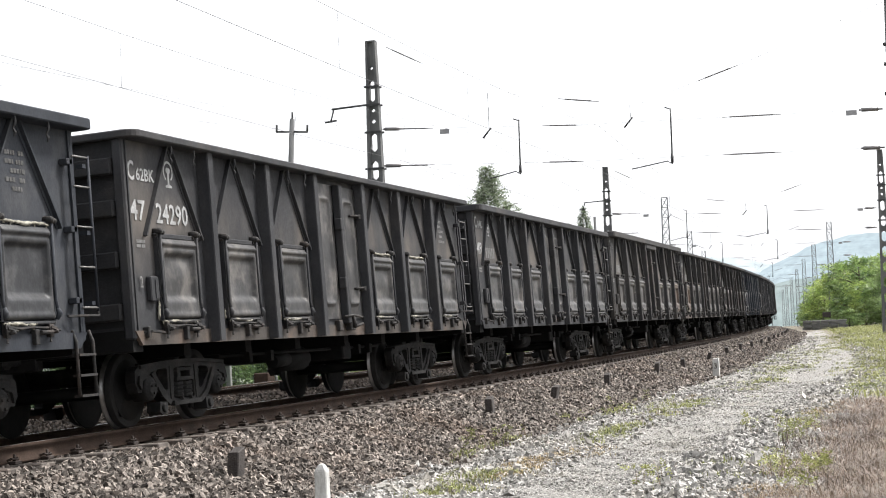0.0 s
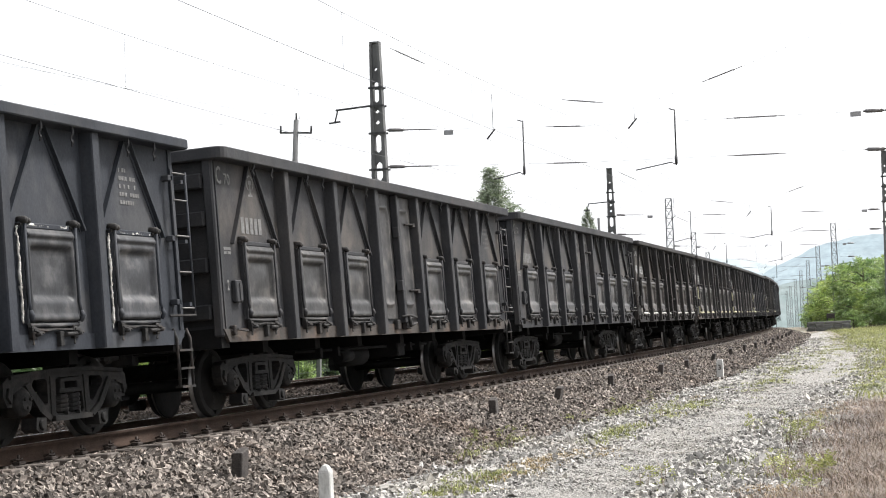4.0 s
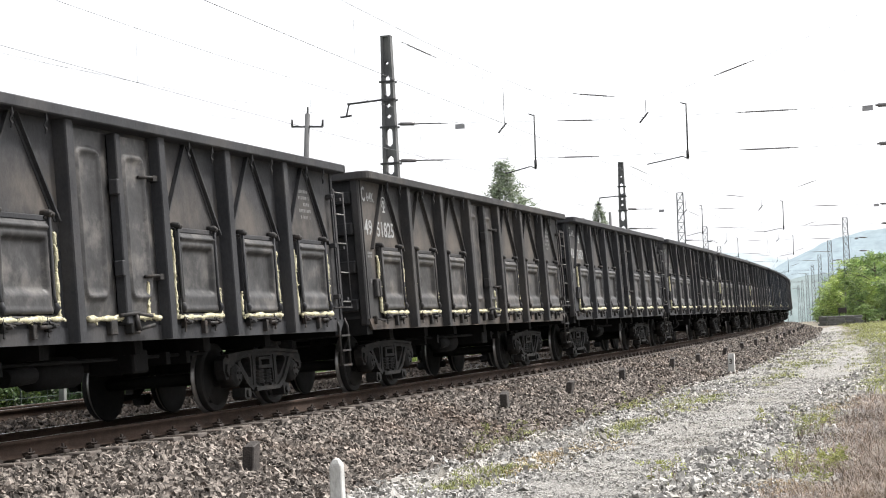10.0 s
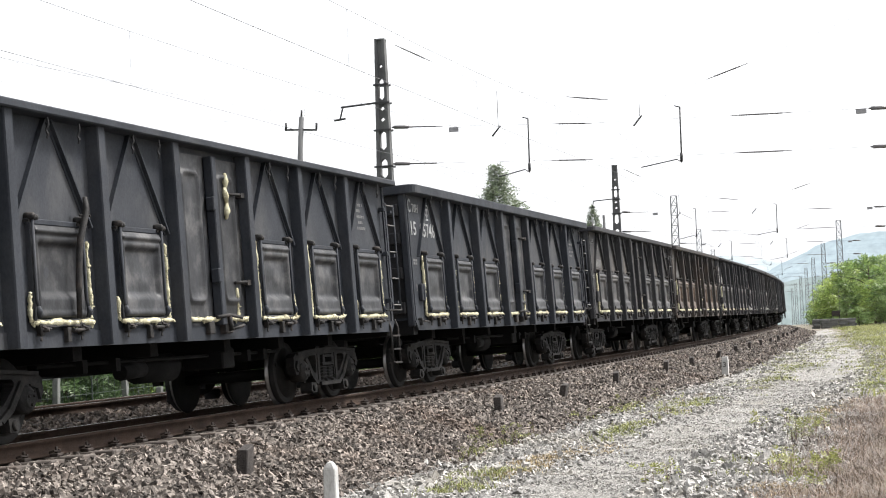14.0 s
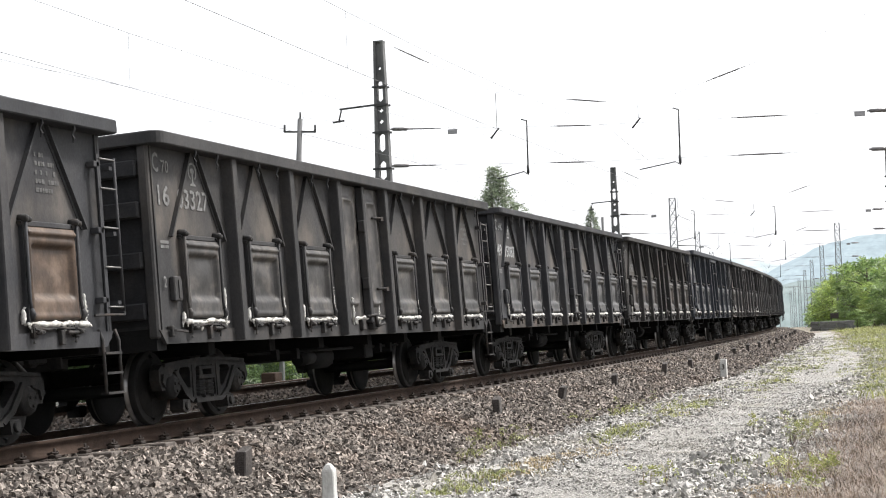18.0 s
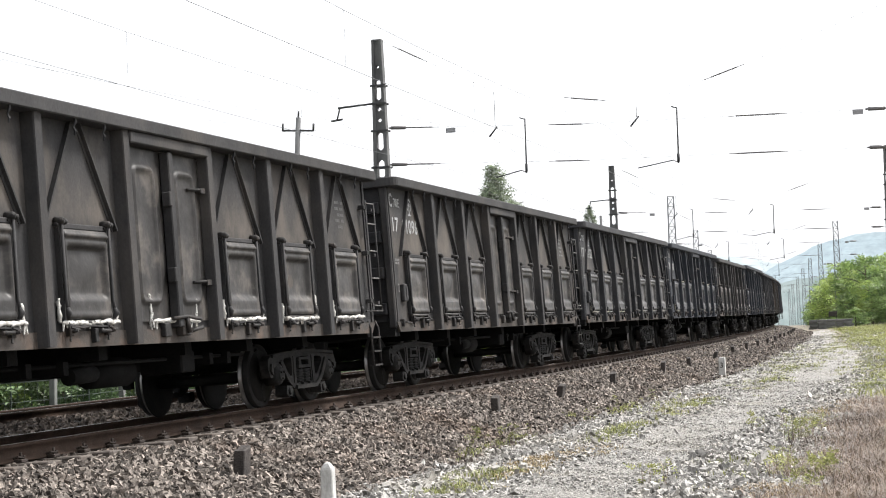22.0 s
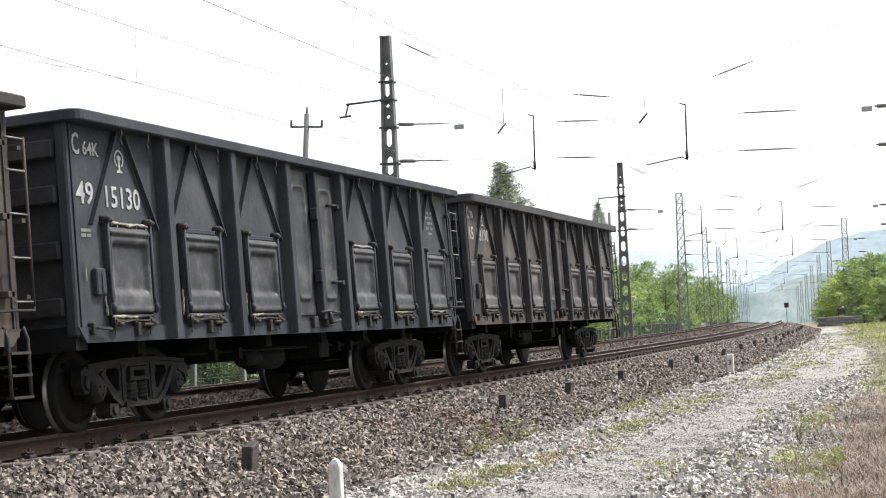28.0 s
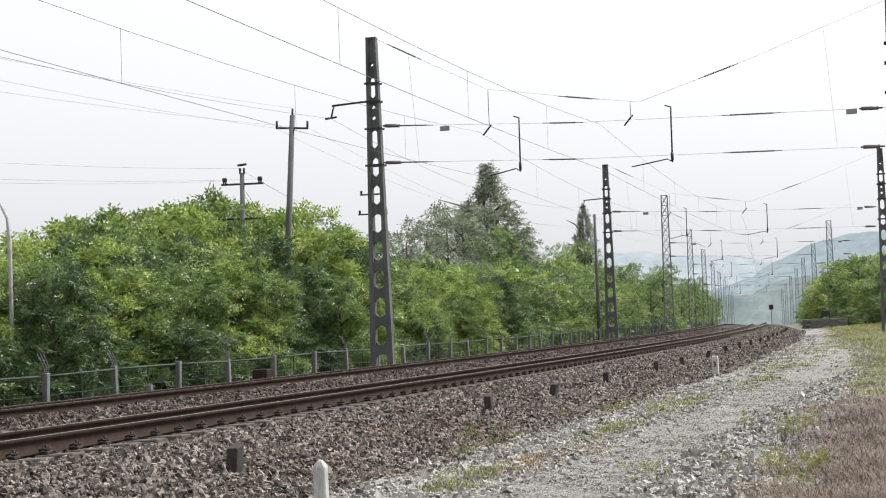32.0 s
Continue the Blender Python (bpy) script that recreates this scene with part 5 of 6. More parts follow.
# ---------------------------------------------------------------- the train: open coal wagons
# class, number in two groups, foam seal (0 none, 1 yellow, 2 white), paint, worn letters
WAGONS = [
    ("", "", "", 4, 1, 1), ("C62BK", "47", "24290", 4, 0, 0), ("C64K", "49", "", 0, 0, 0), ("C70E", "", "", 0, 2, 1), ("C62BK", "46", "68466", 4, 2, 1), ("C64K", "49", "", 0, 4, 1),
    ("C64K", "48", "34055", 3, 1, 0), ("C70", "", "", 0, 0, 1), ("C70", "", "", 0, 0, 1), ("C64K", "48", "29630", 2, 4, 0), ("C64K", "49", "71559", 1, 2, 0), ("C64K", "48", "64283", 1, 2, 0),
    ("C64K", "49", "", 1, 0, 1), ("C70E", "167", "6394", 1, 2, 1), ("C70E", "168", "2186", 1, 5, 0), ("C64K", "49", "21957", 1, 0, 0), ("C64K", "49", "51825", 1, 2, 0), ("C64K", "48", "73683", 1, 0, 0),
    ("C64K", "49", "02333", 1, 0, 1), ("C64T", "48", "21911", 1, 0, 0), ("C64K", "48", "45574", 1, 0, 1), ("C62BK", "46", "78819", 1, 1, 0), ("C70H", "15", "05746", 1, 1, 0), ("C64K", "", "", 1, 0, 1),
    ("C64K", "", "", 1, 3, 1), ("C62BK", "46", "16020", 1, 0, 0), ("C70", "15", "91798", 2, 0, 1), ("C70", "16", "03327", 2, 2, 1), ("C64K", "49", "75087", 2, 0, 0), ("C64K", "", "53687", 2, 4, 1),
    ("C70E", "181", "2051", 2, 1, 0), ("C70E", "167", "9214", 2, 2, 1), ("C70E", "170", "4254", 2, 2, 1), ("C70E", "17", "01096", 0, 2, 0), ("C70E", "17", "04132", 4, 0, 0), ("C70E", "180", "1487", 4, 1, 0),
    ("C70", "15", "87660", 0, 2, 1), ("C70E", "17", "44834", 4, 1, 0), ("C70", "", "", 0, 0, 1), ("C64K", "", "", 0, 3, 1), ("C64K", "49", "15130", 4, 1, 0), ("C70", "15", "83190", 0, 0, 0)]
COUPLED = {False: 13.438, True: 13.976}
PAINT_WORD = ("charcoal-grey", "blue-black", "brown-grey", "rust-stained dark", "sooty brown", "dusty grey")
FOAM_WORD = ("without any foam seal", "with yellow foam along its doors", "with white foam along its doors", "with thin white sealant round its doors", "with dirty sealant round its doors")


def is_long(i):
    return WAGONS[i][0].startswith("C70")


def body_shape(hb):
    def build(bm):
        box(bm, -1.44, 1.44, -hb + 0.02, hb - 0.02, 1.05, 1.09)
    return build


def wall_shape(hb, up):
    return lambda bm: box(bm, 1.444, 1.456, -hb + 0.02, hb - 0.02, 0.96, 3.07 + up)


def sill_shape(hb):
    return lambda bm: slab(bm, [(-hb - 0.02, 1.04), (-hb + 0.12, 0.885), (hb - 0.12, 0.885), (hb + 0.02, 1.04)], 1.44, 1.482)


def end_wall_shape(hb, up):
    return lambda bm: box(bm, -1.44, 1.44, hb - 0.036, hb - 0.024, 1.0, 3.07 + up)


def top_rail_shape(hb, up, thick):
    def build(bm):
        e = hb + 0.09
        def ring(w, l, r):
            out = []
            for sx, sy, a0 in ((-1, -1, 180), (1, -1, 270), (1, 1, 0), (-1, 1, 90)):
                rr = r if sy < 0 else 0.03
                out += [(sx * (w - rr) + rr * math.cos(radians(a0 + 22.5 * k)), sy * (l - rr) + rr * math.sin(radians(a0 + 22.5 * k))) for k in range(5)]
            return out
        outer, soft, inner = ring(1.657, e, 0.14), ring(1.643, e - 0.014, 0.13), ring(1.44, e - 0.16, 0.03)
        rings = [[bm.verts.new((x, y, z)) for x, y in rg] for rg, z in ((soft, 3.129 + up - thick), (outer, 3.142 + up - thick), (outer, 3.115 + up), (soft, 3.129 + up), (inner, 3.132 + up), (inner, 3.129 + up - thick))]
        for a, b in zip(rings, rings[1:] + rings[:1]):
            for k in range(20):
                bm.faces.new((a[k], a[(k + 1) % 20], b[(k + 1) % 20], b[k]))
    return build


def underframe_shape(hb):
    def build(bm):
        slab(bm, [(-hb - 0.02, 0.82), (-3.4, 0.8), (-2.6, 0.6), (2.6, 0.6), (3.4, 0.8), (hb + 0.02, 0.82), (hb + 0.02, 1.05), (-hb - 0.02, 1.05)], -0.19, 0.19)
    return build


def cross_bearers_shape(hb):
    def build(bm):
        for y in (-4.35, -2.6, -0.95, 0.95, 2.6, 4.35):
            slab(bm, [(y * hb / 6.2 - 0.09, 0.75), (y * hb / 6.2 + 0.09, 0.75), (y * hb / 6.2 + 0.09, 1.05), (y * hb / 6.2 - 0.09, 1.05)], -1.15, 1.15)
        for sx in (-1, 1):
            box(bm, sx * 1.38 - 0.06, sx * 1.38 + 0.06, -hb, hb, 0.93, 1.046)
        for sy in (-1, 1):
            box(bm, -1.43, 1.43, sy * (hb - 0.1) - 0.11, sy * (hb - 0.1) + 0.11, 0.82, 1.054)
        tube(bm, [(0.9, -3.0, 0.72), (0.9, 3.0, 0.72)], 0.022, 6)
        for y in (-2.2, -1.5, 1.9, 2.4):
            box(bm, 0.35, 1.0, y - 0.05, y + 0.05, 0.62, 0.76)
    return build


def tank_shape(bm):
    tube(bm, [(0.62, -0.45, 0.62), (0.62, -0.4, 0.62), (0.62, 0.4, 0.62), (0.62, 0.45, 0.62)], [0.1, 0.17, 0.17, 0.1], 12)
    box(bm, 0.55, 1.1, 0.9, 1.25, 0.55, 0.8, bevel=0.02)
    tube(bm, [(0.9, -1.3, 0.6), (0.9, -0.8, 0.62)], 0.09, 10)


def post_shape(up):
    return lambda bm: post_section(bm, 3.06 + up)


def post_section(bm, top):
    outline = [(1.457, -0.085), (1.585, -0.072), (1.6, -0.062), (1.6, 0.062), (1.585, 0.072), (1.457, 0.085)]
    lo = [bm.verts.new((x, y, 0.89)) for x, y in outline]
    hi = [bm.verts.new((x, y, top)) for x, y in outline]
    for k in range(6):
        bm.faces.new((lo[k], lo[(k + 1) % 6], hi[(k + 1) % 6], hi[k]))
    bm.faces.new(lo[::-1])
    bm.faces.new(hi)
    box(bm, 1.457, 1.47, 0.085, 0.13, 0.95, top - 0.01)


def corner_post_shape(up):
    return lambda bm: (box(bm, 1.345, 1.468, -0.05, 0.03, 0.95, 3.06 + up, bevel=0.02), box(bm, 1.457, 1.475, 0.034, 0.06, 0.95, 3.06 + up))


def brace_shape(width, up):
    """An angle bar on edge: it stands well out from the wall, with its narrow foot against the sheet."""
    def build(bm):
        beam(bm, (0.055, 3.04 + up), (width, 2.06), 0.022, 1.457, 1.51)
        beam(bm, (0.055 - 0.028, 3.04 + up), (width - 0.028, 2.06), 0.04, 1.457, 1.466)
    return build


def drop_door_shape(seed):
    """A pressed steel drop door: a ridge along the head, a sunk field with round corners, dented by loads, and a sloping ledge under it."""
    def build(bm):
        rng = random.Random(seed)
        hw = 0.42
        cols = [-hw, -0.405, -0.385, -0.365, -0.345, -0.32, -0.25, -0.15, -0.05, 0.05, 0.15, 0.25, 0.32, 0.345, 0.365, 0.385, 0.405, hw]
        zs = [1.165, 1.175, 1.19, 1.22, 1.235, 1.25, 1.30, 1.33, 1.35, 1.37, 1.39, 1.41, 1.43, 1.47, 1.54, 1.62, 1.7, 1.77, 1.81, 1.83, 1.85, 1.87, 1.89, 1.93, 1.95, 1.965, 1.985, 2.0, 2.02, 2.04]
        dents = [(rng.uniform(-0.2, 0.2), rng.uniform(1.5, 1.75), rng.uniform(0.09, 0.2), rng.uniform(0.08, 0.15), rng.choice((-0.5, 0.35, 1.0, 1.4)) * 0.02) for _ in range(3)]
        ease = lambda u: max(0.0, min(1.0, u)) ** 2 * (3 - 2 * max(0.0, min(1.0, u)))
        grid = []
        for z in zs:
            row = []
            for y in cols:
                field = ease((0.385 - abs(y)) / 0.05) * ease((z - 1.335) / 0.09) * ease((1.895 - z) / 0.05)
                d = 0.038 - 0.056 * field
                d += 0.016 * math.exp(-((z - 1.2) / 0.022) ** 2) + 0.022 * math.exp(-((z - 1.985) / 0.018) ** 2)
                d -= 0.012 * math.exp(-((z - 1.945) / 0.012) ** 2)
                for cy, cz, ry, rz, amp in dents:
                    d += amp * math.exp(-((y - cy) / ry) ** 2 - ((z - cz) / rz) ** 2) * ease((0.41 - abs(y)) / 0.1)
                edge = min(hw - abs(y), z - 1.165, 2.04 - z)
                d -= 0.012 * (1 - ease(edge / 0.012))
                row.append(bm.verts.new((1.49 + d + rng.uniform(-0.0006, 0.0006), y, z)))
            grid.append(row)
        for a, b in zip(grid, grid[1:]):
            for k in range(len(cols) - 1):
                bm.faces.new((a[k], a[k + 1], b[k + 1], b[k])).smooth = True
        w = len(cols) - 1
        border = grid[0] + [g[w] for g in grid[1:]] + grid[-1][w - 1::-1] + [g[0] for g in grid[-2:0:-1]]
        back = [bm.verts.new((1.46, v.co.y, v.co.z)) for v in border]
        n = len(border)
        for k in range(n):
            bm.faces.new((border[k], back[k], back[(k + 1) % n], border[(k + 1) % n]))
    return build


def strap_shape(bm):
    tube(bm, [(1.53, 0, 2.08), (1.525, 0, 1.34), (1.535, 0.004, 1.25)], 0.017, 6)
    tube(bm, [(1.535, 0, 1.27), (1.55, 0.012, 1.22), (1.53, -0.01, 1.165)], [0.02, 0.032, 0.02], 6)
    box(bm, 1.456, 1.505, -0.022, 0.022, 1.15, 2.1)


def door_head_shape(bm):
    box(bm, 1.46, 1.50, -0.5, 0.5, 2.045, 2.1, bevel=0.008)


def door_foot_shape(bm):
    tube(bm, [(1.5, -0.44, 1.135), (1.505, 0, 1.13), (1.5, 0.44, 1.138)], 0.022, 6)


def hinge_shape(bm):
    tube(bm, [(1.456, 0, 2.115), (1.5, 0, 2.117), (1.545, 0, 2.115), (1.56, 0.004, 2.112)], [0.044, 0.04, 0.036, 0.02], 8)
    tube(bm, [(1.52, 0.0, 2.118), (1.525, 0.075, 2.108), (1.52, 0.1, 2.1)], [0.036, 0.03, 0.015], 7)
    box(bm, 1.456, 1.515, -0.055, 0.06, 2.065, 2.088)


def latch_shape(bm):
    """Two cast brackets under the door, each with its pin, hasp and a length of hanging chain."""
    for y in (-0.4, 0.34):
        box(bm, 1.47, 1.535, y - 0.03, y + 0.03, 1.0, 1.12, bevel=0.008)
        box(bm, 1.47, 1.52, y + 0.05, y + 0.12, 1.03, 1.1, bevel=0.006)
        tube(bm, [(1.49, y, 1.04), (1.59, y + 0.015, 1.05)], 0.018, 6)
        tube(bm, [(1.55, y - 0.05, 1.085), (1.57, y + 0.03, 1.065), (1.555, y + 0.1, 1.06)], 0.014, 5)
        tube(bm, [(1.53, y - 0.045, 1.13), (1.54, y - 0.05, 1.06), (1.53, y - 0.035, 0.99), (1.535, y - 0.045, 0.95)], [0.008, 0.015, 0.009, 0.014], 5)
    tube(bm, [(1.545, 0.12, 1.04), (1.55, 0.32, 1.045)], [0.024, 0.017], 6)
    box(bm, 1.47, 1.53, 0.05, 0.12, 0.93, 1.07, bevel=0.006)
    tube(bm, [(1.51, -0.38, 1.1), (1.525, -0.2, 1.082), (1.52, 0.0, 1.094), (1.525, 0.3, 1.084)], [0.012, 0.018, 0.01, 0.016], 5)


def leaf_shape(y0, y1, tall):
    """One leaf of the middle double door, with an upright pressed ridge in a long ring with round corners."""
    def build(bm):
        mid, hw = (y0 + y1) / 2, (y1 - y0) / 2
        fw, lo, hi, r = hw * 0.52, 1.33, tall - 0.2, 0.1
        near = (-0.06, -0.03, -0.01, 0.01, 0.03, 0.06)
        ys = [-hw] + [-fw + d for d in near] + [0.0] + [fw + d for d in near] + [hw]
        zs = [1.12] + [lo + d for d in near] + [lo + 0.11, (lo + hi) / 2, hi - 0.11] + [hi + d for d in near] + [tall]
        grid = []
        for z in zs:
            row = []
            for y in ys:
                dy, dz = abs(y) - (fw - r), abs(z - (lo + hi) / 2) - ((hi - lo) / 2 - r)
                d = math.hypot(max(dy, 0), max(dz, 0)) + min(max(dy, dz), 0) - r
                row.append(bm.verts.new((1.482 + 0.034 * math.exp(-(d / 0.03) ** 2), mid + y, z)))
            grid.append(row)
        for a, b in zip(grid, grid[1:]):
            for k in range(len(ys) - 1):
                bm.faces.new((a[k], a[k + 1], b[k + 1], b[k])).smooth = True
        for a, b in zip(grid, grid[1:]):
            for e in (0, len(ys) - 1):
                bm.faces.new((a[e], b[e], bm.verts.new((1.456, b[e].co.y, b[e].co.z)), bm.verts.new((1.456, a[e].co.y, a[e].co.z))))
    return build


def lock_post_shape(tall):
    def build(bm):
        box(bm, 1.47, 1.585, -0.055, 0.055, 1.05, tall, bevel=0.012)
        for z in (1.62, 2.45):
            box(bm, 1.5, 1.6, -0.11, -0.04, z - 0.08, z + 0.08, bevel=0.01)
    return build


def lock_shape(bm):
    box(bm, 1.48, 1.58, 0.06, 0.24, 0.95, 1.16, bevel=0.015)
    tube(bm, [(1.56, -0.15, 1.14), (1.6, 0.12, 1.16), (1.6, 0.45, 1.13)], 0.022, 6)
    tube(bm, [(1.59, 0.12, 1.16), (1.61, 0.14, 0.98)], 0.028, 6)
    tube(bm, [(1.55, 0.28, 1.0), (1.57, 0.55, 1.04)], 0.02, 6)
    box(bm, 1.47, 1.54, -0.3, -0.16, 0.95, 1.1, bevel=0.01)


def door_hinges_shape(bm):
    tube(bm, [(1.5, 0.55, 0), (1.545, 0.8, 0.01), (1.54, 0.9, 0)], 0.018, 6)
    box(bm, 1.48, 1.56, 0.78, 0.9, -0.03, 0.03)


def header_shape(up):
    return lambda bm: box(bm, 1.456, 1.62, -0.93, 0.93, 2.86 + up, 2.985 + up, bevel=0.012)


def ladder_shape(bm):
    box(bm, 1.535, 1.55, -0.2, -0.14, 1.22, 2.82)
    tube(bm, [(1.56, 0.13, 1.24), (1.56, 0.13, 2.8)], 0.016, 6)
    for z in (1.35, 2.05, 2.72):
        box(bm, 1.46, 1.55, -0.26, -0.15, z - 0.03, z + 0.03, bevel=0.006)
        box(bm, 1.46, 1.55, 0.04, 0.1, z - 0.045, z - 0.005)


def rung_shape(bm):
    tube(bm, [(1.552, -0.17, 0), (1.56, 0.13, 0)], 0.0105, 6)


def step_shape(bm):
    for y in (-0.18, 0.14):
        tube(bm, [(1.46, y, 1.06), (1.5, y, 0.95), (1.5, y, 0.42)], 0.018, 6)
    for z in (0.42, 0.62, 0.82):
        box(bm, 1.44, 1.53, -0.18, 0.14, z - 0.012, z + 0.012)
    tube(bm, [(1.5, -0.3, 1.2), (1.58, -0.1, 1.2), (1.58, 0.16, 1.2), (1.56, 0.2, 1.25), (1.52, 0.14, 1.28)], 0.014, 5)


def bracket_shape(bm):
    box(bm, 1.456, 1.52, -0.09, 0.09, 1.35, 1.62, bevel=0.012)
    box(bm, 1.52, 1.53, 0.0, 0.07, 1.38, 1.58)


def tow_hook_shape(bm):
    tube(bm, [(1.47, -0.2, 1.02), (1.54, -0.12, 1.03), (1.55, 0.14, 1.01)], 0.016, 5)
    box(bm, 1.456, 1.53, -0.18, -0.11, 0.96, 1.08, bevel=0.01)


def end_rib_shape(hb):
    def build(bm):
        box(bm, -1.34, 1.34, -hb - 0.07, -hb + 0.03, -0.09, 0.09, bevel=0.015)
    return build


def coupler_shape(bm):
    box(bm, -0.09, 0.09, -0.1, 0.32, -0.1, 0.1, bevel=0.02)
    box(bm, -0.17, 0.17, 0.28, 0.46, -0.13, 0.13, bevel=0.04)
    box(bm, -0.28, 0.28, -0.12, 0.02, -0.18, 0.16, bevel=0.02)
    tube(bm, [(0.3, 0, -0.05), (0.34, 0.2, -0.22), (0.33, 0.42, -0.26)], 0.03, 6)
    tube(bm, [(0.1, 0.1, 0.12), (0.9, 0.1, 0.1), (1.35, 0.1, -0.02)], 0.016, 5)


def hooks_shape(hb, up):
    def build(bm):
        for c in (-5.15, -3.45, -1.77, 1.77, 3.45, 5.15):
            for dy in (-0.22, 0.36):
                y = c * hb / 6.2 + dy
                tube(bm, [(1.63, y, 3.02 + up), (1.625, y + 0.01, 2.95 + up), (1.61, y - 0.008, 2.9 + up), (1.62, y + 0.008, 2.86 + up), (1.61, y, 2.82 + up)], [0.009, 0.017, 0.009, 0.017, 0.009], 5)
    return build


# running gear
def bolster_shape(bm):
    box(bm, -0.94, 0.94, -0.2, 0.2, 0.5, 0.718, bevel=0.03)
    tube(bm, [(0, 0, 0.7), (0, 0, 0.83)], 0.2, 14)
    for sx in (-1, 1):
        # the bolster's end, a box open at its face
        for y0, y1, z0, z1 in ((-0.22, 0.22, 0.475, 0.52), (-0.2, 0.2, 0.585, 0.625), (-0.205, -0.12, 0.515, 0.59), (0.12, 0.205, 0.515, 0.59)):
            box(bm, min(sx * 0.93, sx * 1.1), max(sx * 0.93, sx * 1.1), y0, y1, z0, z1, bevel=0.006)
    for y in (-0.5, 0.5):
        box(bm, -0.85, 0.85, y - 0.05, y + 0.05, 0.34, 0.46)


def side_frame_shape(bm):
    """A cast side frame in one plate: arched top bar, jaws over the axle boxes, two windows and the opening for the springs, with raised rims."""
    a, b = 0.95, 1.07
    half = [(0.0, 0.045), (0.3, 0.05), (0.42, 0.085), (0.55, 0.2), (0.68, 0.33), (0.7, 0.5), (0.78, 0.57), (0.97, 0.57), (1.04, 0.5), (1.05, 0.33), (1.13, 0.33), (1.19, 0.5), (1.18, 0.7), (1.08, 0.79), (0.7, 0.83), (0.3, 0.86)]
    outer = half + [(0.0, 0.865)] + [(-y, z) for y, z in half[:0:-1]]
    spring = [(-0.25, 0.165), (0.25, 0.165), (0.27, 0.2), (0.24, 0.69), (0.2, 0.73), (-0.2, 0.73), (-0.24, 0.69), (-0.27, 0.2)]
    window = [(0.41, 0.34), (0.45, 0.315), (0.49, 0.35), (0.67, 0.59), (0.68, 0.66), (0.64, 0.71), (0.45, 0.725), (0.41, 0.7), (0.4, 0.62)]
    loops = [outer, spring, window, [(-y, z) for y, z in window[::-1]]]
    es, sides = [], []
    for loop in loops:
        v = [bm.verts.new((b, y, z)) for y, z in loop]
        es += [bm.edges.new((v[k], v[(k + 1) % len(v)])) for k in range(len(v))]
    faces = [f for f in bmesh.ops.triangle_fill(bm, edges=es, use_beauty=True)["geom"] if isinstance(f, bmesh.types.BMFace)]
    back = bmesh.ops.extrude_face_region(bm, geom=faces)["geom"]
    for v in back:
        if isinstance(v, bmesh.types.BMVert):
            v.co.x = a
    def rim(points, w, proud):
        for p, q in zip(points, points[1:]):
            beam(bm, p, q, w, b - 0.004, b + proud)
    rim([(-1.08, 0.77), (-0.7, 0.81), (-0.3, 0.84), (0.3, 0.84), (0.7, 0.81), (1.08, 0.77)], 0.06, 0.03)
    rim([(-0.36, 0.09), (0.36, 0.09)], 0.08, 0.05)
    for s in (-1, 1):
        rim([(s * 0.4, 0.1), (s * 0.57, 0.25), (s * 0.74, 0.55), (s * 0.8, 0.66)], 0.085, 0.03)
        rim([(s * 0.33, 0.15), (s * 0.325, 0.5), (s * 0.32, 0.75)], 0.07, 0.012)
        slab(bm, [(s * 0.93, 0.62), (s * 1.12, 0.62), (s * 1.15, 0.48), (s * 1.09, 0.38), (s * 1.06, 0.54), (s * 0.93, 0.585)][::s], b - 0.003, b + 0.03)
    for v in bm.verts:
        v.co.z = 0.171 + 0.634 * v.co.z
    for s in (-1, 1):
        slab(bm, [(s * 0.5, 0.25), (s * 0.68, 0.26), (s * 0.7, 0.15), (s * 0.64, 0.11), (s * 0.52, 0.12)][::s], a - 0.02, b + 0.03)
        tube(bm, [(b + 0.025, s * 0.6, 0.185), (b + 0.06, s * 0.6, 0.185)], [0.055, 0.045], 8)


def axle_box_shape(bm):
    tube(bm, [(0.9, 0, 0.42), (1.07, 0, 0.42), (1.1, 0, 0.42), (1.105, 0, 0.42), (1.13, 0, 0.42)], [0.145, 0.145, 0.125, 0.095, 0.085], 14)
    box(bm, 0.93, 1.075, -0.15, 0.15, 0.5, 0.575, bevel=0.015)
    for k in range(3):
        an = 2.1 * k + 0.5
        tube(bm, [(1.1, 0.055 * math.cos(an), 0.42 + 0.055 * math.sin(an)), (1.15, 0.055 * math.cos(an), 0.42 + 0.055 * math.sin(an))], 0.018, 6)


def spring_shape(bm):
    """A nest of coil springs under the bolster end."""
    pts = [(0.985 + 0.105 * math.cos(k * 0.7), 0.105 * math.sin(k * 0.7), 0.27 + 0.21 * k / 44) for k in range(45)]
    tube(bm, pts, 0.024, 5)
    tube(bm, [(0.985, 0, 0.25), (0.985, 0, 0.5)], 0.06, 6)


def wheelset_shape(bm):
    tube(bm, [(-0.95, 0, 0), (0.95, 0, 0)], 0.075, 10)
    for s in (-1, 1):
        prof = [(0.675, 0.3), (0.68, 0.43), (0.69, 0.448), (0.7, 0.447), (0.718, 0.424), (0.735, 0.42), (0.805, 0.414), (0.81, 0.405), (0.812, 0.34), (0.79, 0.33), (0.775, 0.2), (0.8, 0.13), (0.82, 0.12)]
        tube(bm, [(s * x, 0, 0) for x, _ in prof], [r for _, r in prof], 32)
    bm.faces.ensure_lookup_table()
    for f in bm.faces:
        c = f.calc_center_median()
        if 0.69 < abs(c.x) < 0.735 and math.hypot(c.y, c.z) > 0.41:
            f.material_index = 1


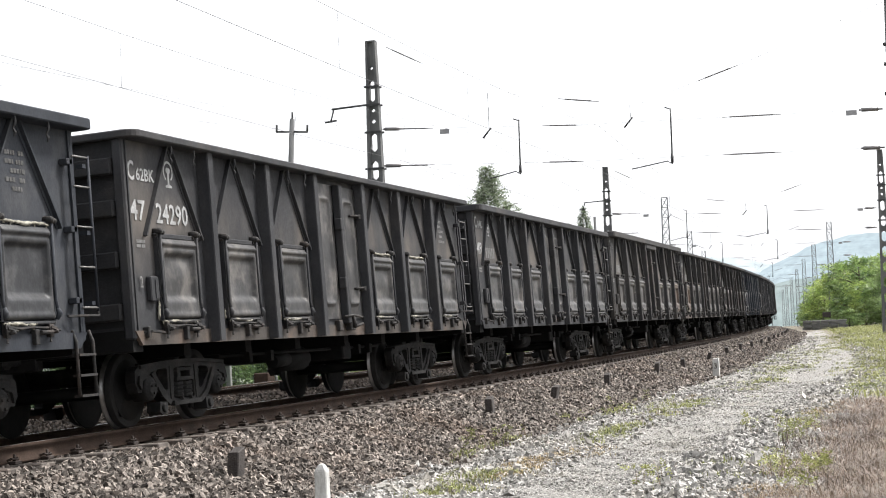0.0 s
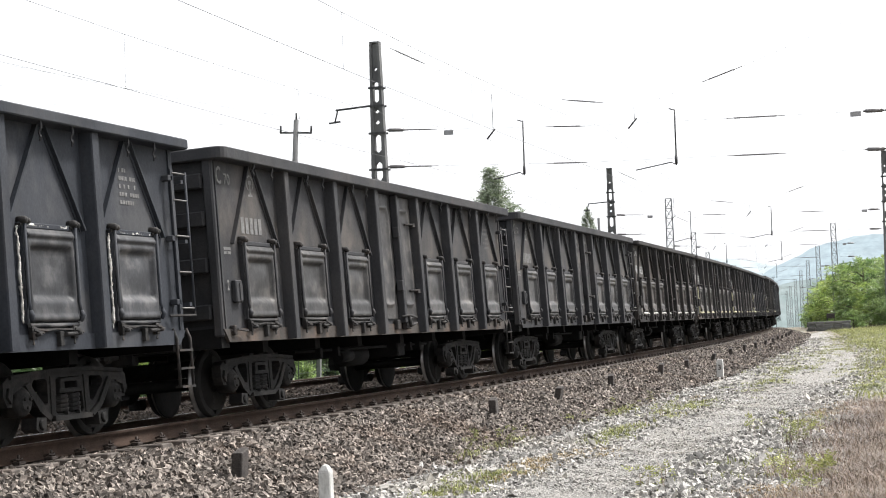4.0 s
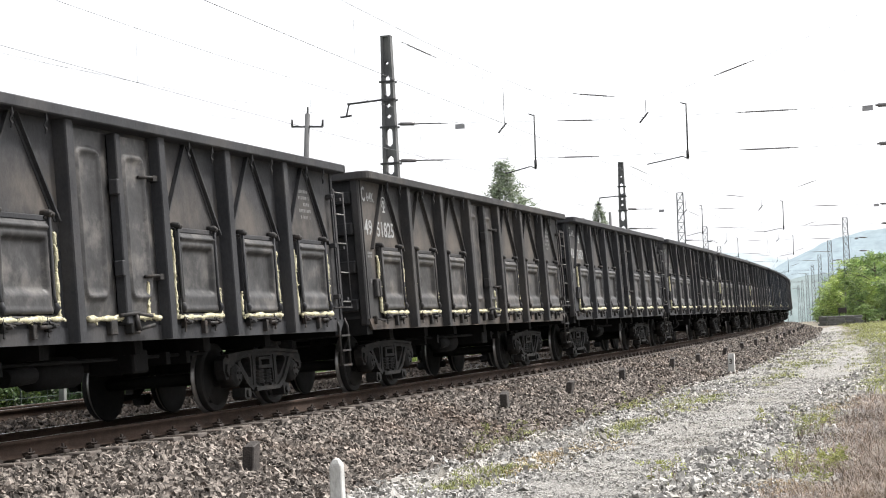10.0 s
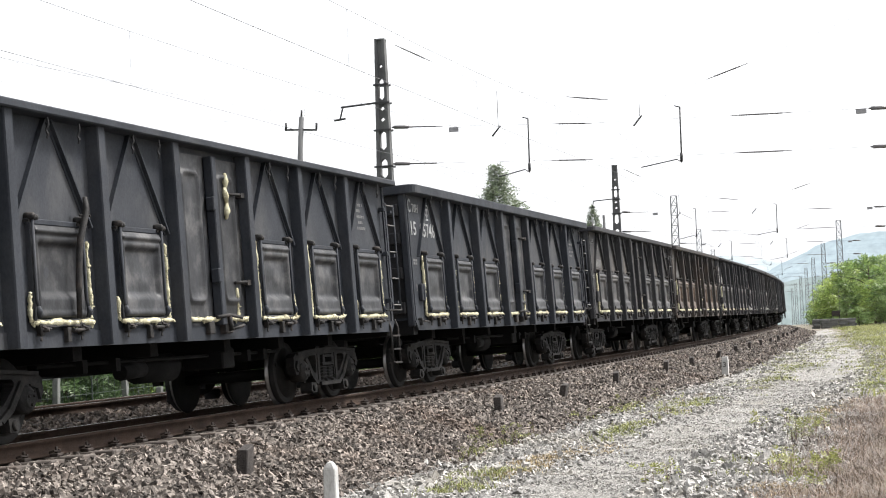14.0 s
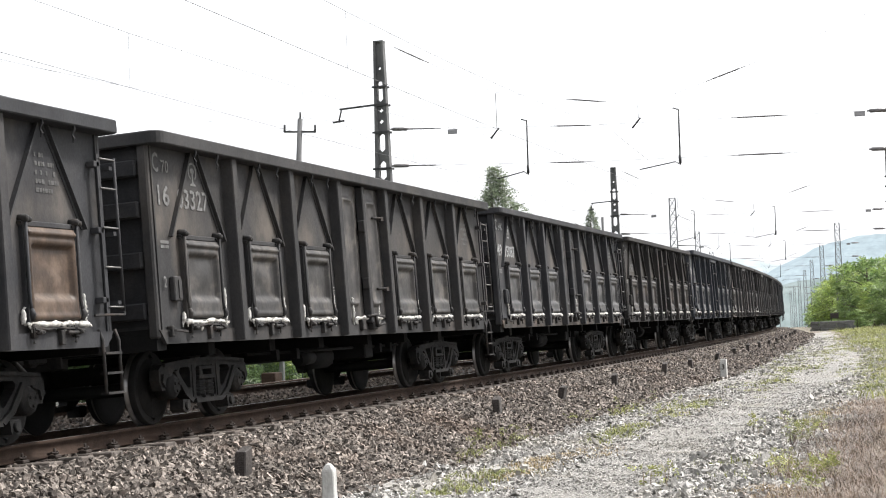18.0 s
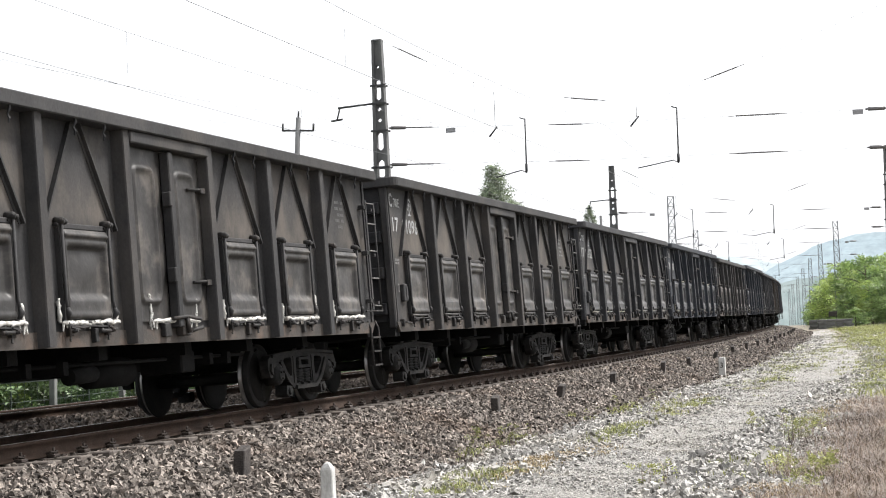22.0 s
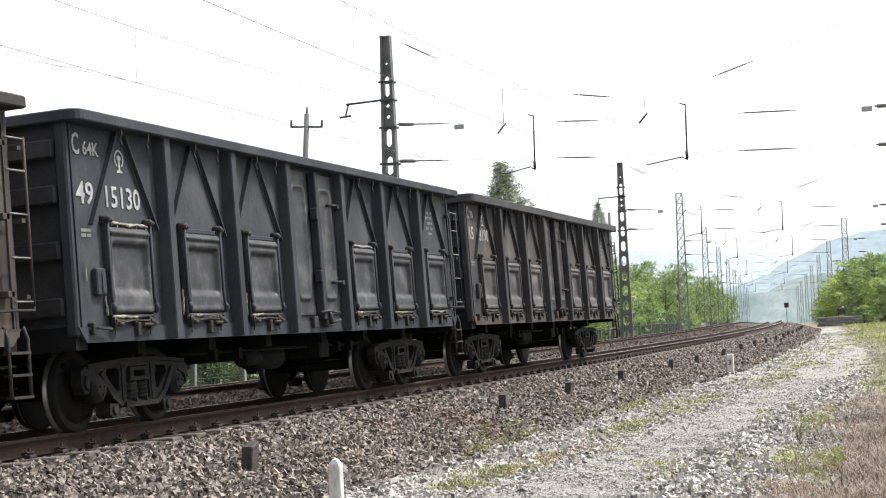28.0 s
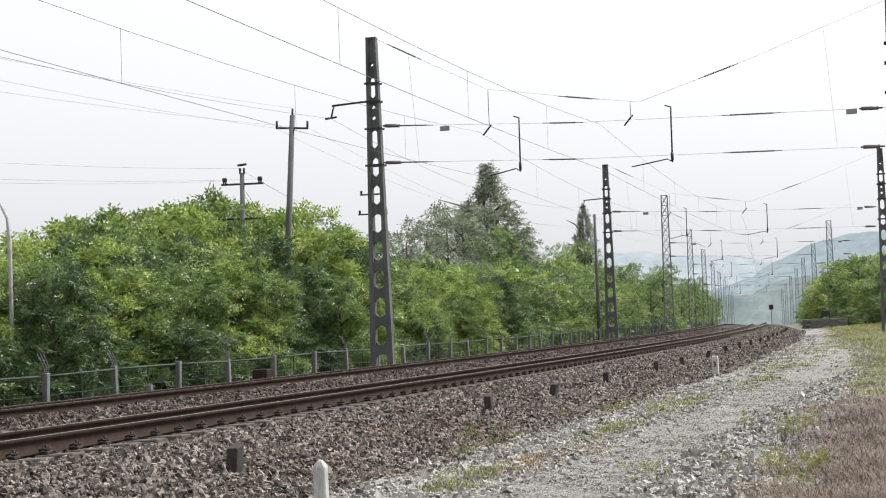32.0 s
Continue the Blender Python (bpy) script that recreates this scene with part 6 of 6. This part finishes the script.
def foam_shape(seed, mode):
    """A ragged bead of sprayed foam: up both sides of a door and along its foot."""
    def build(bm):
        rng = random.Random(seed)
        hw = 0.5
        runs = []
        foot = [(-hw - 0.02, 1.12), (hw + 0.09, 1.12)]
        if mode == 1:
            runs = [[(-hw - 0.02, 1.12 + rng.choice((0.3, 0.7, 0.86, 0.95)) + rng.uniform(-0.06, 0.06)), (-hw - 0.02, 1.12)], foot, [(hw + 0.09, 1.12), (hw + 0.09, 1.12 + rng.choice((0.35, 0.75, 0.86, 0.95)) + rng.uniform(-0.06, 0.06))]]
        elif mode == 2:
            runs = [[(-hw - 0.02, 1.12 + rng.uniform(0.1, 0.3)), (-hw - 0.02, 1.12)], foot, [(hw + 0.08, 1.12), (hw + 0.08, 1.12 + rng.uniform(0.1, 0.5))]]
        elif mode == 3:
            runs = [[(-hw - 0.02, 2.05), (-hw - 0.02, 1.14)], [(hw + 0.0, 1.2), (hw + 0.0, 2.06)], [(-0.44, 2.07), (0.44, 2.07)]]
        elif mode == 4:
            runs = [[(-0.72, 1.12), (0.8, 1.12)], [(0.16, 1.12), (0.17, 1.12 + rng.uniform(0.5, 1.1))], [(0.6, 1.12), (0.62, 1.12 + rng.uniform(0.2, 0.5))]]
        elif mode == 5:
            runs = [[(-hw - 0.01, 1.14 + rng.uniform(0.1, 0.5)), (-hw - 0.01, 1.14)], [(-0.46, 1.13), (-0.46 + rng.uniform(0.2, 0.9), 1.13)], [(hw + 0.01, 1.3), (hw + 0.01, rng.uniform(1.5, 2.06))]]
            if seed % 3 == 0:
                runs.append([(-0.44, 2.08), (0.42, 2.08)])
        fat = {1: 0.023, 2: 0.019, 3: 0.013, 4: 0.024, 5: 0.012}[mode]
        for run in runs:
            (y0, z0), (y1, z1) = run
            flat = abs(z1 - z0) < 0.1
            n = max(3, int(math.hypot(y1 - y0, z1 - z0) / 0.02))
            pts, rad = [], []
            dy, dz, lump = 0.0, 0.0, 1.0
            ph = rng.uniform(0, 6)
            for k in range(n + 1):
                f = k / n
                dy, dz, lump = 0.75 * dy + rng.uniform(-0.007, 0.007), 0.75 * dz + rng.uniform(-0.007, 0.007), 0.7 * lump + 0.3 * rng.uniform(0.55, 1.5)
                pts.append(((1.515 if flat and mode != 3 else 1.485) + rng.uniform(-0.004, 0.004), y0 + (y1 - y0) * f + dy, z0 + (z1 - z0) * f + dz))
                rad.append(fat * lump * (0.85 + 0.3 * math.sin(0.33 * k + ph) * math.sin(0.13 * k + 2 * ph)) * (1.35 if flat and mode != 3 else 1.05))
            rad[0] *= 0.5
            rad[-1] *= 0.5
            tube(bm, pts, rad, 7)
            for _ in range(int(n * (0.8 if mode == 2 else 0.5))):      # the crust
                c = pts[rng.randrange(len(pts))]
                d = Vector((rng.uniform(0.2, 1), rng.uniform(-1, 1), rng.uniform(-1, 1))).normalized() * fat
                tube(bm, [Vector(c) + d * 0.3, Vector(c) + d * rng.uniform(1.0, 1.7)], [fat * 0.75, fat * 0.3], 4)
            for _ in range(int(n / (4 if mode == 2 else 7))):      # drips and crumbs that sagged from the bead
                c = pts[rng.randrange(len(pts))]
                drop = rng.uniform(0.02, 0.1 if mode == 2 else 0.06)
                tube(bm, [(c[0] - 0.01, c[1], c[2]), (c[0] - 0.006, c[1] + rng.uniform(-0.03, 0.03), c[2] - drop)], [fat * 0.9, fat * 0.35], 5)
    return build


def emblem_shape(bm):
    """A plain round mark one unit tall: an open ring round a short upright on a foot."""
    n = 22
    ring = []
    for k in range(n + 1):
        a = math.radians(-58 + 296 * k / n)
        ring.append([bm.verts.new((0, r * math.cos(a), 0.6 + r * math.sin(a))) for r in (0.315, 0.4)])
    for p, q in zip(ring, ring[1:]):
        bm.faces.new((p[0], p[1], q[1], q[0]))
    outline = [(-0.25, 0.0), (0.25, 0.0), (0.25, 0.07), (0.07, 0.12), (0.06, 0.52), (0.17, 0.58), (0.17, 0.7), (0.08, 0.75), (-0.08, 0.75), (-0.17, 0.7), (-0.17, 0.58), (-0.06, 0.52), (-0.07, 0.12), (-0.25, 0.07)]
    bm.faces.new([bm.verts.new((0, y, z)) for y, z in outline])


def data_bars(rows, seed):
    def build(bm):
        rng = random.Random(seed)
        for k in range(rows):
            y = 0.0
            z = -0.085 * k
            for j in range(rng.choice((6, 7, 8))):
                w = rng.uniform(0.018, 0.05)
                if rng.random() < 0.8:
                    bm.faces.new([bm.verts.new((0, yy, zz)) for yy, zz in ((y, z), (y + w, z), (y + w, z + 0.042), (y, z + 0.042))])
                y += w + 0.014
    return build


def small_bars(bm):
    for k, (z, ws) in enumerate(((0, (0.2,)), (-0.05, (0.09, 0.08)))):
        y = 0.0
        for w in ws:
            bm.faces.new([bm.verts.new((0, yy, zz)) for yy, zz in ((y, z), (y + w, z), (y + w, z + 0.035), (y, z + 0.035))])
            y += w + 0.02


SIDE_ON = Matrix(((0, 0, 1, 0), (1, 0, 0, 0), (0, 1, 0, 0), (0, 0, 0, 1)))


def bogie(wagon, y, wheels):
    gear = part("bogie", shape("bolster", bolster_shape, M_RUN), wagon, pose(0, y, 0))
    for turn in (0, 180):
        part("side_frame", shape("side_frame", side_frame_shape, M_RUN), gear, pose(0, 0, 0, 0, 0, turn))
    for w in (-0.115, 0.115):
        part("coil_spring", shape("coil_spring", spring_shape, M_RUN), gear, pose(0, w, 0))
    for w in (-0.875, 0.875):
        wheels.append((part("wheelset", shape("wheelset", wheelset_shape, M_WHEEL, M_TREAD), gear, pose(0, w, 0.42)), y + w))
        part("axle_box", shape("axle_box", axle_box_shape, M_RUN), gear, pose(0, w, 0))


def letters(text, size, wide, mat, wagon, y, z, name, x=1.4625):
    me = lettering(text, size, wide)
    key = (me.name, mat.name)
    if key not in MESHES:
        cp = me.copy()
        cp.materials.clear()
        cp.materials.append(mat)
        MESHES[key] = cp
    return part(name, MESHES[key], wagon, Matrix.Translation((x, y, z)) @ SIDE_ON)


RUSTED = {(4, -5.15), (3, 5.15), (26, 5.15), (24, -3.45), (24, 1.77), (39, -1.77)}      # doors gone to bare rust


def build_wagon(i):
    klass, first, number, foam, paint, worn = WAGONS[i]
    long = is_long(i)
    hb = 6.47 if long else 6.2
    k = hb / 6.2
    P, DP = PAINT[paint], DOORPAINT[paint]
    wagon = tagged(new("coal_wagon"), f"{PAINT_WORD[paint]} high-sided open coal wagon {FOAM_WORD[foam]}", "freight wagon", "wagons of the train")
    up = 0.13 if klass == "C70E" else 0.055 if long else 0.035
    size = (long, up)
    sill = M_SILLRUST if paint == 3 or (i % 3 == 1 or i > 30) and paint != 1 else P
    part("floor", shape(("floor", size, paint), body_shape(hb), P), wagon)
    for turn in (0, 180):
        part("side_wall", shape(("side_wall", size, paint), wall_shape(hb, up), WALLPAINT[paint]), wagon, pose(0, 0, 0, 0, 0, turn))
        part("side_sill", shape(("side_sill", size, sill.name), sill_shape(hb), sill), wagon, pose(0, 0, 0, 0, 0, turn))
        part("end_wall", shape(("end_wall", size), end_wall_shape(hb, up), M_SHADEDARK), wagon, pose(0, 0, 0, 0, 0, turn))
    rail = 0.085 if klass == "C62BK" else 0.115 if not long else 0.145
    part("top_rail", shape(("top_rail", size, paint, rail), top_rail_shape(hb, up, rail), P), wagon)
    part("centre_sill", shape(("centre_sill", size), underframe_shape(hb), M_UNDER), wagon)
    tagged(part("underframe", shape(("underframe", size), cross_bearers_shape(hb), M_UNDER), wagon, label="grimy steel underframe, its black partly shade put into the colour"), kind="stuff")
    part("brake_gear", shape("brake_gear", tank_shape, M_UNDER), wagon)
    notch = klass == "C70E"
    for y in (-4.3, -2.6, -0.95, 0.95, 2.6, 4.3):
        part("side_post", shape(("side_post", size, paint), post_shape(up), P), wagon, pose(0, y * k, 0))
    part("corner_post", shape(("corner_post", size, paint), corner_post_shape(up), P), wagon, pose(0, -hb + 0.02, 0))
    tagged(part("far_side_posts", shape(("far_side_posts", size, paint), lambda bm: [box(bm, -1.6, -1.457, y * k - 0.07, y * k + 0.07, 0.9, 2.99 + up) for y in (-4.3, -2.6, -0.95, 0.95, 2.6, 4.3)], P), wagon), kind="stuff")
    part("corner_post", shape(("corner_post", size, paint), corner_post_shape(up), P), wagon, pose(0, hb - 0.02, 0) @ Matrix.Diagonal((1, -1, 1, 1)))
    rng = random.Random(1000 + i)
    for c in (-5.15, -3.45, -1.77, 1.77, 3.45, 5.15):
        y = c * k
        part("brace", shape(("brace", size, paint), brace_shape(0.7, up), P), wagon, pose(0, y, 0))
        part("brace", shape(("brace", size, paint), brace_shape(0.7, up), P), wagon, pose(0, y, 0) @ Matrix.Diagonal((1, -1, 1, 1)))
        v = rng.randrange(5)
        dp = DOORPAINT[3] if (i, c) in RUSTED else DP
        door = part("drop_door", shape(("drop_door", v, dp.name), drop_door_shape(v), dp), wagon, pose(rng.uniform(-0.003, 0.006), y, rng.uniform(-0.008, 0.008)))
        for hy in (-0.45, 0.45):
            part("hinge", shape("hinge", hinge_shape, M_HARD), door, pose(0, hy, 0))
            part("strap", shape(("strap", paint), strap_shape, P), door, pose(0, hy * 1.01, 0) @ Matrix.Diagonal((1, 1 if hy > 0 else -1, 1, 1)))
        part("door_head", shape(("door_head", paint), door_head_shape, P), door)
        part("door_foot", shape(("door_foot", dp.name), door_foot_shape, dp), door)
        part("latch", shape("latch", latch_shape, M_HARD), door)
        if foam:
            m = (M_FOAMY, M_FOAMW, M_FOAMW, M_FOAMOLD)[foam - 1]
            fv = rng.randrange(6)
            part("foam_seal", shape(("foam_seal", foam, fv), foam_shape(40 + fv, 5 if foam == 4 else foam), m), wagon, pose(0, y, 0), ("yellowed foam bead", "white foam bead", "thin white sealant", "dirty remains of sealant")[foam - 1])
    if foam in (1, 2):
        fv = rng.randrange(4)
        part("foam_seal", shape(("foam_mid", foam, fv), foam_shape(70 + fv, 4 if foam == 1 else 2), M_FOAMY if foam == 1 else M_FOAMW), wagon, pose(0, 0, 0), "yellowed foam bead" if foam == 1 else "white foam bead")
    if i == 21:
        part("iron_bar", shape("iron_bar", lambda bm: (tube(bm, [(1.58, 0.46, 2.34), (1.6, 0.44, 2.22), (1.585, 0.3, 1.9), (1.585, 0.22, 1.5), (1.58, 0.2, 1.15)], [0.024, 0.034, 0.034, 0.03, 0.026], 8), tube(bm, [(1.56, 0.36, 2.16), (1.62, 0.44, 2.17), (1.6, 0.5, 2.15)], 0.012, 5)), M_HARD), wagon, pose(0, -3.45 * k, 0), "bent iron bar wired against a door")
    if i in (13, 21, 24, 25):
        part("foam_seal", shape(("foam_splash", i), lambda bm: [tube(bm, [(1.5, 0.46 + 0.02 * math.sin(3 * j + i), z0), (1.51, 0.47 + 0.025 * math.sin(5 * j), z0 - 0.1), (1.5, 0.46 + 0.02 * math.sin(2 * j), z0 - 0.2)], [0.02, 0.04, 0.015], 7) for j, z0 in enumerate(((2.85, 2.68, 2.5) if i in (13, 21) else (2.3, 2.12, 1.95, 1.75, 1.58)))], M_FOAMY), wagon, label="splash of yellowed foam on the middle door")
    tall = up + (2.84 if notch else 2.97)
    part("side_door_leaf", shape(("leaf_a", notch, size, DP.name), leaf_shape(-0.86 * k, -0.06, tall), DP), wagon)
    part("side_door_leaf", shape(("leaf_b", notch, size, DP.name), leaf_shape(0.08, 0.86 * k, tall), DP), wagon)
    part("lock_post", shape(("lock_post", notch, size, paint), lock_post_shape(tall), P), wagon, pose(0, 0.02, 0))
    part("door_lock", shape("door_lock", lock_shape, M_HARD), wagon)
    for z in (2.6, 1.55):
        part("door_hinge", shape("door_hinge", door_hinges_shape, M_HARD), wagon, pose(0, 0, z))
    if notch:
        part("door_header", shape(("door_header", size, paint), header_shape(up), P), wagon)
    ladder = part("ladder", shape(("ladder", paint), ladder_shape, P), wagon, pose(0, hb + 0.0, 0))
    for z in (1.28, 1.68, 2.08, 2.48, 2.78):
        part("rung", shape("rung", rung_shape, M_RUNG), ladder, pose(0, 0, z))
    part("step_stirrup", shape("step_stirrup", step_shape, M_HARD), wagon, pose(0, hb - 0.06, 0))
    part("card_holder", shape(("card_holder", paint), bracket_shape, P), wagon, pose(0, -hb + 0.42, 0))
    part("tow_hook", shape("tow_hook", tow_hook_shape, M_HARD), wagon, pose(0, -hb + 0.36, 0))
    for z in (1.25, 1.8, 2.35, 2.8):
        part("end_rib", shape(("end_rib", size), end_rib_shape(hb), M_SHADEDARK), wagon, pose(0, 0, z))
        part("end_rib", shape(("end_rib", size), end_rib_shape(hb), M_SHADEDARK), wagon, pose(0, 0, z, 0, 0, 180))
    part("coupler", shape("coupler", coupler_shape, M_RUN), wagon, pose(0, hb, 0.88))
    part("coupler", shape("coupler", coupler_shape, M_RUN), wagon, pose(0, -hb, 0.88, 0, 0, 180))
    tagged(part("lashing", shape(("lashing", size), hooks_shape(hb, up), M_SHADEDARK), wagon), kind="stuff")
    wheels = []
    for y in (-4.35, 4.35) if not long else (-4.605, 4.605):
        bogie(wagon, y, wheels)
    ink = M_LETTERDIM if worn else M_LETTER
    f0 = -hb
    old = klass == "C62BK"
    big = 0.3 if old else 0.27 if long else 0.24
    lift = up * 0.7
    if klass:
        letters(klass[0], 0.3, 0.74, ink, wagon, f0 + (0.08 if old else 0.1), 2.73 + lift - (0.1 if old else 0), "class_letter")
        letters(klass[1:], 0.19, 1.0, ink, wagon, f0 + (0.27 if old else 0.31), 2.735 + lift - (0.1 if old else 0), "class_letters")
        part("emblem", shape(("emblem", worn, big), lambda bm: (emblem_shape(bm), bmesh.ops.scale(bm, vec=(1, big, big), verts=bm.verts)), ink), wagon, pose(1.4625, f0 + 1.05 * k, (2.9 if old or long else 2.84) + lift - big))
    high = 0.15 if long else -0.02 if old else 0.02
    if first:
        letters(first, 0.31, 1.12 if len(first) == 2 else 0.84, ink, wagon, f0 + (0.08 if old else 0.13), 2.23 + up * 0.5 + high, "number")
    if number:
        letters(number, 0.31, 1.02, ink, wagon, f0 + (0.68 if old else 0.66 if len(first) == 2 else 0.75), 2.22 + up * 0.5 + high, "number")
    elif klass:
        tagged(part("number_bar", shape(("number_bar", worn), lambda bm: [bm.faces.new([bm.verts.new((0, y, z)) for y, z in ((a, 0), (a + 0.09, 0), (a + 0.09, 0.2), (a, 0.2))]) for a in (0, 0.135, 0.27, 0.4, 0.53)], M_LETTERDIM), wagon, pose(1.4625, f0 + 0.74, 2.2)), kind="stuff")
    tagged(part("data_panel", shape(("data_panel", i % 4, worn), data_bars(5, i % 4), M_LETTERFAINT if worn else M_LETTERDIM), wagon, pose(1.4625, hb - 1.22, 2.72)), kind="stuff")
    tagged(part("data_panel", shape("small_data", small_bars, M_LETTERDIM), wagon, pose(1.4625, f0 + 0.18, 1.98)), kind="stuff")
    letters("2" if i % 2 else "1", 0.17, 0.8, M_LETTERDIM, wagon, f0 + 0.16, 1.5, "end_number", 1.4625 + 0.018)
    return wagon, wheels


TRAIN = [build_wagon(i) for i in range(len(WAGONS))]

# ---------------------------------------------------------------- what moves


def travelled(t):
    """Metres that the train has run by t seconds; it slows a little."""
    u = t / 32
    return 631.305 * u + 15.8136 * u ** 2 - 35.1389 * u ** 3 - 10.71 * u ** 4


def motions():
    rear = 14.5536
    for i, (wagon, wheels) in enumerate(TRAIN):
        if i:
            rear += COUPLED[is_long(i)]
        mid = rear - (6.56 if is_long(i) else 6.29)
        walk(wagon, [(t, on_track(mid - travelled(t))) for t in range(33)])
        for wheel, y in wheels:
            place = wheel.matrix_basis.translation.copy()
            times = [f / FPS for f in range(32 * FPS + 1) if 9 < mid + y - travelled(f / FPS) < 46]
            rows = [(t, Matrix.Translation(place) @ Matrix.Rotation(travelled(t) / 0.425, 4, "X")) for t in times]
            if not rows:
                rows = [(0, Matrix.Translation(place))]
            if rows[0][0] > 0:
                rows.insert(0, (0, rows[0][1]))
            if rows[-1][0] < 32:
                rows.append((32, rows[-1][1]))
            walk(wheel, rows)


motions()
